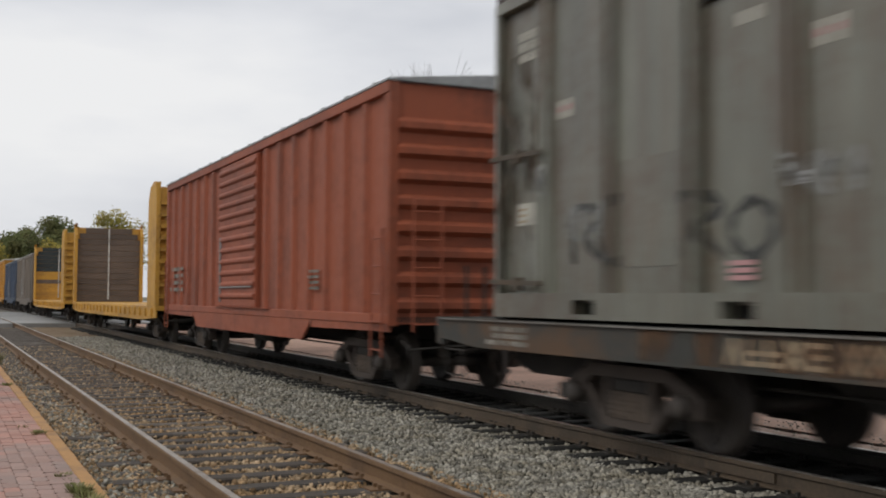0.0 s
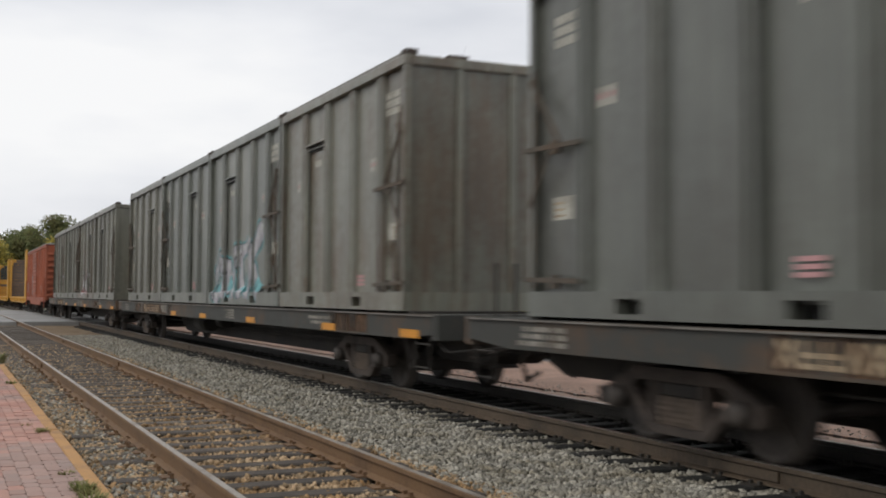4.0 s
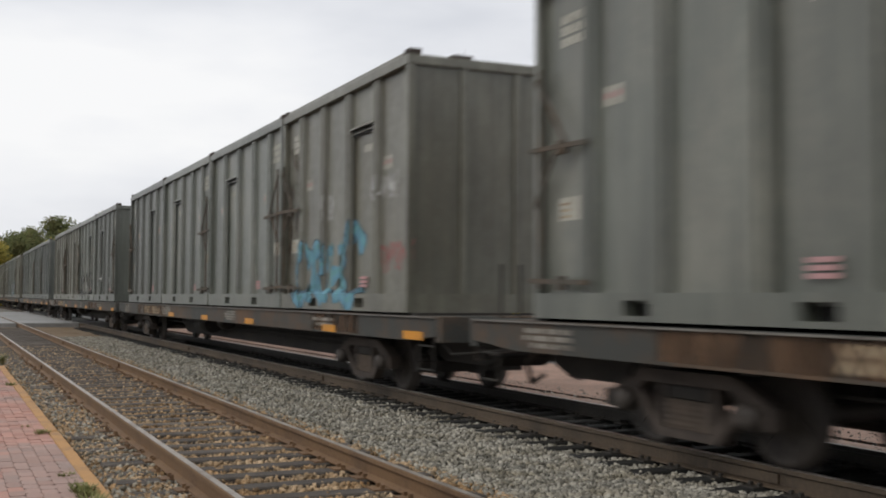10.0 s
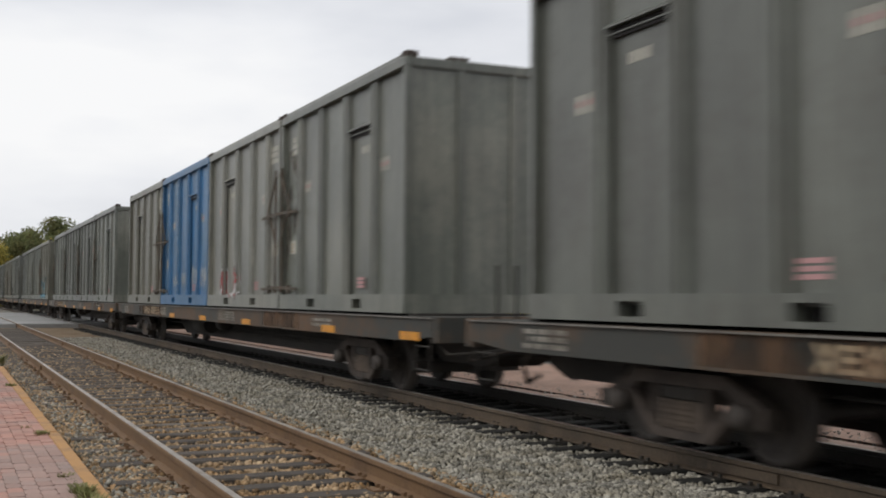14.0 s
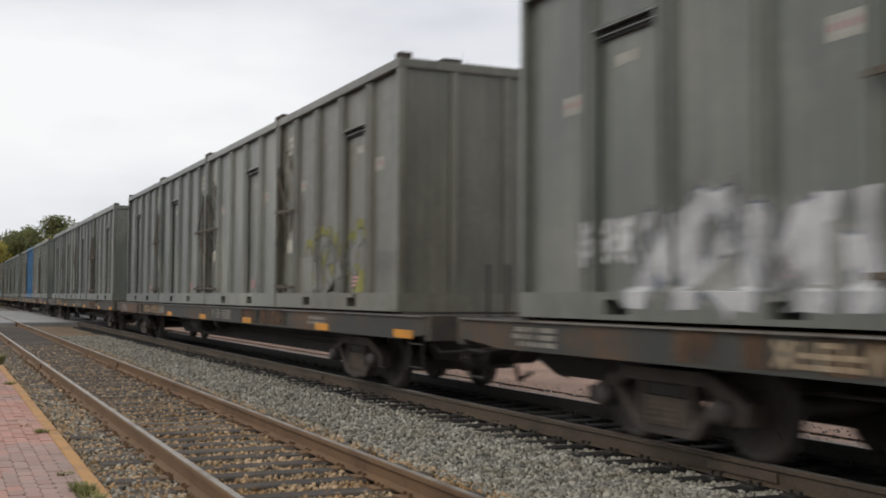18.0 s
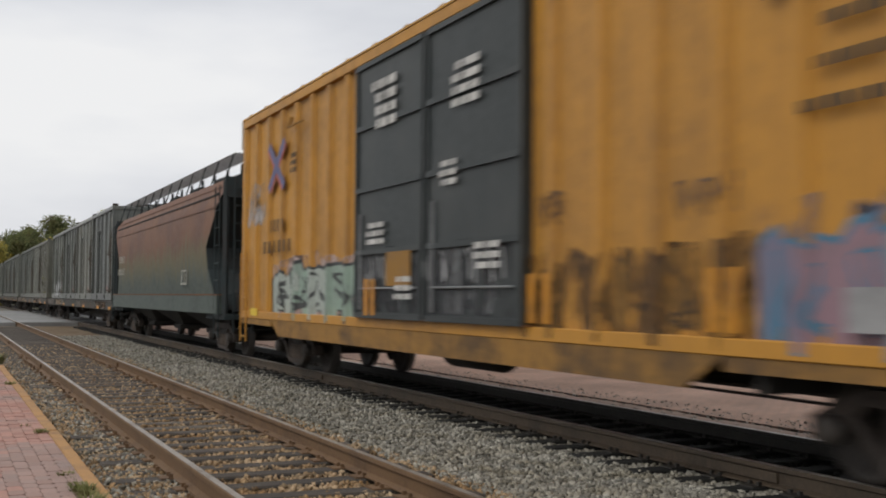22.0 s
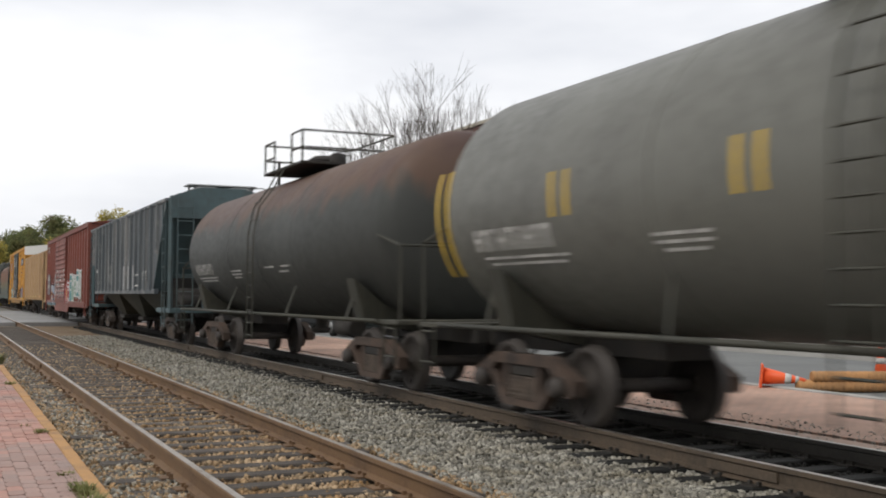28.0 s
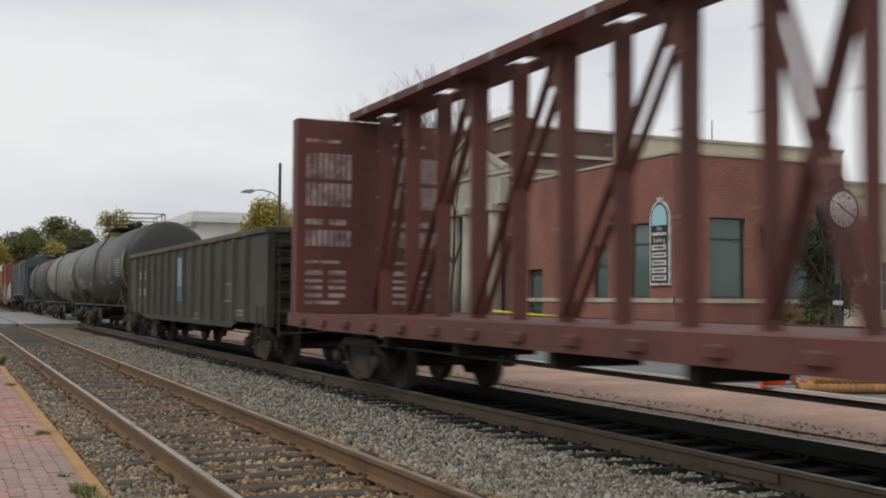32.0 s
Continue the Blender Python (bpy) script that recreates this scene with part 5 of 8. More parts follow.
SPRAY = {k: surface("spray_" + k, c, tuple(0.6 * v + 0.05 for v in c), big=2, small=12, amount=0.5, bump=0, rough=0.75) for k, c in dict(
    white=(0.52, 0.52, 0.51), grey=(0.30, 0.30, 0.30), dark=(0.05, 0.055, 0.055), teal=(0.13, 0.27, 0.27), blue=(0.07, 0.17, 0.26), pink=(0.42, 0.25, 0.26),
    red=(0.32, 0.05, 0.05), green=(0.26, 0.34, 0.28), lilac=(0.17, 0.16, 0.22), cream=(0.42, 0.38, 0.27), faint=(0.20, 0.205, 0.195), brown=(0.15, 0.08, 0.035), ochre=(0.27, 0.14, 0.03), slate=(0.10, 0.15, 0.17), aqua=(0.13, 0.29, 0.38), pale=(0.36, 0.40, 0.36), rose=(0.27, 0.17, 0.20), silver=(0.34, 0.36, 0.39), steel=(0.20, 0.23, 0.27)).items()}

RUST_BLEED = overspray("rust_bleed", (0.125, 0.088, 0.055), 0.42)
RUST_SILL = overspray("rust_on_sill", (0.115, 0.066, 0.036), 0.6)
OS = {k: overspray("sprayed_" + k, c, 0.92) for k, c in dict(white=(0.50, 0.50, 0.50), lavender=(0.40, 0.39, 0.42), ash=(0.235, 0.235, 0.215), soot=(0.06, 0.062, 0.06), aqua=(0.14, 0.33, 0.35), sky=(0.14, 0.31, 0.41), navy=(0.06, 0.10, 0.13), lemon=(0.25, 0.24, 0.07), blood=(0.30, 0.07, 0.07), ice=(0.33, 0.35, 0.41), dusk=(0.13, 0.15, 0.19)).items()}

# Waste containers, 20 ft, four on each flat car
CL, CW, CH = 6.1, 1.28, 3.54
PANEL = 1.185
# One side of a container with its hatch towards the far end and its latches at the near end; others are its mirror image
RIBS = [2.95, 1.73, 0.47, -0.80, -2.01, -2.95]
HATCH = (0.58, 1.62)


def mirrored(bm, m):
    if m < 0:
        bmesh.ops.scale(bm, vec=(1, -1, 1), verts=bm.verts)
        bmesh.ops.reverse_faces(bm, faces=bm.faces)
    return bm


C_side = mesh_of("side_panel", box(B(), -PANEL, -PANEL + 0.02, -3.0, 3.0, 0.25, 3.43), CONT[0])
C_wall = mesh_of("end_wall", box(B(), -PANEL + 0.021, PANEL - 0.021, 2.98, 3.0, 0.25, 3.43), CONT[0])
C_body = mesh_of("body", box(B(), -1.15, 1.15, -2.975, 2.975, 0.16, 0.25), CONT[0])
C_cover = mesh_of("cover", prism(B(), [(-PANEL + 0.022, 3.40), (-0.6, 3.52), (0.6, 3.52), (PANEL - 0.022, 3.40)], "y", -2.95, 2.95), CONT[0])
C_post = mesh_of("post", prism(B(), [(-PANEL, -0.125), (-1.252, -0.105), (-1.252, -0.05), (-1.205, -0.03), (-1.205, 0.03), (-1.252, 0.05), (-1.252, 0.105), (-PANEL, 0.125)], "z", 0.26, 3.40), CONT[0])
C_set = {}
for m in (1, -1):
    g = C_set[m] = {}
    g["bays"] = []
    for a, b in zip(RIBS[1:], RIBS):
        a, b = (a if a > -2.9 else -3.0), (b if b < 2.9 else 3.0)
        if a < HATCH[0] < b:
            bm = prism(B(), [(a, 0.25), (HATCH[0], 0.25), (HATCH[0], 2.74), (HATCH[1], 2.74), (HATCH[1], 0.25), (b, 0.25), (b, 3.43), (a, 3.43)], "x", -PANEL, -PANEL + 0.02)
        else:
            bm = box(B(), -PANEL, -PANEL + 0.02, a, b, 0.25, 3.43)
        g["bays"].append(mesh_of("side_panel", mirrored(bm, m), CONT[0]))
    g["hatch"] = mesh_of("hatch", mirrored(box(B(), -1.15, -1.13, HATCH[0] + 0.002, HATCH[1] - 0.002, 0.25, 2.74), m), CONT[0])
    # The slot's inner shade is a black strip laid on the panel.
    g["slot"] = mesh_of("hatch_slot", mirrored(box(B(), -PANEL - 0.003, -PANEL + 0.001, HATCH[0] - 0.02, HATCH[1] + 0.02, 2.70, 2.80), m), M["recess_shade"])
    g["lip"] = mesh_of("hatch_lip", mirrored(prism(B(), [(-PANEL - 0.004, 2.80), (-1.25, 2.80), (-1.25, 2.815), (-PANEL - 0.004, 2.86)], "y", HATCH[0] - 0.05, HATCH[1] + 0.05), m), CONT[0])
    g["sill"] = mesh_of("slot_bar", mirrored(box(B(), -PANEL - 0.02, -PANEL - 0.0035, HATCH[0], HATCH[1], 2.735, 2.75), m), CONT[0])
    g["bar"] = mesh_of("latch_bar", mirrored(box(beam(B(), (-1.30, -1.95, 0), (-1.30, -3.10, 0.03), 0.03, 0.05), -1.325, -1.26, -2.5, -2.4, -0.07, 0.07), m), M["latch"])
    bm = beam(B(), (-1.31, -2.35, 1.78), (-1.31, -2.95, 2.5), 0.025, 0.045)
    g["stay"] = mesh_of("latch_stay", mirrored(bm, m), M["latch"])
    g["strut"] = mesh_of("latch_strut", mirrored(beam(B(), (-1.312, -2.55, 1.70), (-1.312, -2.98, 1.15), 0.022, 0.035), m), M["latch"])
    g["rod"] = mesh_of("latch_rod", mirrored(tube(B(), (-1.30, -2.88, 0.3), (-1.30, -2.88, 2.6), 0.022, seg=6), m), M["latch"])
    g["stain"] = mesh_of("rust_stain", mirrored(plate(B(), -PANEL, -2.98, -2.14, 0.27, 2.9, t=0.002), m), CONT[0])
    bm = B()
    for a in (-2.62, -2.44, -2.26):
        for k in range(3):
            plate(bm, -PANEL, a, a + 0.13, 2.80 + 0.12 * k, 2.89 + 0.12 * k)
    for a in (1.93, 2.12, -1.80, -1.62):
        plate(bm, -PANEL, a, a + 0.11, 2.06, 2.25)
    for a in (1.02, 1.20):
        plate(bm, -1.15, a, a + 0.12, 2.42, 2.53)
    g["marks"] = mesh_of("stencils", mirrored(bm, m), M["white"])
    bm = B()
    for a in (1.95, 2.14, -1.78, -1.60):
        plate(bm, -PANEL - 0.0045, a, a + 0.07, 2.13, 2.19, t=0.002)
    g["reds"] = mesh_of("red_mark", mirrored(bm, m), M["pink"])
    bm = B()
    plate(bm, -PANEL, -2.66, -2.28, 1.0, 1.24)
    g["card"] = mesh_of("placard", mirrored(bm, m), M["white"])
    bm = B()
    for k in range(3):
        plate(bm, -PANEL - 0.0045, -2.62, -2.48, 1.03 + 0.065 * k, 1.055 + 0.065 * k, t=0.002)
    g["print"] = mesh_of("placard_print", mirrored(bm, m), M["worn_letter"])
C_patch = [mesh_of("repair_patch", box(B(), -PANEL - 0.006, -PANEL + 0.001, -0.46 + 0.02 * q, 0.46 - 0.02 * q, 0.0, h), CONT[0]) for q, h in ((0, 1.0), (1, 0.6), (2, 1.6))]
C_bead = mesh_of("tarp_rail", prism(B(), [(-1.25, 3.541), (-1.25, 3.585), (-1.20, 3.625), (-1.12, 3.625), (-1.10, 3.541)], "y", -3.03, 3.03), CONT[0])
bm = B()
for s in (-1, 1):
    box(bm, *sorted((s * 1.18, s * 1.28)), -3.05, 3.05, 3.40, 3.54)
    box(bm, -1.18, 1.18, *sorted((s * 2.95, s * 3.05)), 3.40, 3.54)
C_top = mesh_of("top_rail", soft(bm, 0.012), CONT[0])
bm = B()
PK = [(-1.35, -0.95), (0.95, 1.35)]
for s in (-1, 1):
    xs = sorted((s * 1.10, s * 1.283))
    for a, b in ((-3.05, -1.35), (-0.95, 0.95), (1.35, 3.05)):
        box(bm, *xs, a, b, 0.0, 0.26)
    for a, b in PK:
        box(bm, *xs, a, b, 0.0, 0.05)
        box(bm, *xs, a, b, 0.19, 0.26)
    box(bm, -1.10, 1.10, *sorted((s * 2.92, s * 3.05)), 0.0, 0.26)
C_bottom = mesh_of("bottom_rail", bm, CONT[0])
# Black blocks set inside the fork pockets, as their inner shade.
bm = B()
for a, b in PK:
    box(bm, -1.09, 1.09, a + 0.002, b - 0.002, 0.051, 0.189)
C_pocket = mesh_of("fork_pockets", bm, M["recess_shade"])
C_corner = mesh_of("corner_post", box(B(), -0.0525, 0.0525, -0.0425, 0.0425, 0.26, 3.40), CONT[0])
C_stud = mesh_of("end_stud", box(B(), -0.05, 0.05, -0.02, 0.02, 0.26, 3.4), CONT[0])
bm = B()
for t in (-1, 1):
    box(bm, -1.26, -1.08, *sorted((t * 2.86, t * 3.04)), 3.54, 3.62)
    box(bm, -0.6, -0.3, *sorted((t * 2.9, t * 3.03)), 3.54, 3.59)
C_lugs = mesh_of("tarp_lugs", bm, M["truck"])
bm = B()
for k in range(3):
    plate(bm, -PANEL, -1.25, -0.94, 0.36 + 0.06 * k, 0.40 + 0.06 * k)
C_pink = mesh_of("warning_label", bm, M["pink"])


def container(paint, label, car_y, m, rust=False, tarp=True):
    """A container whose side to the platform has its hatch at the far end (m = 1) or is the mirror image (m = -1)."""
    c = thing("waste_container", label, "container", "waste containers on the flat cars")
    g = C_set[m]
    part("body", C_body, paint, c)
    part("cover", C_cover, M["under"], c, "dark sheet cover")
    for y in RIBS[1:-1]:
        part("post", C_post, paint, c, at=(0, m * y, 0))
        part("post", C_post, paint, c, at=Matrix.Translation((0, m * y, 0)) @ pose(0, 0, 0, 0, 0, 180))
    for s in (-1, 1):
        for t in (-1, 1):
            part("corner_post", C_corner, paint, c, at=(s * 1.2225, t * 3.0025, 0))
            part("end_stud", C_stud, paint, c, at=(s * 0.42, t * 3.02, 0))
    pr = random.Random(int(car_y * 10) % 9973)
    for bay in pr.sample((0, 2, 3), 0 if paint is CONT_BLUE else pr.choice((0, 0, 1, 1, 2) if rust else (0, 0, 0, 1))):
        y = (RIBS[bay] + RIBS[bay + 1]) / 2
        part("repair_patch", pr.choice(C_patch), paint, c, "repainted panel patch", at=(0, m * y, pr.choice((0.28, 0.5, 1.25, 1.7))))
    part("top_rail", C_top, paint, c)
    part("bottom_rail", C_bottom, paint, c, "bottom rail with fork pockets")
    part("fork_pockets", C_pocket, M["recess_shade"], c)
    part("tarp_lugs", C_lugs, M["truck"], c)
    if tarp:
        part("tarp_rail", C_bead, paint, c)
    for bay in g["bays"]:
        part("side_panel", bay, paint, c)
    part("side_panel", C_side, paint, c, at=(0, 0, 0, 0, 0, 180))
    for q in (0, 180):
        part("end_wall", C_wall, paint, c, at=(0, 0, 0, 0, 0, q))
    part("hatch", g["hatch"], paint, c, "recessed hatch panel")
    part("hatch_slot", g["slot"], M["recess_shade"], c, "black strip for the shade in the slot over the hatch")
    part("hatch_lip", g["lip"], paint, c)
    part("slot_bar", g["sill"], paint, c)
    for z in (0.36, 1.74):
        part("latch_bar", g["bar"], M["latch"], c, at=(0, 0, z))
    part("latch_stay", g["stay"], M["latch"], c)
    part("latch_strut", g["strut"], M["latch"], c)
    part("latch_rod", g["rod"], M["latch"], c)
    if rust or pr.random() < 0.35:
        part("rust_stain", g["stain"], RUST_BLEED, c, "brown rust bled from the latches")
    tagged(part("stencils", g["marks"], M["label"], c, "pale stencil blocks"), kind="stuff")
    tagged(part("red_mark", g["reds"], M["pink"], c), kind="stuff")
    part("warning_label", C_pink, M["pink"], c)
    card = part("placard", g["card"], M["label"], c)
    part("placard_print", g["print"], M["worn_letter"], card)
    riding(c, car_y, 1.155)
    return c


# Flat cars
FLAT_P, FLAT_Y = 28.25, 11.35
bm = box(B(), -1.34, 1.34, -13.55, 13.55, 1.06, 1.12)
F_deck = mesh_of("deck", bm, M["flat"])
F_sill = mesh_of("side_sill", prism(B(), [(-13.6, 1.10), (13.6, 1.10), (13.6, 0.88), (12.6, 0.80), (-12.6, 0.80), (-13.6, 0.88)], "x", -0.04, 0.04), M["flat"])
bm = box(B(), -1.4, 1.4, 13.55, 13.72, 0.80, 1.13)
F_end = mesh_of("end_sill", soft(bm, 0.01), M["flat"])


F_ped = mesh_of("container_pedestal", box(B(), -1.2, 1.2, -0.12, 0.12, 1.121, 1.154), M["under"])
F_ref = mesh_of("reflector", plate(B(), -1.414, -0.33, 0.33, 0.815, 0.925), M["sign_yellow"])
# Thin flange along the sill top, given a paler colour than the sill.
F_flange = mesh_of("sill_flange", box(B(), -1.44, -1.408, -13.58, 13.58, 1.102, 1.118), M["flat"])
F_glyph = []
for g in range(4):
    bm = B()
    if g == 0:
        beam(bm, (-1.414, -0.07, 0.86), (-1.414, 0.0, 1.06), 0.004, 0.045)
        beam(bm, (-1.4145, 0.07, 0.86), (-1.4145, 0.0, 1.06), 0.004, 0.045)
    elif g == 1:
        beam(bm, (-1.414, -0.075, 0.86), (-1.414, 0.075, 1.06), 0.004, 0.045)
        beam(bm, (-1.4155, 0.075, 0.86), (-1.4155, -0.075, 1.06), 0.004, 0.045)
    else:
        for z in (0.86, 0.94, 1.02)[: g]:
            plate(bm, -1.412, -0.075, 0.075, z, z + 0.04)
        plate(bm, -1.4125, 0.035, 0.078, 0.86, 1.06)
    F_glyph.append(mesh_of("worn_letter", bm, M["flat"]))
bm = B()
for z in (0.87, 0.96, 1.05):
    plate(bm, -1.412, -0.38, 0.38, z, z + 0.016)
for y in (-0.38, -0.12, 0.13, 0.36):
    plate(bm, -1.4125, y, y + 0.02, 0.87, 1.066)
for y in (-0.30, -0.04, 0.20):
    for z in (0.90, 0.93, 0.99, 1.02):
        plate(bm, -1.412, y, y + 0.13, z, z + 0.014)
F_notice = mesh_of("notice_box", bm, M["flat"])
F_draft = mesh_of("draft_gear", soft(prism(B(), [(11.4, 0.86), (13.5, 0.86), (13.5, 0.60), (13.1, 0.46), (11.7, 0.46), (11.4, 0.56)], "x", -0.42, 0.42), 0.015), M["under"])
bm = soft(box(B(), -0.85, 0.85, 11.55, 11.68, 0.30, 0.46), 0.01)
beam(bm, (-0.7, 11.6, 0.45), (-0.45, 11.6, 0.8), 0.05, 0.06)
beam(bm, (0.7, 11.6, 0.45), (0.45, 11.6, 0.8), 0.05, 0.06)
F_rig = mesh_of("brake_rigging", bm, M["under"])
bm = tube(B(), (-1.35, 13.62, 0.86), (-1.30, 13.80, 0.62), 0.018, seg=6)
tube(bm, (-1.30, 13.80, 0.62), (-0.9, 13.86, 0.70), 0.018, seg=6)
tube(bm, (-0.9, 13.86, 0.70), (-0.15, 13.95, 0.80), 0.018, seg=6)
F_lever = mesh_of("cut_lever", bm, M["truck"])
bm = tube(B(), (-0.62, 13.4, 0.80), (-0.62, 13.75, 0.60), 0.03, seg=7)
tube(bm, (-0.62, 13.75, 0.60), (-0.45, 13.95, 0.34), 0.028, seg=7)
tube(bm, (-0.45, 13.95, 0.34), (-0.2, 14.08, 0.42), 0.028, seg=7)
F_hose = mesh_of("hose_bracket", bm, M["truck"])


def flat_car(k, r):
    y = FLAT_Y - FLAT_P * (k - 1) - 12.4
    car = thing("flat_car", r.choice(("long dark grey flat car with rust-stained side sills", "long dark grey flat car with orange reflectors")), "railway car", "flat cars carrying containers")
    half = 13.6
    part("deck", F_deck, M["flat"], car)
    for g in (0, 180):
        part("end_sill", F_end, M["flat"], car, at=(0, 0, 0, 0, 0, g))
    ped = [part("container_pedestal", F_ped, M["under"], car, at=(0, 12.4 - 6.2 * q, 0)) for q in range(5)]
    for s in (-1, 1):
        part("side_sill", F_sill, M["flat"], car, at=(s * 1.37, 0, 0))
    underframe(car, half, 0.30, 1.05, 1.32, 2.5, 5.2)
    for q in (3.75, -0.3, -4.45, -9.35, -12.85):
        part("reflector", F_ref, M["sign_yellow"], car, "orange-yellow reflector patch", at=(0, q + r.uniform(-0.25, 0.25) if abs(q) < 12 else q, 0))
    far_rust, near_rust = r.uniform(8.3, 10.5), r.uniform(3.5, 5.2)
    part("rust_stain", plate(B(), -1.41, near_rust, far_rust, 0.83, 1.098, t=0.002), RUST_SILL, car, "orange rust where the paint has gone")
    q = r.uniform(-12.0, -7.0)
    part("rust_stain", plate(B(), -1.41, q, q + r.uniform(1.5, 4.0), 0.83, 1.098, t=0.002), RUST_SILL, car, "orange rust where the paint has gone")
    for g in (0, 180):
        part("sill_flange", F_flange, M["sill_edge"], car, "pale sill edge", at=(0, 0, 0, 0, 0, g))
    q = r.uniform(5.4, 5.9)
    for n in range(11):
        a = q + 0.225 * n + (0.12 if n > 5 else 0.0)
        part("worn_letter", F_glyph[r.randrange(4)], M["worn_letter"], car, at=(0, a, 0))
    for q in (-2.0, 4.9):
        if r.random() < 0.7:
            part("notice_box", F_notice, M["worn_white"], car, "worn stencilled box", at=(0, q + r.uniform(-0.4, 0.4), 0))
    bm = B()
    text_rows(bm, -1.41, 4.6, 5.5, 1.02, 0.035, 4, r, 0.5, 0.2)
    text_rows(bm, -1.41, -3.2, -2.2, 1.02, 0.035, 4, r, 0.5, 0.2)
    text_rows(bm, -1.41, -9.6, -8.4, 0.98, 0.05, 2, r, 0.6, 0.25)
    text_rows(bm, -1.41, 11.4, 12.4, 1.0, 0.05, 3, r, 0.5, 0.3)
    tagged(part("stencils", bm, M["worn_white"], car, "worn white stencilled bars"), kind="stuff")
    bm = B()
    for s in (-1, 1):
        for t in (-1, 1):
            for z in (0.45, 0.75):
                beam(bm, (s * 1.38, t * 13.0, z), (s * 1.38, t * 13.45, z), 0.02, 0.02)
            tube(bm, (s * 1.38, t * 13.0, 0.45), (s * 1.38, t * 13.0, 0.85), 0.012, seg=5)
            tube(bm, (s * 1.38, t * 13.45, 0.45), (s * 1.38, t * 13.45, 0.85), 0.012, seg=5)
    part("steps", bm, M["under"], car)
    bm = tube(B(), (-1.1, 13.5, 1.12), (-1.1, 13.5, 1.75), 0.02, seg=6)
    tube(bm, (-0.85, 13.5, 1.12), (-0.85, 13.5, 1.75), 0.02, seg=6)
    part("hand_brake", bm, M["under"], car)
    couplers(car, 13.7, 0.42)
    for g in (0, 180):
        turn = pose(0, 0, 0, 0, 0, g)
        part("draft_gear", F_draft, M["under"], car, "dark draft gear pocket", at=turn)
        part("brake_rigging", F_rig, M["under"], car, at=turn)
        part("cut_lever", F_lever, M["truck"], car, at=turn)
        part("hose_bracket", F_hose, M["truck"], car, at=turn)
    for s in (-1, 1):
        bogie(car, s * 10.05)
    riding(car, y)
    return car, y


PAINTS = [(5, 2, 5, 2), (2, 0, 0, 5), (1, 0, 1, 4), (2, 2, 0, 1), (1, 0, 0, 2), (0, 1, 1, 0), (2, "b", 3, 0), (1, 0, 4, 0), (1, 0, 3, 2), (0, 1, 3, 4)]
NAMES = {0: "grey-green steel waste container with ribbed sides", 1: "dark grey steel waste container with ribbed sides", 2: "olive stained steel waste container with ribbed sides",
         3: "pale grey steel waste container with ribbed sides", 4: "slate grey steel waste container with ribbed sides", 5: "rust-stained olive steel waste container with ribbed sides", "b": "bright blue steel waste container with white sprayed tags"}
TAGS = {  # car, slot from the far end: y from the far edge, width, height range, letters, fill, outline, halo, stroke
    (1, 0): [(0.75, 0.4, 1.25, 1.6, 2, "faint", "white", None, 0.018), (1.4, 0.8, 0.75, 1.15, 4, "faint", "grey", None, 0.018), (4.6, 0.9, 0.95, 1.3, 4, "faint", "grey", None, 0.025)],
    (1, 2): [(1.4, 0.8, 0.95, 1.3, 3, "faint", "white", None, 0.014), (3.2, 1.1, 0.85, 1.2, 5, "faint", "grey", None, 0.014)],
    (4, 0): [(1.5, 1.6, 0.4, 0.85, 5, "dark", "faint", None, 0.014)],
    (4, 3): [(0.15, 1.5, 0.55, 1.15, 5, "faint", "white", None, 0.016), (2.2, 2.8, 0.4, 1.1, 9, "faint", "white", None, 0.014)],
    (5, 3): [(4.9, 1.2, 0.55, 1.0, 4, "red", "faint", None, 0.014), (4.4, 1.1, 1.6, 2.0, 5, "white", "faint", None, 0.014), (2.2, 0.5, 1.45, 1.9, 2, "white", "faint", None, 0.014)],
    (6, 1): [(0.8, 2.6, 0.35, 0.8, 7, "faint", "white", None, 0.012)],
    (7, 1): [(1.4, 0.9, 0.45, 0.78, 4, "white", "blue", None, 0.013), (2.6, 0.9, 0.45, 0.85, 5, "white", "blue", None, 0.013), (3.8, 1.0, 0.42, 0.98, 6, "white", "blue", None, 0.015), (4.95, 1.0, 0.42, 0.95, 6, "white", "blue", None, 0.015)],
    (8, 1): [(0.5, 0.9, 0.4, 0.75, 4, "white", "faint", None, 0.014)],
    (10, 0): [(1.25, 0.75, 0.5, 0.95, 5, "white", "faint", None, 0.025)],
    (10, 2): [(1.6, 1.0, 0.3, 0.95, 5, "faint", "white", None, 0.018)],
    (9, 3): [(5.0, 0.8, 0.45, 0.85, 4, "faint", "grey", None, 0.014)],
}
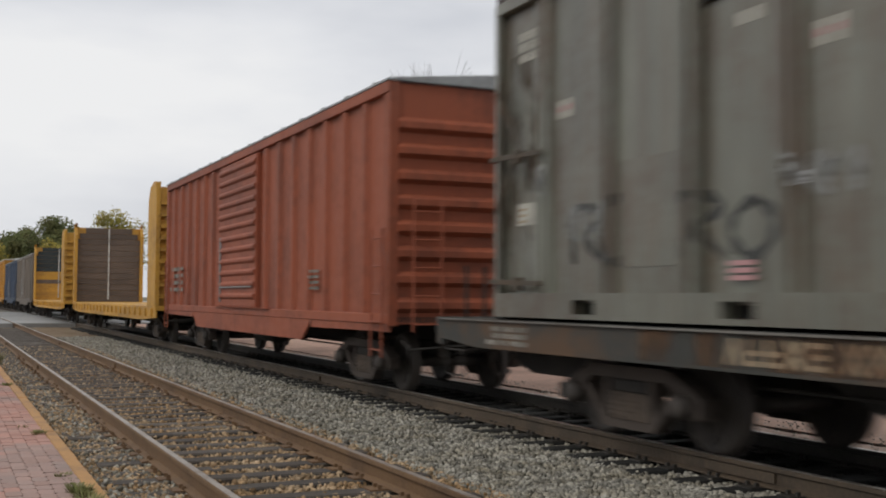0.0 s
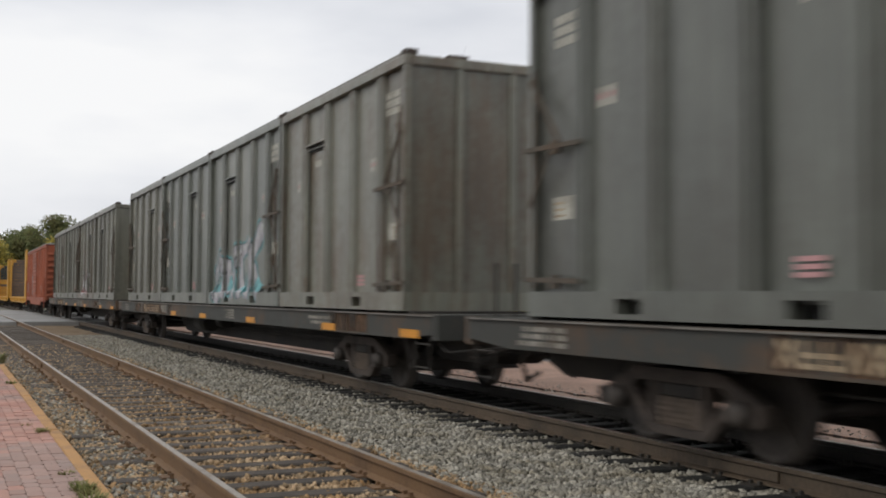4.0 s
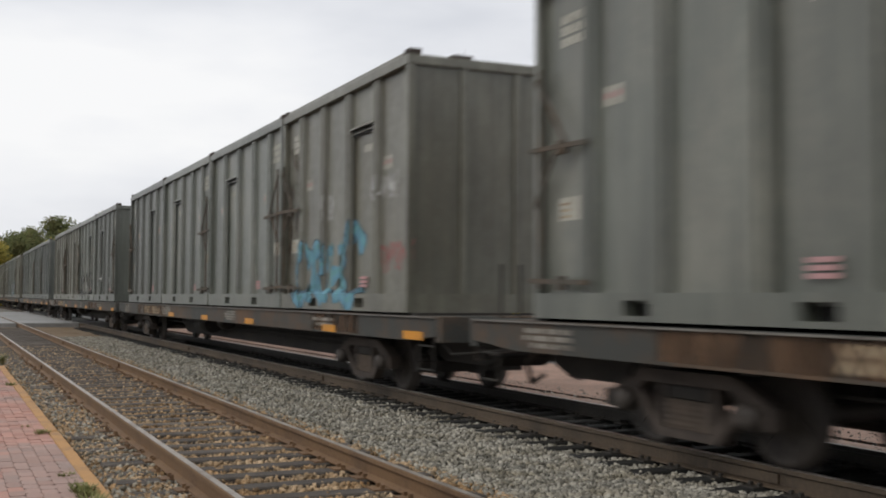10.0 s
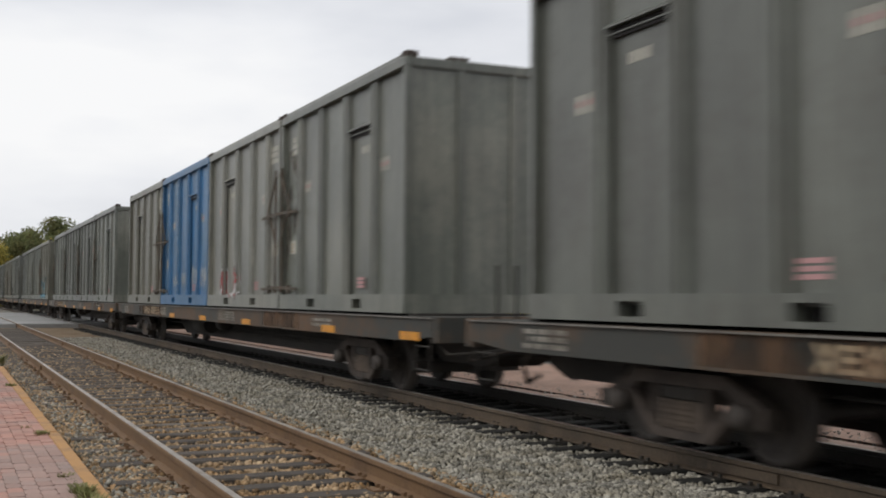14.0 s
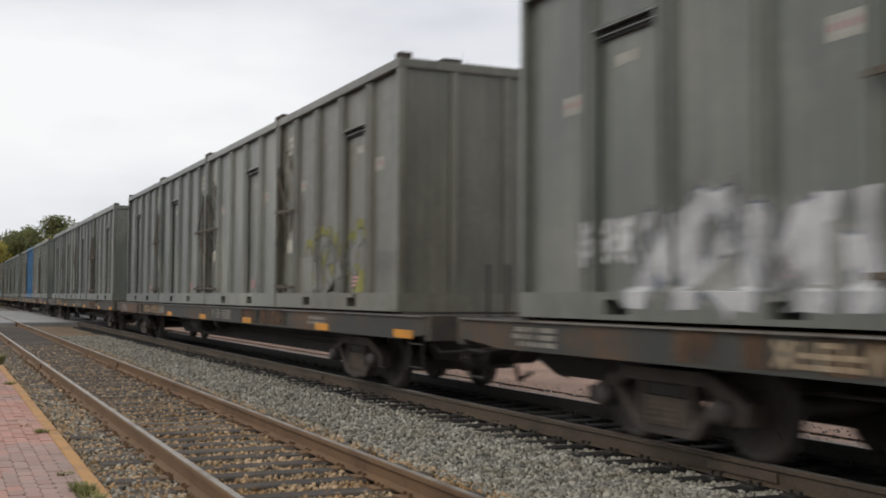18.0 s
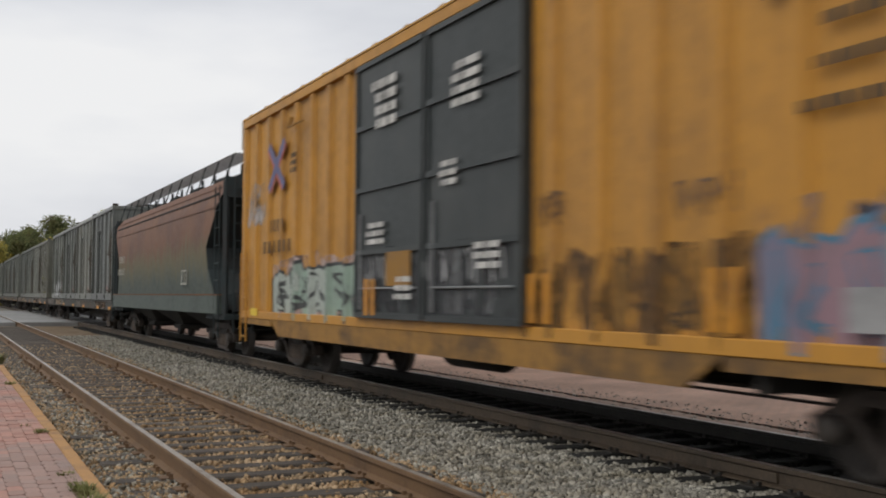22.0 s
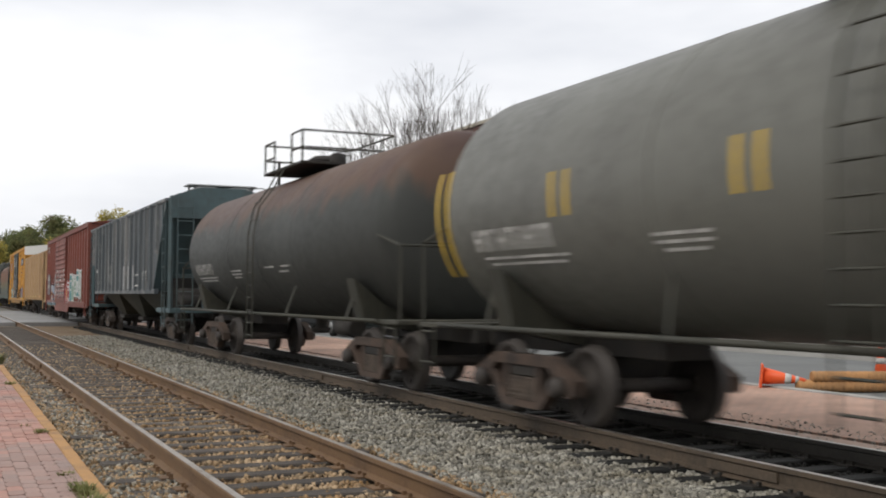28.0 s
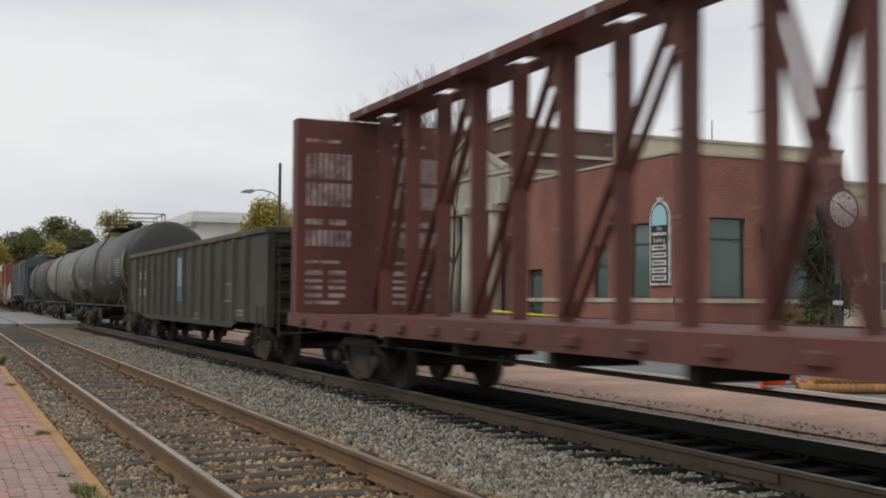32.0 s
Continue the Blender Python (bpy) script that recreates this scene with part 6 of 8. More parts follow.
PIECES = {  # car, slot: y from the far edge, width, foot, letters with heights, stroke, fill, outline, halo, highlight, halo only above
    (1, 0): [(1.5, 3.0, 0.5, (("b", 0.6), ("a", 0.66), ("c", 0.55), ("b", 0.58), ("g", 0.5)), 0.018, None, "soot", None, None, False)],
    (1, 2): [(1.45, 2.0, 0.12, (("g", 0.8), ("h", 0.95), ("b", 1.05)), 0.085, "white", "dusk", "blood", None, False), (3.4, 1.1, 0.35, (("h", 0.5), ("g", 0.55)), 0.03, "ash", "soot", None, None, False)],
    (2, 2): [(0.45, 4.0, 0.08, (("a", 0.95), ("h", 0.8), ("d", 1.15), ("e", 1.42)), 0.145, "lavender", "soot", "aqua", "white", False)],
    (4, 2): [(0.85, 4.1, 0.12, (("h", 0.7), ("b", 0.92), ("h", 0.98), ("a", 0.98), ("b", 0.85), ("a", 0.6)), 0.10, "ash", "soot", "soot", "ash", True)],
    (5, 3): [(0.7, 3.4, 0.06, (("a", 1.0), ("b", 0.98), ("c", 1.02), ("a", 1.25)), 0.11, "sky", "navy", None, "aqua", False)],
    (7, 2): [(0.95, 0.5, 0.22, (("h", 0.55),), 0.07, "blood", "ash", "white", None, False), (2.15, 0.6, 0.15, (("b", 0.62),), 0.07, "blood", "ash", "white", "ash", False)],
    (9, 3): [(1.5, 3.2, 0.27, (("h", 0.75), ("b", 0.85), ("h", 0.82), ("a", 0.9)), 0.075, "ash", "soot", "lemon", None, True)],
    (10, 0): [(2.15, 2.9, 0.06, (("h", 0.9), ("b", 0.95), ("h", 0.85), ("c", 0.95)), 0.105, "white", "dusk", "ash", None, False)],
}


FACING = ("BABA", "BBAA", "BABB", "ABBA", "BAAB", "BBBB", "ABAB", "AAAB", "AABB", "AAAA")


def corrugated(m):
    """The x of a container's ribbed side at each y."""
    def at(y):
        if any(abs(y - m * q) < 0.11 for q in RIBS[1:-1]):
            return -1.253
        return -1.151 if HATCH[0] < m * y < HATCH[1] else -PANEL - 0.001
    return at


rc = random.Random(77)
for k in range(1, 11):
    car, cy = flat_car(k, rc)
    for j in range(4):
        cyj = FLAT_Y - FLAT_P * (k - 1) - 6.2 * j - 3.05
        p = PAINTS[k - 1][j]
        m = 1 if FACING[k - 1][j] == "A" else -1
        c = container(CONT_BLUE if p == "b" else CONT[p], NAMES[p], cyj, m, p in (2, 5), k < 9)
        # sprayed on the side that faces the platform
        bends = [m * q + d for q in RIBS[1:-1] for d in (-0.111, -0.109, 0.109, 0.111)] + [m * q + d for q in HATCH for d in (-0.001, 0.001)]
        for n, (a, w, foot, shapes, fat, fill, line, halo, shine, above) in enumerate(PIECES.get((k, j), ())):
            throwup(c, (corrugated(m), bends, (0.262, -1.2835)), 3.05 - a, 3.05 - a - w, foot, shapes, fat, OS.get(fill), OS.get(line), OS.get(halo), OS.get(shine), above, 10 * k + j)
        for n, (a, w, z0, z1, cnt, fill, line, halo, fat) in enumerate(TAGS.get((k, j), ())):
            graffiti(c, corrugated(m), 3.05 - a - w, 3.05 - a, z0, z1, cnt, SPRAY[fill], SPRAY[line], 100 * k + 10 * j + n, fat, SPRAY[halo] if halo else None)


def ladder(bm, x, y, z0, z1, w=0.42, along="y", step=0.38):
    for s in (-1, 1):
        p = (x, y + s * w / 2) if along == "y" else (x + s * w / 2, y)
        tube(bm, (*p, z0), (*p, z1), 0.016, seg=5)
    z = z0 + 0.1
    while z < z1:
        a, b = ((x, y - w / 2, z), (x, y + w / 2, z)) if along == "y" else ((x - w / 2, y, z), (x + w / 2, y, z))
        tube(bm, a, b, 0.013, seg=5)
        z += step
    return bm


# Boxcars
def boxcar(ya, yb, zb, zt, paint, label, doors, ribs, inset, roof_paint=None, end_ribs=8, sill_low=None, white_end=False, door_paint=None, door_style="ribbed", group="boxcars", frame=None, track_paint=None, sill_paint=None, sill_span=None, trucks=None):
    """A boxcar between ya (far) and yb (near): flat side with posts, doors, corrugated ends, roof, sills, ladders."""
    half, w = (ya - yb) / 2, 1.52
    car = thing("boxcar", label, "railway car", group)
    for s in (-1, 1):
        part("side_wall", box(B(), *sorted((s * (w - 0.09), s * (w - 0.06))), -half + 0.03, half - 0.03, zb, zt - 0.08), paint, car)
    part("floor_plate", box(B(), -w + 0.091, w - 0.091, -half + 0.03, half - 0.03, zb + 0.02, zb + 0.10), M["under"], car)
    for s in (-1, 1):
        part("top_rail", soft(box(B(), *sorted((s * (w - 0.09), s * (w + 0.02))), -half, half, zt - 0.16, zt), 0.01), paint, car)
        part("bottom_rail", soft(box(B(), *sorted((s * (w - 0.09), s * (w + 0.012))), -half, half, zb, zb + 0.14), 0.01), paint, car)
    spans = sorted((d[0], d[1]) for d in doors)
    rib = mesh_of("side_post", prism(B(), [(-0.039, -0.10), (0.03, -0.055), (0.03, 0.055), (-0.039, 0.10)], "z", zb + 0.15, zt - 0.17), paint)
    n = ribs
    for i in range(n + 1):
        y = -half + 0.12 + (2 * half - 0.24) * i / n
        if any(a - 0.1 < y < b + 0.1 for a, b in spans):
            continue
        for s in (-1, 1):
            part("side_post", rib, paint, car, at=(s * (w - 0.02 + 0.0), y, 0, 0, 0, 0 if s > 0 else 180))
    for a, b, style in doors:
        for s in (-1, 1):
            x0, x1 = sorted((s * (w - 0.06), s * (w + 0.045)))
            d = part("door", soft(box(B(), x0, x1, a + 0.02, b - 0.02, zb + 0.16, zt - 0.2), 0.012), door_paint or paint, car, "sliding door")
            bm = B()
            xf = s * (w + 0.045)
            if style == "ribbed":
                z = zb + 0.3
                while z < zt - 0.4:
                    prism(bm, [(xf - s * 0.004, z), (xf + s * 0.04, z + 0.05), (xf + s * 0.04, z + 0.09), (xf - s * 0.004, z + 0.14)], "y", a + 0.06, b - 0.06)
                    z += 0.235
                part("door_ribs", bm, door_paint or paint, d)
            else:
                h4 = (zt - 0.2 - zb - 0.16) / 4
                for q in range(5):
                    z = zb + 0.17 + q * h4 * 0.985
                    box(bm, *sorted((xf - s * 0.003, xf + s * 0.04)), a + 0.03, b - 0.03, z - 0.03, z + 0.04)
                for y in (a + 0.05, b - 0.05):
                    box(bm, *sorted((xf - s * 0.003, xf + s * 0.035)), y - 0.03, y + 0.03, zb + 0.18, zt - 0.22)
                part("door_frame", bm, door_paint or paint, d)
            bm = B()
            tube(bm, (s * (w + 0.075), b - 0.25 if s < 0 else a + 0.25, zb + 0.25), (s * (w + 0.075), b - 0.25 if s < 0 else a + 0.25, zb + 1.6), 0.02, seg=6)
            tube(bm, (s * (w + 0.08), a + 0.2, zb + 0.55), (s * (w + 0.08), b - 0.2, zb + 0.55), 0.014, seg=6)
            part("door_lever", bm, M["galv"], d)
        for s in (-1, 1):
            part("door_track", box(B(), *sorted((s * (w - 0.02), s * (w + 0.06))), a - 0.9 if len(doors) < 2 else a - 0.02, b + 0.3 if len(doors) < 2 else b + 0.02, zb + 0.141, zb + 0.158), track_paint or paint, car)
    # corrugated ends
    for s in (-1, 1):
        bm = box(B(), -w + 0.06, w - 0.06, *sorted((s * (half - 0.07), s * (half - 0.03))), zb, zt - 0.02)
        part("end_wall", bm, paint, car)
        h = (zt - zb - 0.5) / end_ribs
        bar = mesh_of("end_rib", prism(B(), [(s * (half - 0.035), 0.0), (s * (half + 0.06), h * 0.18), (s * (half + 0.06), h * 0.42), (s * (half - 0.035), h * 0.62)], "x", -w + 0.12, w - 0.12), paint)
        for q in range(end_ribs):
            part("end_rib", bar, paint, car, at=(0, 0, zb + 0.15 + q * h))
        for t in (-1, 1):
            part("corner_post", box(B(), *sorted((t * (w - 0.13), t * (w + 0.005))), *sorted((s * (half - 0.08), s * (half + 0.02))), zb - 0.02, zt - 0.01), paint, car)
        part("end_ladder", ladder(B(), -1.0, s * (half + 0.13), zb - 0.1, zt - 1.6, along="x"), paint, car)
        part("side_ladder", ladder(B(), -w - 0.05, s * (half - 0.32), zb - 0.45, zb + 1.3), paint, car)
    # peaked roof with seams
    over = w + 0.03
    bm = prism(B(), [(-over, zt), (-over, zt + 0.03), (0, zt + 0.19), (over, zt + 0.03), (over, zt)], "y", -half - 0.03, half + 0.03)
    part("roof", bm, roof_paint or M["galv"], car)
    k = int(half * 2 / 1.1)
    bm = B()
    for i in range(k):
        y = -half + (i + 0.5) * 2 * half / k
        beam(bm, (-over, y, zt + 0.035), (0, y, zt + 0.195), 0.06, 0.04)
        beam(bm, (over, y, zt + 0.035), (0, y, zt + 0.195), 0.06, 0.04)
    part("roof_seams", bm, roof_paint or M["galv"], car)
    low = sill_low if sill_low is not None else zb - 0.3
    p, q = sill_span or (-half + inset + 1.2, half - inset - 1.2)
    for s in (-1, 1):
        bm = prism(B(), [(p, zb + 0.003), (q, zb + 0.003), (q - 0.5, low), (p + 0.5, low)], "x", *sorted((s * (w - 0.04), s * w)))
        prism(bm, [(-half, zb - 0.002), (p, zb - 0.002), (p, zb - 0.12), (-half, zb - 0.10)], "x", *sorted((s * (w - 0.04), s * (w - 0.005))))
        prism(bm, [(half, zb - 0.002), (q, zb - 0.002), (q, zb - 0.12), (half, zb - 0.10)], "x", *sorted((s * (w - 0.04), s * (w - 0.005))))
        part("side_sill", bm, sill_paint or paint, car)
    underframe(car, half, 0.55, zb + 0.01, w - 0.1, 0.5)
    couplers(car, half, 0.62)
    far, near = trucks or (inset, inset)
    bogie(car, half - far)
    bogie(car, near - half)
    riding(car, (ya + yb) / 2)
    return car, half, w

rt = random.Random(5)
# Red boxcar ahead of the containers
ya, yb = 30.05, 14.0
red, half, w = boxcar(ya, yb, 1.0, 4.30, M["box_red"], "faded red boxcar with a ribbed sliding door", [(-1.3, 1.75, "ribbed")], 18, 2.2, end_ribs=8, sill_low=0.66, group="red boxcars")
bm = B()
text_rows(bm, -w - 0.0, half - 2.2, half - 0.5, 2.0, 0.09, 4, rt, 0.9, 0.3)
text_rows(bm, -w - 0.0, -half + 3.0, -half + 3.6, 1.75, 0.05, 4, rt, 0.8, 0.2)
tagged(part("stencils", bm, M["worn_white"], red, "worn white stencilled bars"), kind="stuff")
bm = lathe(B(), [(0.03, 0.1), (0.3, 0.1), (0.32, 0.13), (0.3, 0.16), (0.26, 0.13), (0.03, 0.13)], (0.55, -half - 0.14, 1.95), "y", 18)
part("brake_wheel", bm, M["galv"], red, "pale hand-brake wheel on the end")


# Bulkhead flats with wrapped lumber, ahead
def bulkhead_flat(ya, yb, label, dark_top):
    half = (ya - yb) / 2
    car = thing("bulkhead_flat_car", label, "railway car", "yellow bulkhead flat cars")
    part("deck", soft(box(B(), -1.5, 1.5, -half, half, 0.95, 1.08), 0.01), M["bulk_yellow"], car)
    bm = B()
    for s in (-1, 1):
        prism(bm, [(-half, 0.949), (half, 0.949), (half, 0.75), (half - 2.5, 0.66), (-half + 2.5, 0.66), (-half, 0.75)], "x", *sorted((s * 1.44, s * 1.49)))
    part("side_sill", bm, M["bulk_yellow"], car)
    pocket = mesh_of("stake_pocket", soft(box(B(), -0.05, 0.03, -0.07, 0.07, 0.78, 1.02), 0.01), M["bulk_yellow"])
    for k in range(int(half * 2 / 1.0)):
        part("stake_pocket", pocket, M["bulk_yellow"], car, at=(-1.5, -half + 0.5 + k, 0))
    for s in (-1, 1):
        b = part("bulkhead", soft(box(B(), -1.45, 1.45, *sorted((s * (half - 0.14), s * (half - 0.08))), 1.08, 4.45), 0.01), M["bulk_yellow"], car, "tall yellow end bulkhead")
        deep = 1.3 if s < 0 else 0.42
        for x in (-1.45, -0.5, 0.5, 1.45):
            part("bulkhead_post", prism(B(), [(s * (half - 0.10), 1.081), (s * half, 1.081), (s * half, 4.58), (s * (half - 0.4), 4.62), (s * (half - deep + 0.3), 4.5), (s * (half - deep), 4.1), (s * (half - deep), 1.081)] if abs(x) > 1 else [(s * (half - 0.07), 1.081), (s * half, 1.081), (s * half, 4.2), (s * (half - 0.07), 4.2)], "x", x - 0.06, x + 0.06), M["bulk_yellow"], b)
        for k in range(9):
            part("bulkhead_rung", box(B(), -1.38, 1.38, *sorted((s * (half - 0.078), s * (half + 0.02))), 1.3 + 0.33 * k, 1.4 + 0.33 * k), M["bulk_yellow"], b)
    underframe(car, half, 0.5, 0.95, 1.4)
    couplers(car, half, 0.6)
    for s in (-1, 1):
        bogie(car, s * (half - 2.3))
    riding(car, (ya + yb) / 2)
    # planking on the inner faces, round-shouldered at the top
    for s in (-1, 1):
        yy = s * (half - 0.142)
        h = 3.36 / 13
        for i in range(13):
            z = 1.09 + i * h
            top = 1.385 if i < 11 else (1.28, 1.02)[i - 11]
            mt = M["lumber"] if not dark_top else (M["door_black"] if 7 <= i else (M["lumber"] if i in (4,) else M["bulk_yellow"]))
            part("plank", box(B(), -top, top, *sorted((yy, yy - s * 0.06)), z + 0.006, z + h - 0.006), mt, car)
        part("chain", box(B(), -0.03, 0.03, *sorted((yy - s * 0.061, yy - s * 0.09)), 1.2, 4.4), M["white"], car, "pale hanging strap")
    return car


bulkhead_flat(52.9, 31.8, "empty yellow bulkhead flat car with plank-lined bulkheads", False)
bulkhead_flat(76.4, 57.2, "yellow bulkhead flat car with a partly covered load", True)
P1 = surface("leader_grey_paint", (0.16, 0.13, 0.105), (0.11, 0.095, 0.08), big=0.4, small=6, streak=0.4)
P2 = surface("leader_blue_paint", (0.05, 0.07, 0.11), (0.06, 0.065, 0.08), big=0.4, small=6, streak=0.4)
boxcar(93.5, 77.8, 1.0, 4.1, P1, "weathered brown-grey boxcar ahead in the train", [(-1.5, 1.5, "ribbed")], 18, 2.2, group="boxcars ahead")
boxcar(111.0, 95.2, 1.0, 4.15, P2, "dark blue boxcar ahead in the train", [(-1.5, 1.5, "ribbed")], 18, 2.2, group="boxcars ahead")
boxcar(130.5, 112.8, 1.0, 4.7, M["yellow"], "yellow boxcar with a white roof end", [(-2.4, 2.4, "plug")], 18, 2.8, roof_paint=M["white_wall"], group="boxcars ahead")
boxcar(150.0, 132.2, 1.0, 4.2, M["box_red"], "red-brown boxcar far ahead", [(-1.5, 1.5, "ribbed")], 18, 2.2, group="boxcars ahead")


# Covered hoppers
def hopper(ya, yb, zb, ze, paint, label, ribs, bays, slope, bay_low, end_paint=None, bay_paint=None, roof_top=0.42, walk_z=None, belt=None, round_side=False, cross_z=None, slope_paint=None, square=None, bay_span=None):
    """A covered hopper: ribbed or rounded sides that lean in at the ends, roof with hatches and walkway, bays below, open end frames."""
    half, w = (ya - yb) / 2, 1.54
    car = thing("covered_hopper", label, "railway car", "covered hoppers")
    end_paint, bay_paint = end_paint or paint, bay_paint or paint

    def inset(z):
        f = (z - zb) / (ze - zb)
        if round_side:
            return float(np.interp(f, [0, 0.12, 0.32, 0.5, 0.82, 0.96], [0.75, 0.85, 1.35, 1.5, 0.55, 0.1]))
        if square:
            return float(np.interp(f, [0, 0.45, 0.62, 0.97], [half - square + 1.0, half - square, half - square, 0.2]))
        return slope * (1 - min(max(f, 0), 1)) + 0.15

    if round_side:
        outline = [(-1.44, zb), (-1.49, zb + 0.35), (-1.53, zb + 0.9), (-1.55, zb + 1.4), (-1.52, ze - 0.5), (-1.42, ze - 0.12), (-1.2, ze + 0.14), (-0.5, ze + roof_top), (0.5, ze + roof_top), (1.2, ze + 0.14), (1.42, ze - 0.12), (1.52, ze - 0.5), (1.55, zb + 1.4), (1.53, zb + 0.9), (1.49, zb + 0.35), (1.44, zb)]
    else:
        outline = [(-w, zb), (-w, ze), (-1.25, ze + 0.16), (-0.6, ze + roof_top), (0.6, ze + roof_top), (1.25, ze + 0.16), (w, ze), (w, zb)]
        if square:
            mid = [zb + f * (ze - zb) for f in (0.45, 0.62)]
            outline[1:1] = [(-w, z) for z in mid]
            outline[-1:-1] = [(w, z) for z in reversed(mid)]
    bm = B()
    lo = [bm.verts.new((x, -half + inset(z), z)) for x, z in outline]
    hi = [bm.verts.new((x, half - inset(z), z)) for x, z in outline]
    n = len(outline)
    for k in range(n):
        bm.faces.new((lo[k], lo[(k + 1) % n], hi[(k + 1) % n], hi[k])).smooth = round_side
    bmesh.ops.recalc_face_normals(bm, faces=bm.faces)
    part("body", bm, paint, car)
    for s in (-1, 1):
        bm = B()
        vs = [bm.verts.new((x, s * (half - inset(z)), z)) for x, z in outline]
        for i in range(n // 2 - 1):
            bm.faces.new((vs[i], vs[i + 1], vs[n - 2 - i], vs[n - 1 - i]))
        bmesh.ops.recalc_face_normals(bm, faces=bm.faces)
        part("slope_sheet", bm, slope_paint or end_paint, car, "sloping end sheet")
    if ribs:
        for i in range(ribs + 1):
            y = -half + 0.35 + (2 * half - 0.7) * i / ribs
            gap = half - abs(y)
            z0 = zb + 0.01 if gap > slope + 0.2 else zb + (ze - zb) * (1 - (gap - 0.15) / slope) + 0.05
            if square:
                y, z0 = -square + 0.1 + (2 * square - 0.2) * i / ribs, zb - 0.035
            if z0 > ze - 0.3:
                continue
            for s in (-1, 1):
                part("side_post", prism(B(), [(-0.004, -0.085), (0.085, -0.05), (0.085, 0.05), (-0.004, 0.085)], "z", z0, ze - 0.02), paint, car, at=(s * w, y, 0, 0, 0, 0 if s > 0 else 180))
    for s in (-1, 1):
        if not round_side:
            part("top_rail", soft(box(B(), *sorted((s * (w - 0.08), s * (w + 0.045))), -half + 0.1, half - 0.1, ze - 0.07, ze + 0.03), 0.012), paint, car)
        if belt:
            part("side_sill", soft(box(B(), *sorted((s * (w - 0.16), s * (w + 0.03))), -half + 0.25, half - 0.25, belt[0], belt[1]), 0.012), paint, car)
            part("sill_lip", box(B(), *sorted((s * (w - 0.16), s * (w + 0.034))), -half + 0.25, half - 0.25, belt[1] + 0.001, belt[1] + 0.03), M["rust_edge"], car)
        elif square:
            part("bottom_rail", soft(box(B(), *sorted((s * (w - 0.1), s * (w + 0.025))), -square, square, zb - 0.04, zb + 0.03), 0.008), paint, car)
            for t in (-1, 1):
                part("side_sheet", box(B(), *sorted((s * (w - 0.02), s * (w - 0.004))), *sorted((t * square, t * (square - 1.1))), zb, zb + 0.45 * (ze - zb)), paint, car)
        else:
            part("bottom_rail", soft(box(B(), *sorted((s * (w - 0.1), s * (w + 0.03))), -half + slope - 0.2, half - slope + 0.2, zb - 0.09, zb + 0.05), 0.012), paint, car)
    # end frames: platform, corner posts, braces, ladders
    pz = (belt[0] if belt else 1.0)
    for s in (-1, 1):
        part("end_platform", soft(box(B(), -1.45, 1.45, *sorted((s * (half - slope - 0.1), s * half)), pz - 0.12, pz), 0.01), end_paint, car)
        bm = B()
        for t in (-1, 1):
            beam(bm, (t * 1.42, s * (half - 0.1), pz), (t * 1.42, s * (half - 0.1), ze), 0.1, 0.1)
            beam(bm, (t * 0.5, s * (half - 0.15), pz), (t * 0.5, s * (half - 0.15), ze), 0.07, 0.07)
            beam(bm, (t * 0.35, s * (half - slope * 0.9), pz), (t * 0.35, s * (half - 0.2), ze - 0.3), 0.06, 0.12)
        box(bm, -1.45, 1.45, *sorted((s * (half - 0.16), s * (half - 0.04))), ze - 0.35 if not ribs else ze - 0.5, ze + 0.1)
        part("end_frame", bm, end_paint, car)
        bm = ladder(B(), -1.05, s * (half + 0.02), pz - 0.4, ze + 0.1, along="x")
        ladder(bm, -w - 0.02, s * (half - 0.32), pz - 0.5, ze - 0.1)
        tube(bm, (-1.3, s * half, pz + 0.9), (1.3, s * half, pz + 0.9), 0.016, seg=5)
        part("ladder", bm, end_paint, car)
        bm = tube(B(), (-0.1, s * (half - slope * 0.55), pz + 0.35), (-1.0, s * (half - slope * 0.55), pz + 0.35), 0.2, seg=14)
        part("brake_cylinder", bm, M["under"], car)
        part("shear_plate", box(B(), -1.15, 1.15, *sorted((s * (half - slope * 0.95), s * (half - slope * 0.95 + 0.04))), pz, pz + 1.1), M["under"], car, "dark end plate under the slope sheet")
        part("brake_reservoir", tube(B(), (-1.05, s * (half - 0.45), pz + 0.2), (-0.35, s * (half - 0.45), pz + 0.2), 0.17, seg=14), M["under"], car)
    # discharge bays
    y0, span = -half + slope + 0.15, 2 * (half - slope - 0.15)
    if bay_span:
        y0, span = -bay_span, 2 * bay_span
        part("bay_ridge", box(B(), -0.7, 0.7, -bay_span + 0.3, bay_span - 0.3, 0.62, zb - 0.03), bay_paint, car, "dark ridge between the discharge bays")
    for k in range(bays):
        a, b = y0 + span * k / bays, y0 + span * (k + 1) / bays
        m = (a + b) / 2
        bm = B()
        top = [(-1.3, a + 0.02), (1.3, a + 0.02), (1.3, b - 0.02), (-1.3, b - 0.02)]
        bot = [(-0.75, m - 0.42), (0.75, m - 0.42), (0.75, m + 0.42), (-0.75, m + 0.42)]
        tv, bv = [bm.verts.new((*p, zb - 0.02)) for p in top], [bm.verts.new((*p, bay_low + 0.12)) for p in bot]
        for i in range(4):
            bm.faces.new((tv[i], tv[(i + 1) % 4], bv[(i + 1) % 4], bv[i]))
        bm.faces.new(tv)
        bm.faces.new(bv)
        bmesh.ops.recalc_face_normals(bm, faces=bm.faces)
        bay = part("discharge_bay", bm, bay_paint, car, "sloping discharge bay")
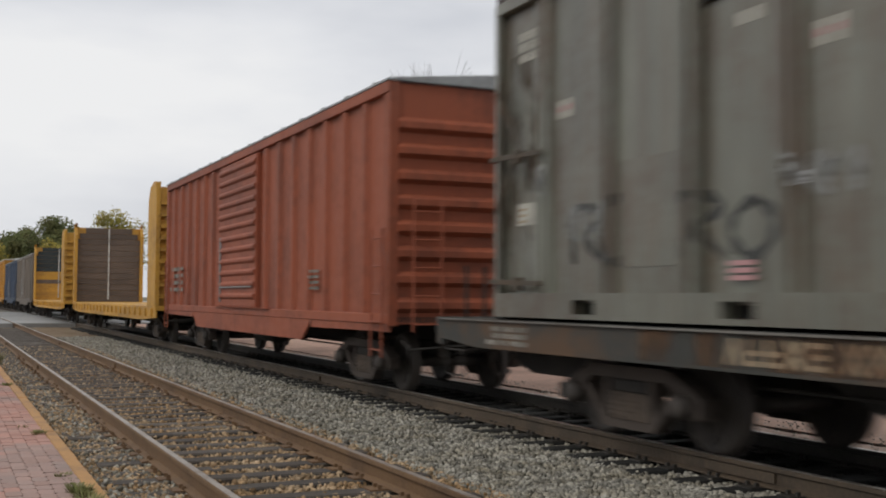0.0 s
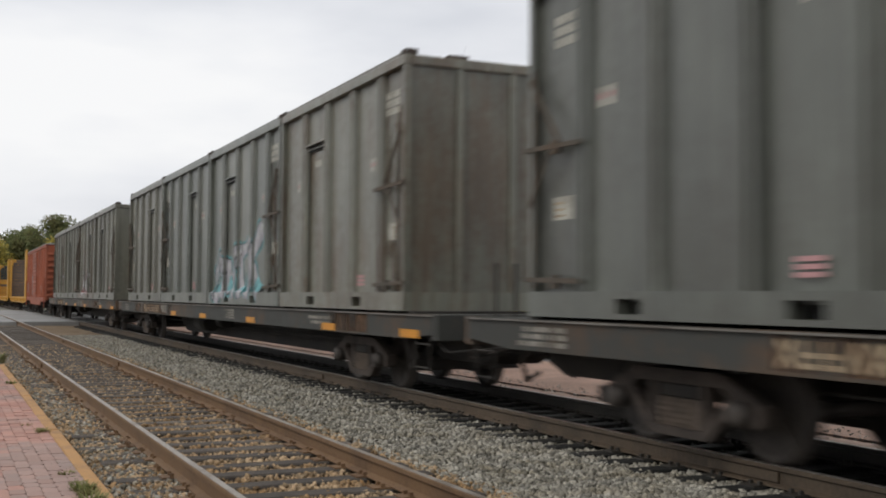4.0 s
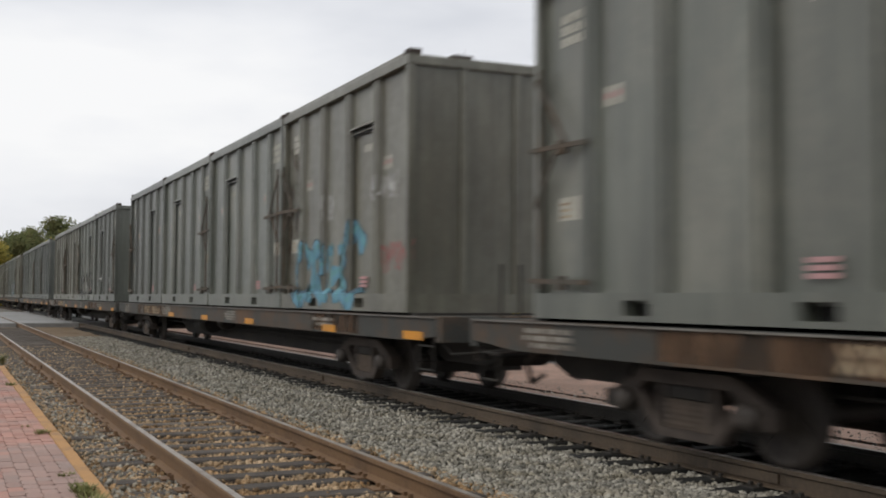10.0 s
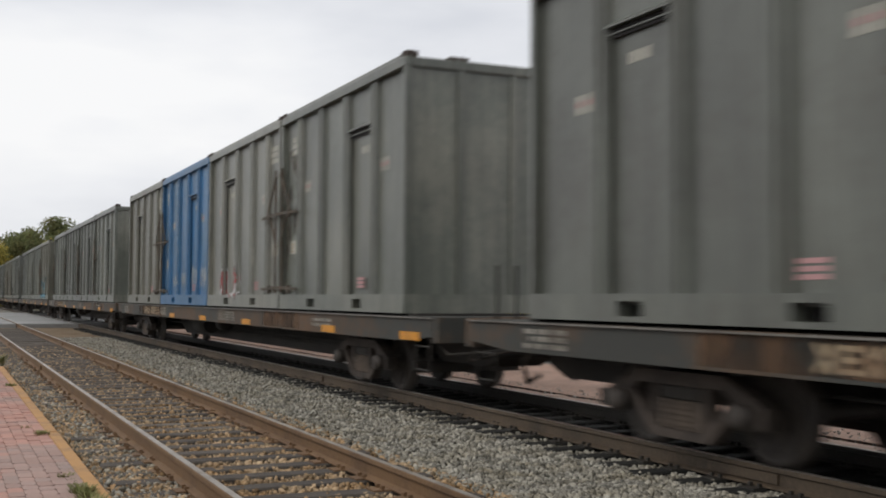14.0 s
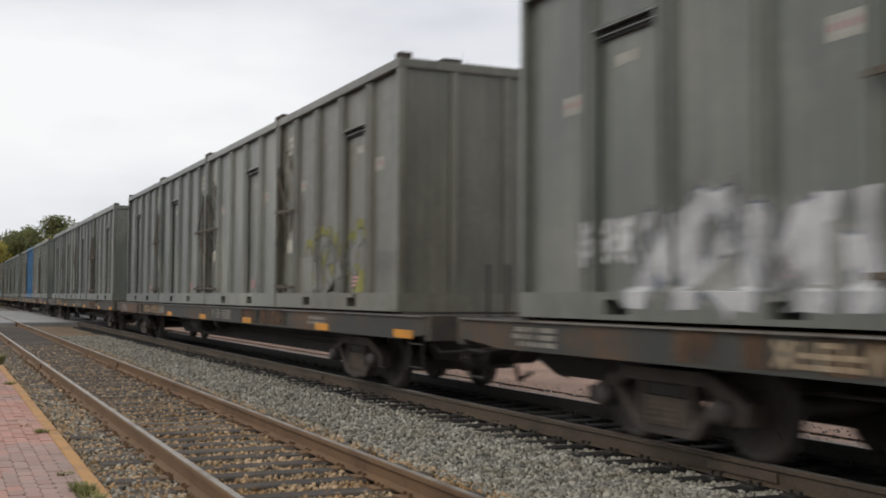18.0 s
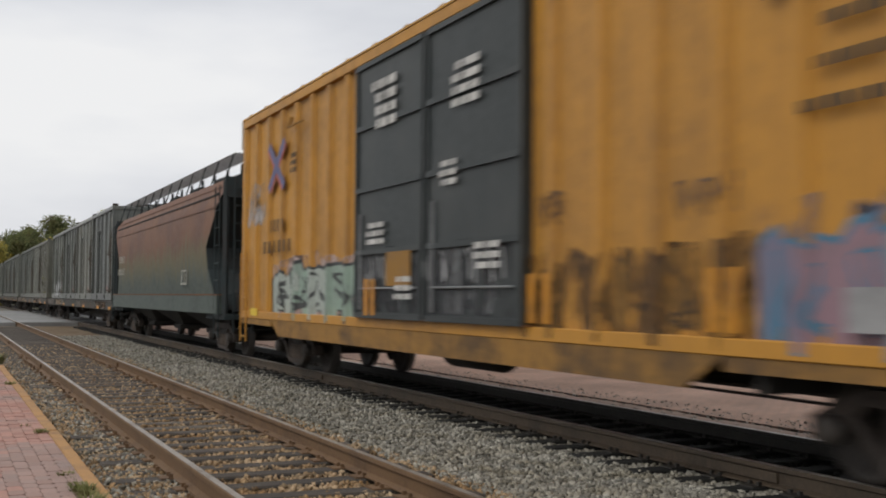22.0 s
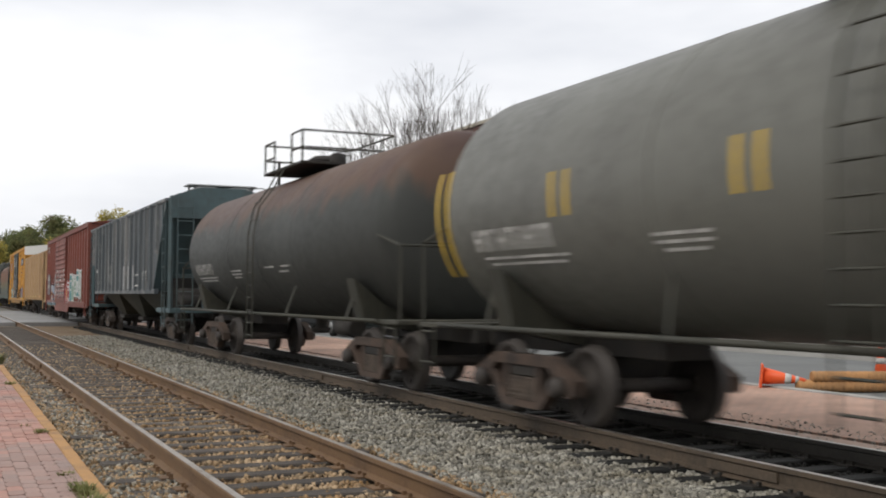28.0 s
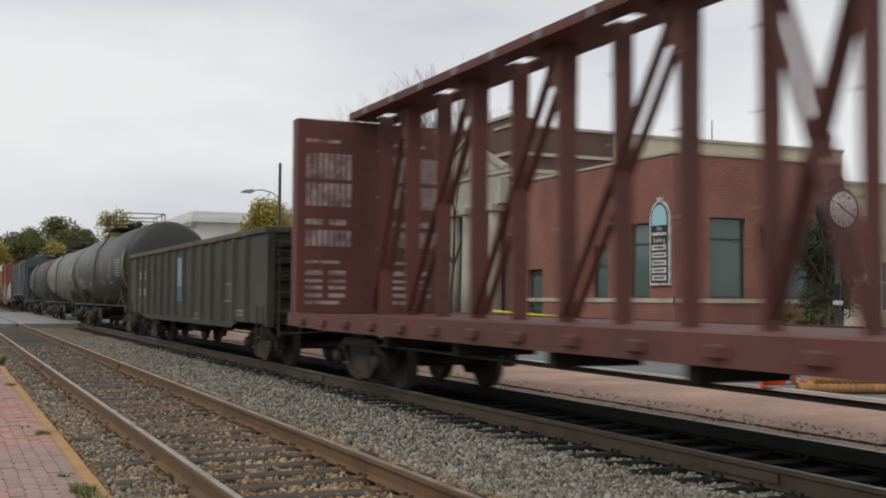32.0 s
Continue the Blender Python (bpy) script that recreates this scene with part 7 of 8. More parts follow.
        part("gate", soft(box(B(), -0.85, 0.85, m - 0.5, m + 0.5, bay_low, bay_low + 0.12), 0.01), M["under"], bay)
    part("centre_sill", box(B(), -0.25, 0.25, -half + 0.1, half - 0.1, 0.72, 1.0), M["under"], car)
    # roof hatches and running board
    wz = walk_z or ze + roof_top + 0.3
    bm = B()
    for s in (-1, 1):
        if round_side:
            for q in range(7):
                part("walkway_slat", box(B(), *sorted((s * (0.66 + 0.085 * q), s * (0.70 + 0.085 * q))), -half + 0.2, half - 0.2, wz - 0.025, wz), M["galv"], car)
        else:
            part("walkway", box(B(), *sorted((s * 0.2, s * 0.7)), -half + 0.2, half - 0.2, wz - 0.05, wz), M["galv"], car, "steel roof walkway")
    bm.free()
    for s in (-1, 1):
        bm = B()
        cz = (cross_z or wz + 0.03)
        box(bm, -0.95, 0.95, *sorted((s * (half - 0.9), s * (half - 0.2))), cz - 0.03, cz)
        if cross_z:
            for q in (-0.88, 0.88):
                box(bm, q - 0.03, q + 0.03, *sorted((s * (half - 0.5), s * (half - 0.44))), ze, cz - 0.03)
        part("end_running_board", bm, M["galv"], car, "steel running board over the roof end")
    k = int(half * 2 / 1.5)
    for i in range(k + 1):
        y = -half + 0.4 + i * (2 * half - 0.8) / k
        for s in (-1, 1):
            bm = beam(B(), (s * 0.65, y, ze + roof_top * 0.85), (s * 0.65, y, wz - 0.045), 0.05, 0.05)
            part("walkway_bracket", bm, end_paint, car)
            if round_side:
                part("walkway_strut", beam(B(), (s * 1.38, y, ze + 0.05), (s * 1.2, y, wz - 0.03), 0.03, 0.03), end_paint, car)
    for i in range(5):
        y = -half + 2.0 + i * (2 * half - 4.0) / 4
        part("hatch", soft(box(B(), -0.45, 0.45, y - 0.6, y + 0.6, ze + roof_top, ze + roof_top + 0.16), 0.03), end_paint, car, "roof loading hatch")
    couplers(car, half, 0.62)
    for s in (-1, 1):
        bogie(car, s * (half - 1.75))
    riding(car, (ya + yb) / 2)
    return car, half, w


def rust_from_above(name, low, high, z0, z1, mid=None):
    """Green paint rusted from the roof downwards, with uneven runs."""
    m = surface(name, low, tuple(0.75 * v for v in low), big=0.5, small=6, amount=0.4, streak=0.2, bump=0.05, rough=0.6)
    t = m.node_tree
    bsdf = t.nodes["Principled BSDF"]
    paint = bsdf.inputs["Base Color"].links[0].from_socket
    co = put(t, "ShaderNodeTexCoord").outputs["Object"]
    z = put(t, "ShaderNodeSeparateXYZ", Vector=co).outputs[2]
    runs = put(t, "ShaderNodeMapping", Vector=co, Scale=(3.4, 3.4, 0.16) if mid else (0.9, 0.9, 0.2)).outputs[0]
    n = put(t, "ShaderNodeTexNoise", Vector=runs, Scale=1.6, Detail=5.0, Roughness=0.65).outputs[0]
    up = put(t, "ShaderNodeMapRange")
    t.links.new(z, up.inputs[0])
    up.inputs[1].default_value, up.inputs[2].default_value = z0, z1
    both = put(t, "ShaderNodeMath", operation="MULTIPLY_ADD")
    t.links.new(n, both.inputs[0])
    both.inputs[1].default_value = 0.85 if mid else 1.1
    t.links.new(up.outputs[0], both.inputs[2])
    fac = ramp(t, both.outputs[0], (0.75, 0.0), (1.25, 1.0)) if not mid else ramp(t, both.outputs[0], (0.55, 0.0), (0.8, 1.0))
    hue = put(t, "ShaderNodeTexNoise", Vector=co, Scale=0.8, Detail=4.0).outputs[0]
    rust = put(t, "ShaderNodeMixRGB", Fac=ramp(t, hue, (0.4, 0.0), (0.65, 1.0)))
    rust.inputs[1].default_value, rust.inputs[2].default_value = (*high, 1), (high[0] * 0.72, high[1] * 0.72, high[2] * 0.9, 1)
    mix = put(t, "ShaderNodeMixRGB", Fac=fac)
    t.links.new(paint, mix.inputs[1])
    top = rust
    if mid:
        top = put(t, "ShaderNodeMixRGB", Fac=ramp(t, both.outputs[0], (0.8, 0.0), (1.3, 1.0)))
        top.inputs[1].default_value = (*mid, 1)
        t.links.new(rust.outputs[0], top.inputs[2])
    t.links.new(top.outputs[0], mix.inputs[2])
    t.links.new(mix.outputs[0], bsdf.inputs["Base Color"])
    return m


rusty_fade = rust_from_above("rust_over_green", (0.070, 0.088, 0.076), (0.145, 0.062, 0.028), 1.35, 3.75, (0.115, 0.10, 0.05))
h1, half, w = hopper(-269.95, -286.6, 1.05, 3.85, rusty_fade, "round-sided covered hopper, rusty over faded green", 0, 3, 1.75, 0.42, end_paint=surface("dark_teal_end", (0.022, 0.032, 0.034), (0.03, 0.03, 0.03), big=1, small=8), bay_paint=M["under"], belt=(0.95, 1.36), round_side=True, walk_z=4.5)
bm = B()
letters(bm, -w - 0.012, half - 2.8, half - 1.4, 2.42, 0.22, 4)
letters(bm, -w - 0.014, half - 2.8, half - 1.2, 2.02, 0.2, 5)
plate(bm, -w - 0.012, -half + 3.6, -half + 4.3, 1.62, 1.66)
for q in range(3):
    plate(bm, -w - 0.012, -half + 3.6 + 0.3 * q, -half + 3.66 + 0.3 * q, 1.66, 1.95)
plate(bm, -w - 0.012, -half + 3.6, -half + 4.3, 1.951, 1.98)
tagged(part("stencils", bm, M["label"], h1, "white stencilled bars"), kind="stuff")
bm = B()
box(bm, -1.475, -1.46, -half + 0.6, half - 0.6, 3.58, 3.62)
part("eave_seam", bm, M["under"], h1)
part("eave_seam", box(B(), -1.537, -1.525, -half + 0.75, half - 0.75, 3.30, 3.335), rusty_fade, h1)
part("eave_seam", box(B(), -1.425, -1.41, -half + 0.5, half - 0.5, 3.74, 3.77), rusty_fade, h1)

ht, half, w = hopper(-309.1, -325.8, 1.05, 3.90, M["hopper_tan"], "tan covered hopper with ribbed sides", 22, 4, 1.5, 0.28, bay_paint=M["under"], roof_top=0.27, walk_z=4.2, cross_z=4.3, square=7.1, bay_span=5.8)
bm = B()
for k, y in enumerate((-2.9, -4.1, -5.3)):
    plate(bm, -w - 0.041, y - 0.35, y + 0.35, 3.20, 3.30)
    plate(bm, -w - 0.041, y - 0.35, y + 0.35, 2.55, 2.65)
    plate(bm, -w - 0.041, y + 0.2, y + 0.35, 2.65, 3.20)
    if k:
        plate(bm, -w - 0.041, y - 0.35, y - 0.2, 2.65, 3.20)
for y, z in ((5.18, 2.21), (4.14, 2.21), (5.09, 1.70), (4.11, 1.70), (3.12, 1.70)):
    letters(bm, -w - 0.041, y, y + 0.66, z, 0.26, 3)
part("emblem", bm, plain("faded_black_stencil", (0.13, 0.10, 0.075), 0.8), ht, "faded dark block lettering shapes")
for a, b, kind in ((5.96, 7.08, "sign_yellow"), (3.06, 3.79, "sign_yellow"), (0.92, 1.52, "stripe_yellow"), (-1.49, -0.89, "stripe_yellow"), (-3.79, -3.06, "stripe_yellow"), (-7.0, -6.0, "sign_yellow")):
    part("reflector", plate(B(), -w - 0.088, a, b, 1.17, 1.27), M[kind], ht, "yellow reflector strip")
bm = plate(B(), -w - 0.041, -half + 0.62, -half + 1.02, 3.2, 3.5)
part("label", bm, plain("faded_orange_label", (0.4, 0.16, 0.06), 0.7), ht, "small faded orange label")

hg, half, w = hopper(-348.6, -365.4, 1.48, 3.95, M["hopper_grey"], "weathered grey and blue-green three-bay covered hopper", 17, 3, 1.9, 0.52, end_paint=M["hopper_blue"], bay_paint=M["gon"], roof_top=0.36, walk_z=4.34, cross_z=4.40)
for k in range(3):
    part("repair_patch", plate(B(), -w - 0.003, -1.25 - 1.0 * k, -0.55 - 1.0 * k, 1.55, 2.3), SPRAY["grey"], hg, "pale repainted panel")
bm = B()
text_rows(bm, -w - 0.043, half - 2.6, half - 1.9, 2.2, 0.12, 1, rt)
text_rows(bm, -w - 0.043, -half + 4.3, -half + 5.4, 1.95, 0.05, 1, rt)
text_rows(bm, -w - 0.043, -half + 3.0, -half + 3.6, 2.0, 0.06, 3, rt)
text_rows(bm, -w - 0.043, -half + 4.3, -half + 5.4, 1.62, 0.05, 1, rt)
part("pale_patches", bm, M["white"], hg, "pale repainted patches and bars")

# Yellow high boxcar
bx, half, w = boxcar(-288.4, -307.9, 0.92, 4.86, M["yellow"], "tall yellow boxcar with black double doors and graffiti", [(-2.2, 0.35, "plug"), (0.4, 2.9, "plug")], 22, 3.0, roof_paint=M["bulk_yellow"], end_ribs=9, sill_low=0.64, door_paint=M["door_black"], group="yellow boxcars", track_paint=M["rust_edge"], sill_paint=M["yellow_dirty"], sill_span=(-5.3, 7.6), trucks=(2.25, 2.85))
for s in (-1, 1):
    part("end_cap", prism(B(), [(-1.55, 4.3), (1.55, 4.3), (1.55, 4.89), (0, 5.06), (-1.55, 4.89)], "y", *sorted((s * (half + 0.034), s * (half + 0.06)))), M["white_wall"], bx, "white painted end top")
x = -w - 0.013
gr = SPRAY
side = box_side(half, w, 22, [(-2.2, 2.9)])
mural(bx, side, 3.3, 7.5, 0.94, 1.92, 4, [gr["green"], gr["pale"]], gr["dark"], 901, gr["pale"], overspray("overspray_rose", (0.50, 0.40, 0.38), 0.75), 5, 0.03)
mural(bx, side, 8.2, 9.5, 2.7, 3.6, 3, [overspray("overspray_white", (0.5, 0.47, 0.45), 0.5)], overspray("overspray_pale", (0.5, 0.45, 0.42), 0.25), 902, None, None, 1)
mural(bx, side, -5.6, -2.2, 0.96, 1.9, 6, [overspray("overspray_brown", (0.17, 0.095, 0.04), 0.6), overspray("overspray_ochre", (0.28, 0.15, 0.04), 0.6)], overspray("overspray_umber", (0.08, 0.05, 0.03), 0.62), 903, None, None, 4, 0.022)
graffiti(bx, side[0], -5.4, -4.6, 2.0, 2.35, 4, gr["brown"], gr["ochre"], 907, 0.014)
graffiti(bx, side[0], -2.9, -2.25, 2.05, 2.4, 3, gr["brown"], gr["ochre"], 908, 0.012)
mural(bx, side, -8.2, -5.7, 0.96, 1.92, 6, [gr["rose"], gr["lilac"], gr["steel"], gr["rose"]], gr["blue"], 904, None, overspray("overspray_blue", (0.13, 0.17, 0.25), 0.55), 2, 0.03)
mural(bx, side, -1.9, 2.7, 1.15, 2.05, 7, [overspray("overspray_silver", (0.24, 0.25, 0.25), 0.35)], overspray("overspray_black", (0.04, 0.04, 0.045), 0.7), 905, gr["grey"], None, 2, 0.02)
bm = B()
letters(bm, x, 6.8, 7.75, 2.52, 0.22, 4)
letters(bm, x, 6.3, 8.2, 2.14, 0.22, 6)
for z, q in ((3.24, 8.1), (2.95, 7.5), (2.66, 7.0)):
    text_rows(bm, x, -q, -5.95, z, 0.09, 1, rt, 0.9, 0.17)
text_rows(bm, x, 6.05, 6.5, 3.75, 0.08, 3, rt, 0.6, 0.25)
tagged(part("stencils", bm, plain("faded_black_paint", (0.085, 0.05, 0.02), 0.8), bx, "faded black stencilled bars"), kind="stuff")
lg = part("logo_plate", plate(B(), x, -8.35, -5.84, 3.55, 4.08), M["black"], bx, "black plate with pale block shapes")
for k in range(5):
    part("logo_block", plate(B(), x - 0.0045, -8.2 + 0.46 * k, -7.9 + 0.46 * k + 0.06 * (k % 2), 3.64, 3.99), SPRAY["grey"], lg)
for y in (8.7, -7.8):
    part("notice_plate", plate(B(), x - 0.012, y - 0.24, y + 0.24, 0.98, 1.12), plain("bright_yellow_notice", (0.66, 0.46, 0.02), 0.5), bx, "bright yellow notice plate")
part("notice_plate", plate(B(), x - 0.012, -7.2, -6.6, 1.14, 1.44), SPRAY["grey"], bx, "pale stencilled panel")
for a0 in (5.5, -5.8):
    part("grab_iron", tube(tube(B(), (x - 0.06, a0, 4.28), (x - 0.06, a0 + 0.9, 4.28), 0.018, seg=6), (x - 0.06, a0 + 0.8, 4.28), (x - 0.02, a0 + 0.8, 4.45), 0.04, seg=6), M["yellow_dirty"], bx)
bm = B()
c = 7.27
for q in (1, -1):
    beam(bm, (x - 0.003, c - 0.5 * q, 3.3), (x - 0.003, c + 0.5 * q, 4.12), 0.004, 0.17)
part("crossed_emblem", bm, plain("emblem_blue", (0.10, 0.10, 0.20), 0.6), bx, "crossed blue and red emblem")
bm = B()
for q in (1, -1):
    beam(bm, (x - 0.0015, c - 0.38 * q, 3.28), (x - 0.0015, c + 0.56 * q, 4.06), 0.003, 0.12)
part("crossed_emblem", bm, plain("emblem_red", (0.42, 0.09, 0.05), 0.6), bx, "red strokes of the crossed emblem")
bm = text_rows(B(), -w - 0.09, -1.2, -0.4, 4.0, 0.09, 4, rt, 0.6, 0.3)
text_rows(bm, -w - 0.09, 1.3, 2.2, 4.2, 0.12, 4, rt, 0.5, 0.3)
for y0, y1, z in ((0.75, 1.35, 1.55), (-1.7, -0.9, 1.9), (1.7, 2.5, 2.3), (-0.6, -0.1, 2.9)):
    text_rows(bm, -w - 0.09, y0, y1, z, 0.07, 3, rt, 0.6, 0.25)
tagged(part("stencils", bm, M["white"], bx, "white door stencils"), kind="stuff")
part("door_patch", plate(B(), -w - 0.088, 0.75, 1.6, 1.5, 1.95), SPRAY["ochre"], bx, "ochre repainted patch on the door")
for y in (-2.3, -2.6, 2.35, 2.1, -5.2, -5.45):
    part("reflector", plate(B(), -w - (0.09 if abs(y) < 2.5 and y > -2.05 else 0.022), y - 0.07, y + 0.07, 1.1, 1.6), M["sign_yellow"], bx, "upright yellow reflector strip")

# Maroon boxcar with graffiti
mx, half, w = boxcar(-327.6, -347.35, 0.9, 4.36, M["box_maroon"], "maroon boxcar with ribbed double doors and sprayed graffiti", [(2.3, 4.1, "ribbed"), (-0.95, 2.2, "ribbed")], 20, 3.0, roof_paint=M["box_maroon"], end_ribs=9, sill_low=0.52, group="red boxcars", sill_span=(-2.4, 5.1), trucks=(2.35, 2.6))
x = -w - 0.013
side = box_side(half, w, 20, [(-0.95, 4.1)])
throwup(mx, side, 7.4, 4.3, 0.92, (("a", 0.95), ("b", 1.12), ("f", 1.0), ("h", 1.35)), 0.13, OS["ice"], OS["dusk"], overspray("overspray_grey", (0.28, 0.26, 0.28), 0.6), OS["white"], False, 911)
mural(mx, side, -2.2, -1.0, 0.94, 2.1, 2, [gr["white"], gr["pink"]], gr["red"], 913, gr["white"], overspray("overspray_pink", (0.42, 0.26, 0.26), 0.5), 4, 0.04)
mural(mx, side, -7.4, -2.3, 0.92, 2.45, 5, [gr["green"], gr["teal"], gr["green"]], gr["white"], 914, gr["white"], None, 4, 0.05)
mural(mx, side, 9.0, 9.6, 2.65, 3.1, 2, [overspray("overspray_faint", (0.3, 0.28, 0.28), 0.2)], overspray("overspray_faint_line", (0.35, 0.33, 0.33), 0.3), 917, None, None, 2)
# spray that caught on the doors' ribs and in the hollows between them
rm = random.Random(77)
for layer, (colour, share) in enumerate(((overspray("overspray_rib_pink", (0.36, 0.22, 0.21), 0.8), 0.7), (overspray("overspray_rib_white", (0.56, 0.52, 0.49), 0.85), 0.62), (overspray("overspray_rib_red", (0.27, 0.05, 0.05), 0.75), 0.3), (overspray("overspray_rib_pale", (0.36, 0.36, 0.33), 0.75), 0.22))):
    bm = B()
    for k in range(6):
        z = 0.9 + 0.3 + 0.235 * k
        for lo, hi, dx in ((z + 0.052, z + 0.088, 0.0855), (z + 0.142, z + 0.232, 0.0455)):
            for a, b in ((-0.86, 2.1), (2.4, 4.0)):
                y = a
                while y < b:
                    n = rm.uniform(0.04, 0.22)
                    if rm.random() < share * (0.9 if k < 4 else 0.5):
                        plate(bm, -w - dx, y, min(y + n, b), lo, hi, t=0.001 + 0.0008 * layer)
                    y += n + 0.01
    tagged(part("sprayed_bands", bm, colour, mx, "spray paint broken up by the door ribs"), kind="stuff")
part("patch", plate(B(), x, 7.55, 9.15, 1.35, 2.47), plain("grey_patch", (0.13, 0.092, 0.09), 0.7), mx, "grey repainted patch")
bm = letters(B(), x - 0.0045, 7.65, 8.95, 2.12, 0.24, 5)
letters(bm, x - 0.0045, 7.65, 8.95, 1.68, 0.22, 6)
text_rows(bm, x - 0.003, half - 1.5, half - 0.9, 3.9, 0.12, 2, rt)
tagged(part("stencils", bm, M["label"], mx, "white stencilled bars"), kind="stuff")
for y in (6.38, 6.14, 4.62, 4.38, -1.6, -1.85):
    part("reflector", plate(B(), x - 0.012, y - 0.06, y + 0.06, 1.1, 1.6), M["sign_yellow"], mx, "upright yellow reflector strip")
bm = plate(B(), -w - 0.001, 4.0, 9.4, 0.79, 0.935, t=0.014)
part("blue_band", bm, overspray("overspray_teal", (0.12, 0.18, 0.205), 0.85), mx, "blue-green sprayed band along the sill")


# Tank cars
def tank_car(ya, yb, R, zc, paint, label, stripes, iron=None):
    half = (ya - yb) / 2
    car = thing("tank_car", label, "railway car", "tank cars")
    prof = [(0.02, -half)] + [(R * math.sin(a), -half + 0.42 * (1 - math.cos(a))) for a in (0.25, 0.5, 0.75, 1.0, 1.25, 1.57)]
    prof += [(R, -half * 0.3), (R, half * 0.3)] + [(r, -y) for r, y in reversed(prof)]
    barrel = part("barrel", lathe(B(), prof, (0, 0, zc), "y", 64), paint, car, "cylindrical tank shell")
    for y in (-half * 0.32, half * 0.02, half * 0.36):
        part("weld_band", lathe(B(), [(R - 0.01, y - 0.03), (R + 0.004, y - 0.028), (R + 0.004, y + 0.028), (R - 0.01, y + 0.03)], (0, 0, zc), "y", 64), paint, barrel)

    def curved(bm, y0, y1, g0, g1, lift=0.005, n=8):
        """A painted mark that follows the shell; angles in degrees up from the waist on the minus x side."""
        rows = []
        for k in range(n + 1):
            g = radians(g0 + (g1 - g0) * k / n)
            rows.append([bm.verts.new((-(R + lift) * math.cos(g), y, zc + (R + lift) * math.sin(g))) for y in (y0, y1)])
        for p, q in zip(rows, rows[1:]):
            bm.faces.new((p[0], p[1], q[1], q[0]))

    if stripes:
        bm = B()
        for y in stripes:
            tall = abs(y) > half - 1.4
            for d in (-0.14, 0.14):
                curved(bm, y + d - 0.042, y + d + 0.042, -34 if tall else -10, 18 if tall else 8)
            part("stripe", bm, M["stripe_yellow"], barrel, "paired yellow inspection stripe")
            bm = B()
        bm.free()
    bm = B()
    n = 9
    for k in range(n):
        a = half - 1.0 - 0.2 * k
        curved(bm, a - 0.15, a - 0.115, -22, -12, n=3)
        curved(bm, a - 0.06, a - 0.03, -22, -12, n=3)
        curved(bm, a - 0.115, a - 0.06, -14 if k % 3 else -18, -12 if k % 3 else -16, n=2)
    for z, y0, y1 in ((-26, half - 3.0, half - 1.1), (-29, half - 2.9, half - 1.3), (-21, half - 5.3, half - 4.4), (-24, half - 5.3, half - 4.5), (-27, half - 5.2, half - 4.5), (-20, -0.9, -0.3), (-20, -2.0, -1.4), (-24, -1.8, -1.2)):
        y = y0
        while y < y1 - 0.1:
            curved(bm, y, min(y + 0.16, y1), z, z + 1.3, n=1)
            y += 0.21
    if stripes:
        for k in range(7):
            curved(bm, -half + 1.0, -half + 2.3, -14 + 3.4 * k, -13.2 + 3.4 * k, n=1)
        curved(bm, -half + 3.4, -half + 4.3, -24, -23, n=2)
        curved(bm, -half + 3.4, -half + 4.3, -13, -12, n=2)
        for y in (-half + 3.4, -half + 3.8, -half + 4.22):
            curved(bm, y, y + 0.05, -23, -13, n=2)
    tagged(part("stencils", bm, M["white"], barrel, "white stencilled bars"), kind="stuff")
    # saddles, stub sills, bolster legs
    for s in (-1, 1):
        y = s * (half - 1.55)
        bm = prism(B(), [(-1.4, zc - 0.75), (-1.25, 1.0), (-0.35, 0.82), (0.35, 0.82), (1.25, 1.0), (1.4, zc - 0.75), (0.9, zc - 1.15), (0, zc - R - 0.02), (-0.9, zc - 1.15)], "y", y - 0.18, y + 0.18)
        part("saddle", bm, M["gon"], car, "bolster saddle")
        part("stub_sill", soft(box(B(), -0.32, 0.32, *sorted((s * (half - 3.2), s * (half + 0.55))), 0.72, 1.0), 0.015), M["under"], car)
        part("end_platform", soft(box(B(), -1.45, 1.45, *sorted((s * (half - 0.25), s * (half + 0.5))), 0.98, 1.04), 0.008), M["gon"], car)
        bm = B()
        for t in (-1, 1):
            tube(bm, (t * 1.4, s * (half + 0.45), 1.0), (t * 1.4, s * (half + 0.45), 2.05), 0.018, seg=6)
            tube(bm, (t * 1.4, s * (half + 0.45), 2.05), (t * 1.4, s * (half - 0.5), 2.25), 0.018, seg=6)
            ladder(bm, t * 1.45, s * (half + 0.2), 0.45, 1.0)
        tube(bm, (-1.4, s * (half + 0.45), 2.05), (1.4, s * (half + 0.45), 2.05), 0.018, seg=6)
        part("end_rail", bm, M["gon"], car)
        bogie(car, s * (half - 1.55), iron)
    bm = B()
    for t in (-1, 1):
        tube(bm, (t * 1.48, -half + 0.2, 1.02), (t * 1.48, half - 0.2, 1.02), 0.03, seg=8)
        for y in (-half + 1.5, -2.2, 2.2, half - 1.5):
            beam(bm, (t * 1.48, y, 1.02), (t * 1.2, y + 0.3, zc - 0.85), 0.03, 0.03)
    part("side_rod", bm, M["gon"], car, "long side handrail rod")
    # top platform with manway and railings, side ladder
    top = zc + R
    plat = part("platform", soft(box(B(), -0.95, 0.95, -1.35, 1.35, top + 0.03, top + 0.08), 0.008), M["under"], car, "grated top platform")
    part("manway", lathe(B(), [(0.26, top - 0.1), (0.26, top + 0.24), (0.31, top + 0.26), (0.31, top + 0.31), (0.18, top + 0.38)], (0, 0.25, 0), "z", 20), M["under"], car, "bolted manway dome")
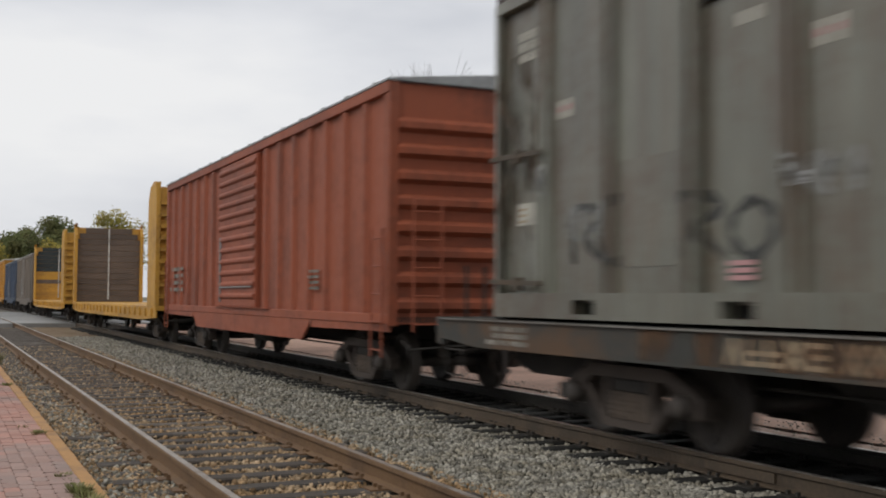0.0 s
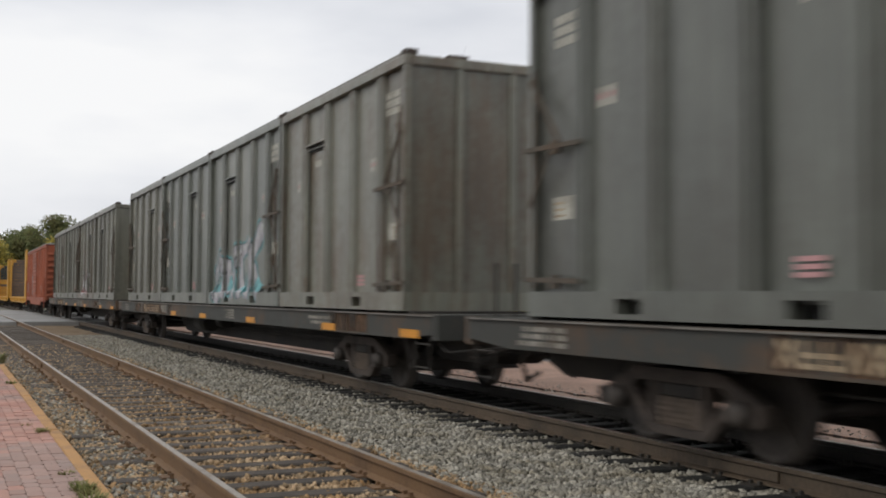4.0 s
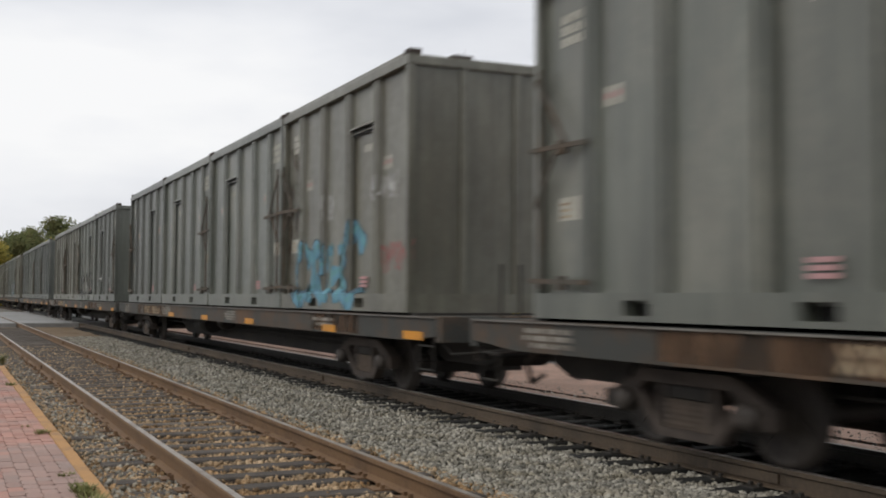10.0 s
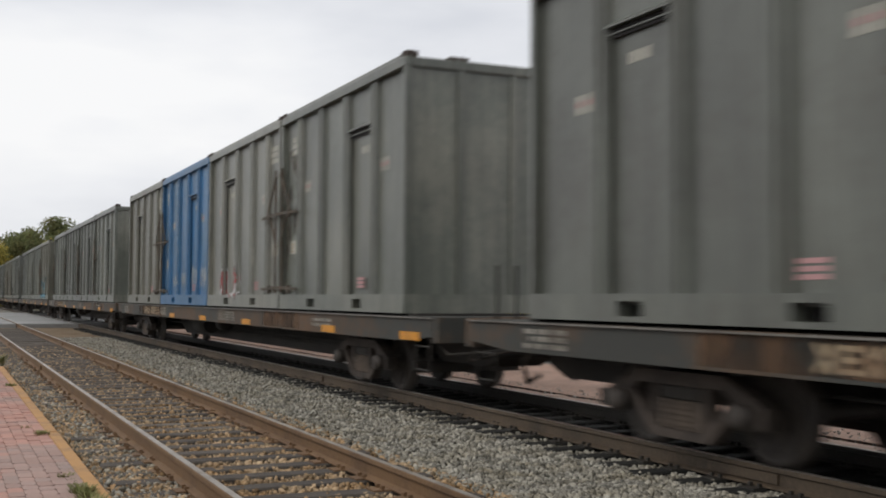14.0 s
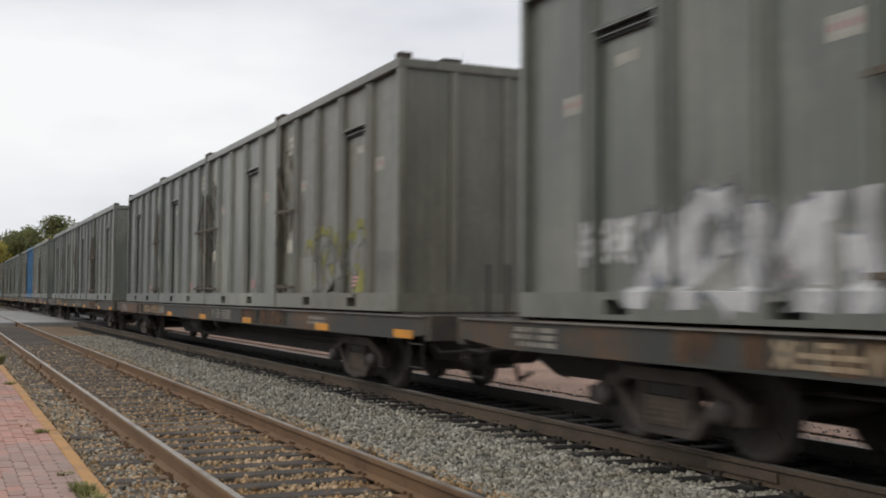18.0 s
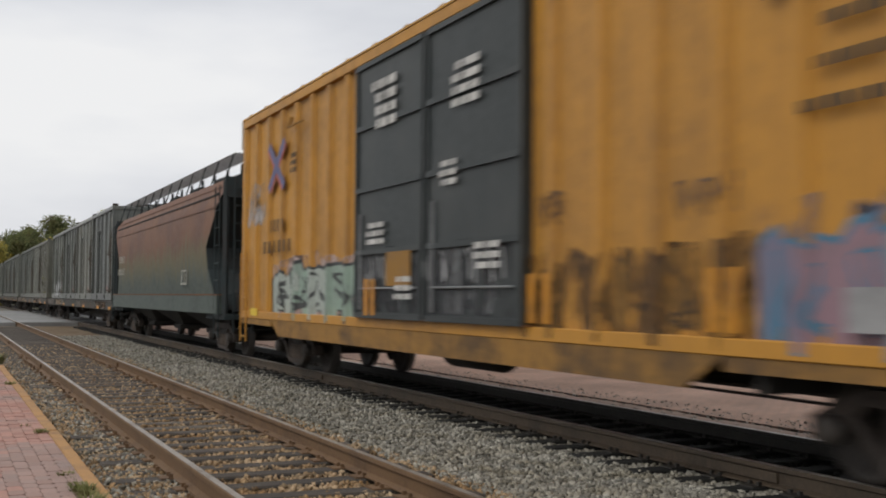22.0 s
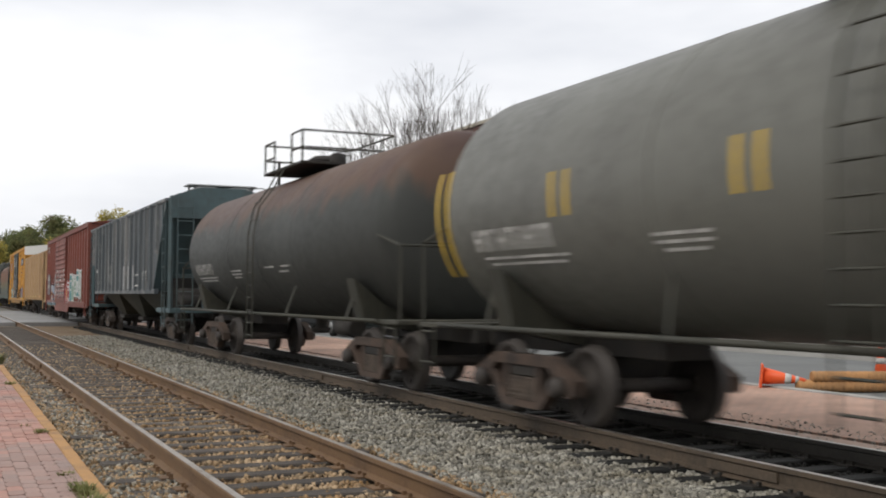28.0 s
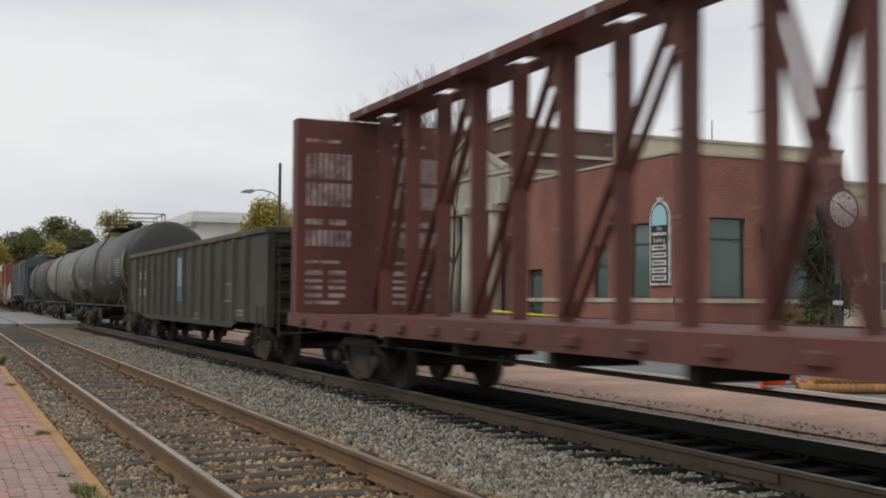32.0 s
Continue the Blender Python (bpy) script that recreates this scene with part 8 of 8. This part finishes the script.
    part("valve", lathe(B(), [(0.16, top), (0.16, top + 0.3), (0.05, top + 0.36)], (0, -0.65, 0), "z", 14), M["under"], car)
    bm = B()
    for zz in (0.34, 0.66):
        for a, b in (((-0.93, -1.3), (0.93, -1.3)), ((-0.93, 1.3), (0.93, 1.3)), ((0.93, -1.3), (0.93, 1.3)), ((-0.93, -1.3), (-0.93, -0.6)), ((-0.93, 0.6), (-0.93, 1.3))):
            tube(bm, (*a, top + zz), (*b, top + zz), 0.02, seg=6)
    for x in (-0.93, 0.93):
        for y in (-1.3, -0.6, 0.6, 1.3):
            tube(bm, (x, y, top + 0.08), (x, y, top + 0.66), 0.02, seg=6)
    part("railing", bm, M["gon"], car, "dark pipe railing")
    bm = B()
    for t in (-1, 1):
        for s in (-0.21, 0.21):
            tube(bm, (t * 1.56, s, 0.5), (t * 1.56, s, zc + 0.15), 0.016, seg=5)
            pts = [(t * 1.56, s, zc + 0.15), (t * 1.45, s, zc + 0.7), (t * 1.15, s, zc + 1.1), (t * 0.95, s, top + 0.05)]
            for p, q in zip(pts, pts[1:]):
                tube(bm, p, q, 0.016, seg=5)
        for k in range(9):
            z = 0.6 + k * 0.24
            tube(bm, (t * 1.56, -0.21, z), (t * 1.56, 0.21, z), 0.013, seg=5)
        for p in ((1.52, 0.45), (1.42, 0.8), (1.2, 1.06)):
            tube(bm, (t * p[0], -0.21, zc + p[1]), (t * p[0], 0.21, zc + p[1]), 0.013, seg=5)
    part("ladder", bm, M["gon"], car)
    part("outlet_valve", lathe(B(), [(0.12, 0.62), (0.2, 0.66), (0.2, 0.72), (0.12, 0.76), (0.12, zc - R + 0.05)], (0, 0.3, 0), "z", 14), M["under"], car, "bottom outlet valve")
    part("brake_reservoir", tube(B(), (-0.75, -half + 3.0, 0.84), (-0.75, -half + 3.8, 0.84), 0.15, seg=14), M["under"], car)
    couplers(car, half + 0.5, 0.4)
    riding(car, (ya + yb) / 2)
    return car


RED_IRON = surface("rusty_truck_iron", (0.082, 0.056, 0.042), (0.035, 0.028, 0.024), big=2.5, small=16, amount=0.5, bump=0.2, rough=0.85)
tank_rust = rust_from_above("rust_over_black", (0.040, 0.042, 0.038), (0.090, 0.053, 0.036), 2.5, 3.9)
tank_car(-367.45, -381.3, 1.43, 2.38, tank_rust, "black tank car with rusty shell", (), RED_IRON)
tank_car(-383.0, -397.15, 1.45, 2.42, M["tank_grey"], "grey-green tank car with yellow stripes", (6.85, 4.06, 1.21, -1.2, -3.3, -6.6), RED_IRON)
tank_car(-399.05, -414.0, 1.51, 2.44, M["tank_black"], "black tank car with yellow stripes", (7.05, 3.55, 0.44, -1.54, -3.97, -7.05), RED_IRON)

# Gondola
ya, yb = -415.6, -432.15
half = (ya - yb) / 2
gd = thing("gondola", "dark grey ribbed gondola with a worn brown top rim", "railway car")
bm = B()
for s in (-1, 1):
    prism(bm, [(-half, 0.86), (-half + 2.3, 0.86), (-half + 2.9, 0.72), (half - 2.9, 0.72), (half - 2.3, 0.86), (half, 0.86), (half, 2.56), (-half, 2.56)], "x", *sorted((s * 1.47, s * 1.5)))
    box(bm, -1.469, 1.469, *sorted((s * (half - 0.05), s * half)), 0.86, 2.56)
part("body", bm, M["gon"], gd)
part("floor", box(B(), -1.47, 1.47, -half + 0.051, half - 0.051, 0.95, 1.05), M["gon"], gd)
bm = B()
for s in (-1, 1):
    box(bm, *sorted((s * 1.42, s * 1.56)), -half - 0.03, half + 0.03, 2.561, 2.68)
    box(bm, -1.42, 1.42, *sorted((s * (half - 0.08), s * (half + 0.03))), 2.561, 2.68)
part("top_rim", soft(bm, 0.015), M["gon_rim"], gd, "worn brown top rim")
rib = mesh_of("side_post", prism(B(), [(0.0, -0.12), (0.075, -0.06), (0.075, 0.06), (0.0, 0.12)], "z", 0.86, 2.56), M["gon"])
for i in range(14):
    y = -half + 1.45 + i * (2 * half - 2.9) / 13
    for s in (-1, 1):
        part("side_post", rib, M["gon"], gd, at=(s * 1.5, y, 0, 0, 0, 0 if s > 0 else 180))
for s in (-1, 1):
    for k in range(5):
        part("end_rib", prism(B(), [(s * half, 0.0), (s * (half + 0.09), 0.05), (s * (half + 0.09), 0.13), (s * half, 0.18)], "x", -1.4, 1.4), M["gon"], gd, at=(0, 0, 0.98 + 0.32 * k))
    for t in (-1, 1):
        part("corner_post", box(B(), *sorted((t * 1.38, t * 1.53)), *sorted((s * (half - 0.02), s * (half + 0.12))), 0.8, 2.56), M["gon"], gd)
    part("side_ladder", ladder(B(), -1.53, s * (half - 0.4), 0.5, 1.2), M["gon"], gd)
    part("end_ladder", ladder(B(), -1.1, s * (half + 0.14), 0.6, 2.4, along="x"), M["gon"], gd)
    bogie(gd, s * (half - 1.95))
bm = B()
letters(bm, -1.503, half - 2.9, half - 1.75, 1.86, 0.24, 4)
letters(bm, -1.503, half - 2.9, half - 1.75, 1.36, 0.24, 5)
tagged(part("stencils", bm, M["white"], gd, "white stencilled bars"), kind="stuff")
bm = B()
text_rows(bm, -1.503, half - 2.8, half - 1.75, 1.18, 0.06, 2, rt, 0.8, 0.2)
text_rows(bm, -1.503, half - 1.6, half - 0.7, 1.05, 0.06, 1, rt)
text_rows(bm, -1.503, -half + 1.8, -half + 3.0, 1.05, 0.05, 2, rt)
text_rows(bm, -1.503, -2.3, -1.6, 0.95, 0.04, 3, rt, 0.7, 0.2)
for k in range(4):
    plate(bm, -1.503, -half + 2.55 + 0.3 * k, -half + 2.61 + 0.3 * k, 1.3, 1.6)
plate(bm, -1.503, -half + 2.55, -half + 3.51, 1.25, 1.29)
plate(bm, -1.503, -half + 2.55, -half + 3.51, 1.61, 1.65)
tagged(part("stencils", bm, M["worn_white"], gd, "worn white stencilled bars"), kind="stuff")
em = part("emblem", plate(B(), -1.503, -0.5, 0.5, 1.62, 2.35), SPRAY["grey"], gd, "square pale painted emblem over blue")
part("emblem_lower", plate(B(), -1.503, -0.5, 0.5, 1.25, 1.6), plain("emblem_blue_paint", (0.055, 0.13, 0.20), 0.7), em)
bm = B()
beam(bm, (-1.509, -0.35, 2.05), (-1.509, -0.03, 2.3), 0.004, 0.1)
beam(bm, (-1.509, 0.35, 2.05), (-1.509, 0.03, 2.3), 0.004, 0.1)
for k in range(2):
    plate(bm, -1.5075, -0.35, 0.35, 1.70 + 0.16 * k, 1.78 + 0.16 * k)
part("emblem_strokes", bm, plain("emblem_blue_stroke", (0.12, 0.25, 0.38), 0.7), em)
underframe(gd, half, 0.55, 0.95, 1.4)
couplers(gd, half, 0.75)
riding(gd, (ya + yb) / 2)

# Centre-beam flat
ya, yb = -433.65, -456.05
half = (ya - yb) / 2
cb = thing("centre_beam_car", "maroon centre-beam flat car, empty, with an open truss", "railway car")
part("deck", soft(box(B(), -1.45, 1.45, -half, half, 0.96, 1.08), 0.01), M["beam_red"], cb)
bm = B()
for s in (-1, 1):
    prism(bm, [(-half, 0.88), (-half, 1.1), (half, 1.1), (half, 0.88), (half - 2, 0.84), (-half + 2, 0.84)], "x", *sorted((s * 1.45, s * 1.53)))
part("side_sill", bm, M["beam_red"], cb)
win = mesh_of("winch", soft(box(B(), -0.06, 0.0, -0.11, 0.11, 0.90, 1.02), 0.02), M["beam_red"])
for k in range(20):
    part("winch", win, M["beam_red"], cb, "load strap winch", at=(-1.53, -half + 0.9 + k * (2 * half - 1.8) / 19, 0))
for s in (-1, 1):
    b = part("bulkhead", soft(box(B(), -1.48, 1.42, *sorted((s * (half - 0.3), s * half)), 1.081, 4.46), 0.012), M["beam_red"], cb, "tall end bulkhead with white stencils")
    if s > 0:
        bm, yy = B(), half - 0.3
        for z, hh, n in ((4.05, 0.06, 1), (3.42, 0.45, 3), (2.95, 0.40, 3), (2.62, 0.10, 2), (2.25, 0.28, 3), (1.95, 0.05, 1), (1.75, 0.08, 2), (1.62, 0.05, 2), (1.5, 0.06, 2), (1.36, 0.07, 2), (1.24, 0.06, 1)):
            for x0 in (-1.32, 0.30):
                n = 2 * n + 2 if hh > 0.2 else n
                for q in range(n):
                    wq = 0.85 / n
                    box(bm, x0 + q * wq, x0 + (q + 0.72) * wq, yy - 0.004, yy, z, z + hh)
        tagged(part("stencils", bm, surface("pinkish_stencil", (0.38, 0.31, 0.295), (0.15, 0.09, 0.085), big=3, small=12, amount=0.55, bump=0.0), b, "worn white stencilled bars"), kind="stuff")
top = 4.52
# top chord: two flanges over a plate with long round-ended holes
chord = B()
holes = [-half + 1.9 + 2.47 * k for k in range(9)]
for a, b in ((-0.45, -0.13), (0.13, 0.45)):
    box(chord, a, b, -half + 0.01, half - 0.01, top, top + 0.03)
ends = [-half + 0.01] + [v for q in holes for v in (q - 0.3, q + 0.3)] + [half - 0.01]
for a, b in zip(ends[::2], ends[1::2]):
    box(chord, -0.129, 0.129, a, b, top, top + 0.03)
part("top_chord", chord, M["beam_red"], cb, "top chord plate with long holes")
for q in (-0.44, 0.44):
    part("chord_flange", box(B(), q - 0.012, q + 0.012, -half + 0.01, half - 0.01, top + 0.031, top + 0.12), M["beam_red"], cb)
BAY = 1.235
post = mesh_of("truss_post", prism(B(), [(-0.11, 1.081), (0.11, 1.081), (0.13, top - 0.005), (-0.13, top - 0.005)], "y", -0.04, 0.04), M["beam_red"])
thin = mesh_of("truss_post", prism(B(), [(-0.11, 1.081), (0.11, 1.081), (0.13, top - 0.005), (-0.13, top - 0.005)], "y", -0.025, 0.025), M["beam_red"])
posts = [s * (0.5 + q) * BAY for q in range(9) for s in (-1, 1)]
for y in posts:
    part("truss_post", post if int(abs(y) / BAY) % 2 else thin, M["beam_red"], cb, at=(0, y, 0))
for s in (-1, 1):
    for q in range(4):
        y0, y1 = s * (1.5 + 2 * q) * BAY, s * min((3.5 + 2 * q) * BAY, half - 0.35)
        for t in (-1, 1):
            part("truss_brace", beam(B(), (t * 0.10, y0 + s * 0.06, top - 0.06), (t * 0.09, y1 - s * 0.06, 1.15), 0.03, 0.11, up=(1, 0, 0)), M["beam_red"], cb)
        part("gusset", prism(B(), [(y0 - s * 0.05, top - 0.006), (y0 + s * 0.42, top - 0.006), (y0 + s * 0.20, top - 0.5), (y0 - s * 0.05, top - 0.62)], "x", -0.125, 0.125), M["beam_red"], cb)
    part("truss_brace", beam(B(), (0.10 * s, -0.5 * BAY, 1.15), (0.10 * s, 0.5 * BAY, top - 0.1), 0.03, 0.11, up=(1, 0, 0)), M["beam_red"], cb)
    part("truss_brace", beam(B(), (0.06 * s, 0.5 * BAY, 1.15), (0.06 * s, -0.5 * BAY, top - 0.1), 0.03, 0.11, up=(1, 0, 0)), M["beam_red"], cb)
for k in range(18):
    y = -half + 0.9 + k * (2 * half - 1.8) / 17
    for s in (-1, 1):
        part("strap_guide", box(B(), *sorted((s * 0.453, s * 0.475)), y - 0.05, y + 0.05, top + 0.005, top + 0.10), M["galv"], cb)
for y in posts:
    for z in (2.2, 3.1, 3.9):
        part("strap_bolt", box(B(), -0.135, -0.118, y + 0.045, y + 0.075, z, z + 0.03), M["galv"], cb)
underframe(cb, half, 0.80, 0.955, 1.4, brake=False)
for q, z in ((-1.25, 0.62), (-0.55, 0.55)):
    part("brake_rod", tube(B(), (q, -half + 3.2, z), (q, half - 3.2, z + 0.06), 0.018, seg=6), M["under"], cb)
couplers(cb, half, 0.5)
for s in (-1, 1):
    bogie(cb, s * (half - 2.4))
riding(cb, (ya + yb) / 2)

# Platform pavers: laid lengthwise along the platform, column by column
PX, PY = 0.112, 0.2


def paver_mesh(name, w, n):
    c, h = 0.021, 0.05
    out = [(-w / 2 + c, -n / 2), (w / 2 - c, -n / 2), (w / 2, -n / 2 + c), (w / 2, n / 2 - c), (w / 2 - c, n / 2), (-w / 2 + c, n / 2), (-w / 2, n / 2 - c), (-w / 2, -n / 2 + c)]
    return prism(B(), out, "z", -h, 0.0)


paving = thing("pavement_platform", "red brick platform paving in lengthwise rows", "pavement", kind="structure")
pm = [mesh_of("paver", paver_mesh("paver", PX - 0.0025, PY - 0.0025), M["paver"]) for _ in range(2)]
rp = random.Random(9)
spots = []
for i in range(38):
    x = 0.995 - PX * (i + 0.5)
    y = -7.8 + rp.uniform(-0.05, 0.05)
    while y < 25.5:
        if x > 0.95 - 0.33 * max(y - 7.2, 0) ** 0.5 - 0.9 or y < 12:
            spots.append((y, x))
        y += PY
spots.sort()
keep = [(y, x) for y, x in spots if -0.75 < x and 7.6 < y < 12.0][:300]
kept = set(keep)
for y, x in keep:
    part("paver", pm[0], M["paver_dusty"] if x > 0.36 + rp.uniform(-0.3, 0.3) else M["paver"], paving, at=(x, y, -0.068 + rp.uniform(-0.002, 0.002), rp.uniform(-0.5, 0.5), rp.uniform(-0.5, 0.5), rp.uniform(-0.4, 0.4)))
bm0 = paver_mesh("paver", PX - 0.0025, PY - 0.0025)
base_v = [tuple(v.co) for v in bm0.verts]
base_f = [[v.index for v in f.verts] for f in bm0.faces] if not bm0.verts.ensure_lookup_table() else []
bm0.verts.index_update()
base_f = [[v.index for v in f.verts] for f in bm0.faces]
bm0.free()
verts, faces = [], []
for y, x in spots:
    if (y, x) in kept:
        continue
    o, dz = len(verts), rp.uniform(-0.004, 0.004)
    verts += [(a + x, b + y, c - 0.068 + dz) for a, b, c in base_v]
    faces += [[o + i for i in f] for f in base_f]
M["paver_rest"] = surface("red_paver_rest", (0.36, 0.19, 0.15), (0.26, 0.19, 0.165), big=0.9, small=26, amount=0.58, bump=0.3, rough=0.85, island=0.16)
tagged(part("pavers", raw("pavers", verts, faces, M["paver_rest"]), M["paver_rest"], paving, "rows of red brick pavers farther along"), kind="stuff")


# Loose ballast stones
def stones(name, count, place, size, material, label, seed):
    g = np.random.default_rng(seed)
    cube = np.array([(x, y, z) for x in (-1, 1) for y in (-1, 1) for z in (-1, 1)]) * 0.8
    quad = np.array([(0, 1, 3, 2), (4, 6, 7, 5), (0, 4, 5, 1), (2, 3, 7, 6), (0, 2, 6, 4), (1, 5, 7, 3)])
    p = place(g, count)
    n = len(p)
    v = np.repeat(cube[None], n, 0) * g.uniform(0.5, 1.25, (n, 8, 3))
    v = v * (g.uniform(0, 1, (n, 1, 1)) ** 1.7 * (size[1] - size[0]) + size[0]) * g.uniform(0.7, 1.3, (n, 1, 3))
    for i, j in ((0, 1), (1, 2), (0, 2)):
        a = g.uniform(0, 6.28, n)[:, None]
        c, s = np.cos(a), np.sin(a)
        v[..., i], v[..., j] = v[..., i] * c - v[..., j] * s, v[..., i] * s + v[..., j] * c
    v = v + p[:, None, :]
    f = (quad[None] + 8 * np.arange(n)[:, None, None]).reshape(-1, 4)
    me = bpy.data.meshes.new(name)
    me.vertices.add(n * 8)
    me.vertices.foreach_set("co", v.astype(np.float32).ravel())
    me.loops.add(len(f) * 4)
    me.loops.foreach_set("vertex_index", f.astype(np.int32).ravel())
    me.polygons.add(len(f))
    me.polygons.foreach_set("loop_start", (4 * np.arange(len(f))).astype(np.int32))
    me.update(calc_edges=True)
    me.validate()
    me.materials.append(material)
    return solo(name, me, material, label, "ballast", "stuff")


def area(x0, x1, y0, y1, z0, z1, power=1.6):
    def place(g, n):
        y = y0 + (y1 - y0) * g.uniform(0, 1, n) ** power
        return np.stack([g.uniform(x0, x1, n), y, g.uniform(z0, z1, n)], 1)
    return place


def not_on_ties(x0, x1, y0, y1, z0, z1, half_gap, power=1.6, spill=0.12):
    """Stones in the cribs, only a few lying on the ties."""
    def place(g, n):
        y = y0 + (y1 - y0) * g.uniform(0, 1, n) ** power
        x = g.uniform(x0, x1, n)
        phase = ((y - 5.2) / TIE_STEP) % 1.0
        ok = (np.minimum(phase, 1 - phase) * TIE_STEP > half_gap) | (g.uniform(0, 1, n) < spill)
        z = g.uniform(z0, z1, n)
        return np.stack([x, y, z], 1)[ok]
    return place


S1, S2 = (0.009, 0.029), (0.008, 0.028)
stones("ballast_behind", 9000, area(3.4, 6.1, -8.0, 7.0, -0.235, -0.2, 1.0), S1, M["stone"], "grey ballast stones beside the tracks behind", 11)
stones("ballast_behind_siding", 9000, not_on_ties(1.12, 3.3, -8.0, 7.0, -0.24, -0.195, 0.105, 1.0, 0.07), S2, M["stone_old"], "brown ballast stones in the siding behind", 12)
stones("ballast_between_tracks", 46000, area(3.95, 5.75, 7.0, 44, -0.235, -0.19, 2.0), S1, M["stone"], "grey crushed ballast stones between the tracks", 1)
stones("ballast_main_shoulder", 11000, not_on_ties(5.6, 6.15, 6.0, 34, -0.245, -0.20, 0.10, 2.0), S1, M["stone"], "grey ballast stones at the main track's tie ends", 2)
stones("ballast_main_cribs", 9000, not_on_ties(6.3, 7.9, 5.5, 26, -0.245, -0.205, 0.1), S1, M["stone_oily_shade"], "oily ballast stones in the main track's cribs, coloured darker for the train's shade", 3)
stones("gravel_on_far_paving", 500, area(8.5, 9.1, 7.5, 24, -0.065, -0.052), (0.008, 0.02), M["stone_pale"], "pale gravel strewn on the edge of the far paving", 9)
stones("ballast_far_edge", 900, area(7.95, 8.5, 5.5, 26, -0.10, -0.075), S1, M["stone_pale"], "pale ballast stones before the far paving", 8)
stones("ballast_siding_cribs", 24000, not_on_ties(1.95, 3.25, 7.0, 36, -0.24, -0.188, 0.108, 2.0, 0.07), S2, M["stone_old"], "brown old ballast stones in the siding's cribs", 4)
stones("ballast_siding_left", 15000, area(1.12, 1.78, 7.0, 36, -0.235, -0.19, 2.0), S2, M["stone_old"], "mixed brown ballast stones by the platform edge", 5)
stones("ballast_siding_left_grey", 4500, area(1.12, 1.85, 7.0, 30, -0.225, -0.18, 2.0), S2, M["stone"], "grey ballast stones by the platform edge", 7)
stones("ballast_siding_right", 13000, area(3.36, 4.1, 7.0, 36, -0.235, -0.195, 2.0), S2, M["stone_old"], "brown ballast stones beside the siding's rail", 6)


# Everything that moves: the train rolls away along the main track, its wheels turn
def speed(t):
    return float(np.interp(t, [0, 3, 8, 19, 32], [13.76, 14.05, 14.12, 14.2, 14.2]))


def motions():
    times, run, s = [], [], -0.2
    for i in range(0, 32 * FPS + 1):
        times.append(i / FPS)
        run.append(s)
        s += speed((i + 0.5) / FPS) / FPS
    marks = list(range(0, 32 * FPS + 1, 30))
    for ob, x, y, z, turn in MOVING:
        walk(ob, [(times[i], pose(x, y + run[i], z, 0, 0, turn)) for i in marks])
    spin = [-math.degrees(q / WHEEL_R) for q in run]
    for w, y in WHEELS:
        walk(w, [(t, pose(0, y, WHEEL_R, g, 0, 0)) for t, g in zip(times, spin)])


motions()
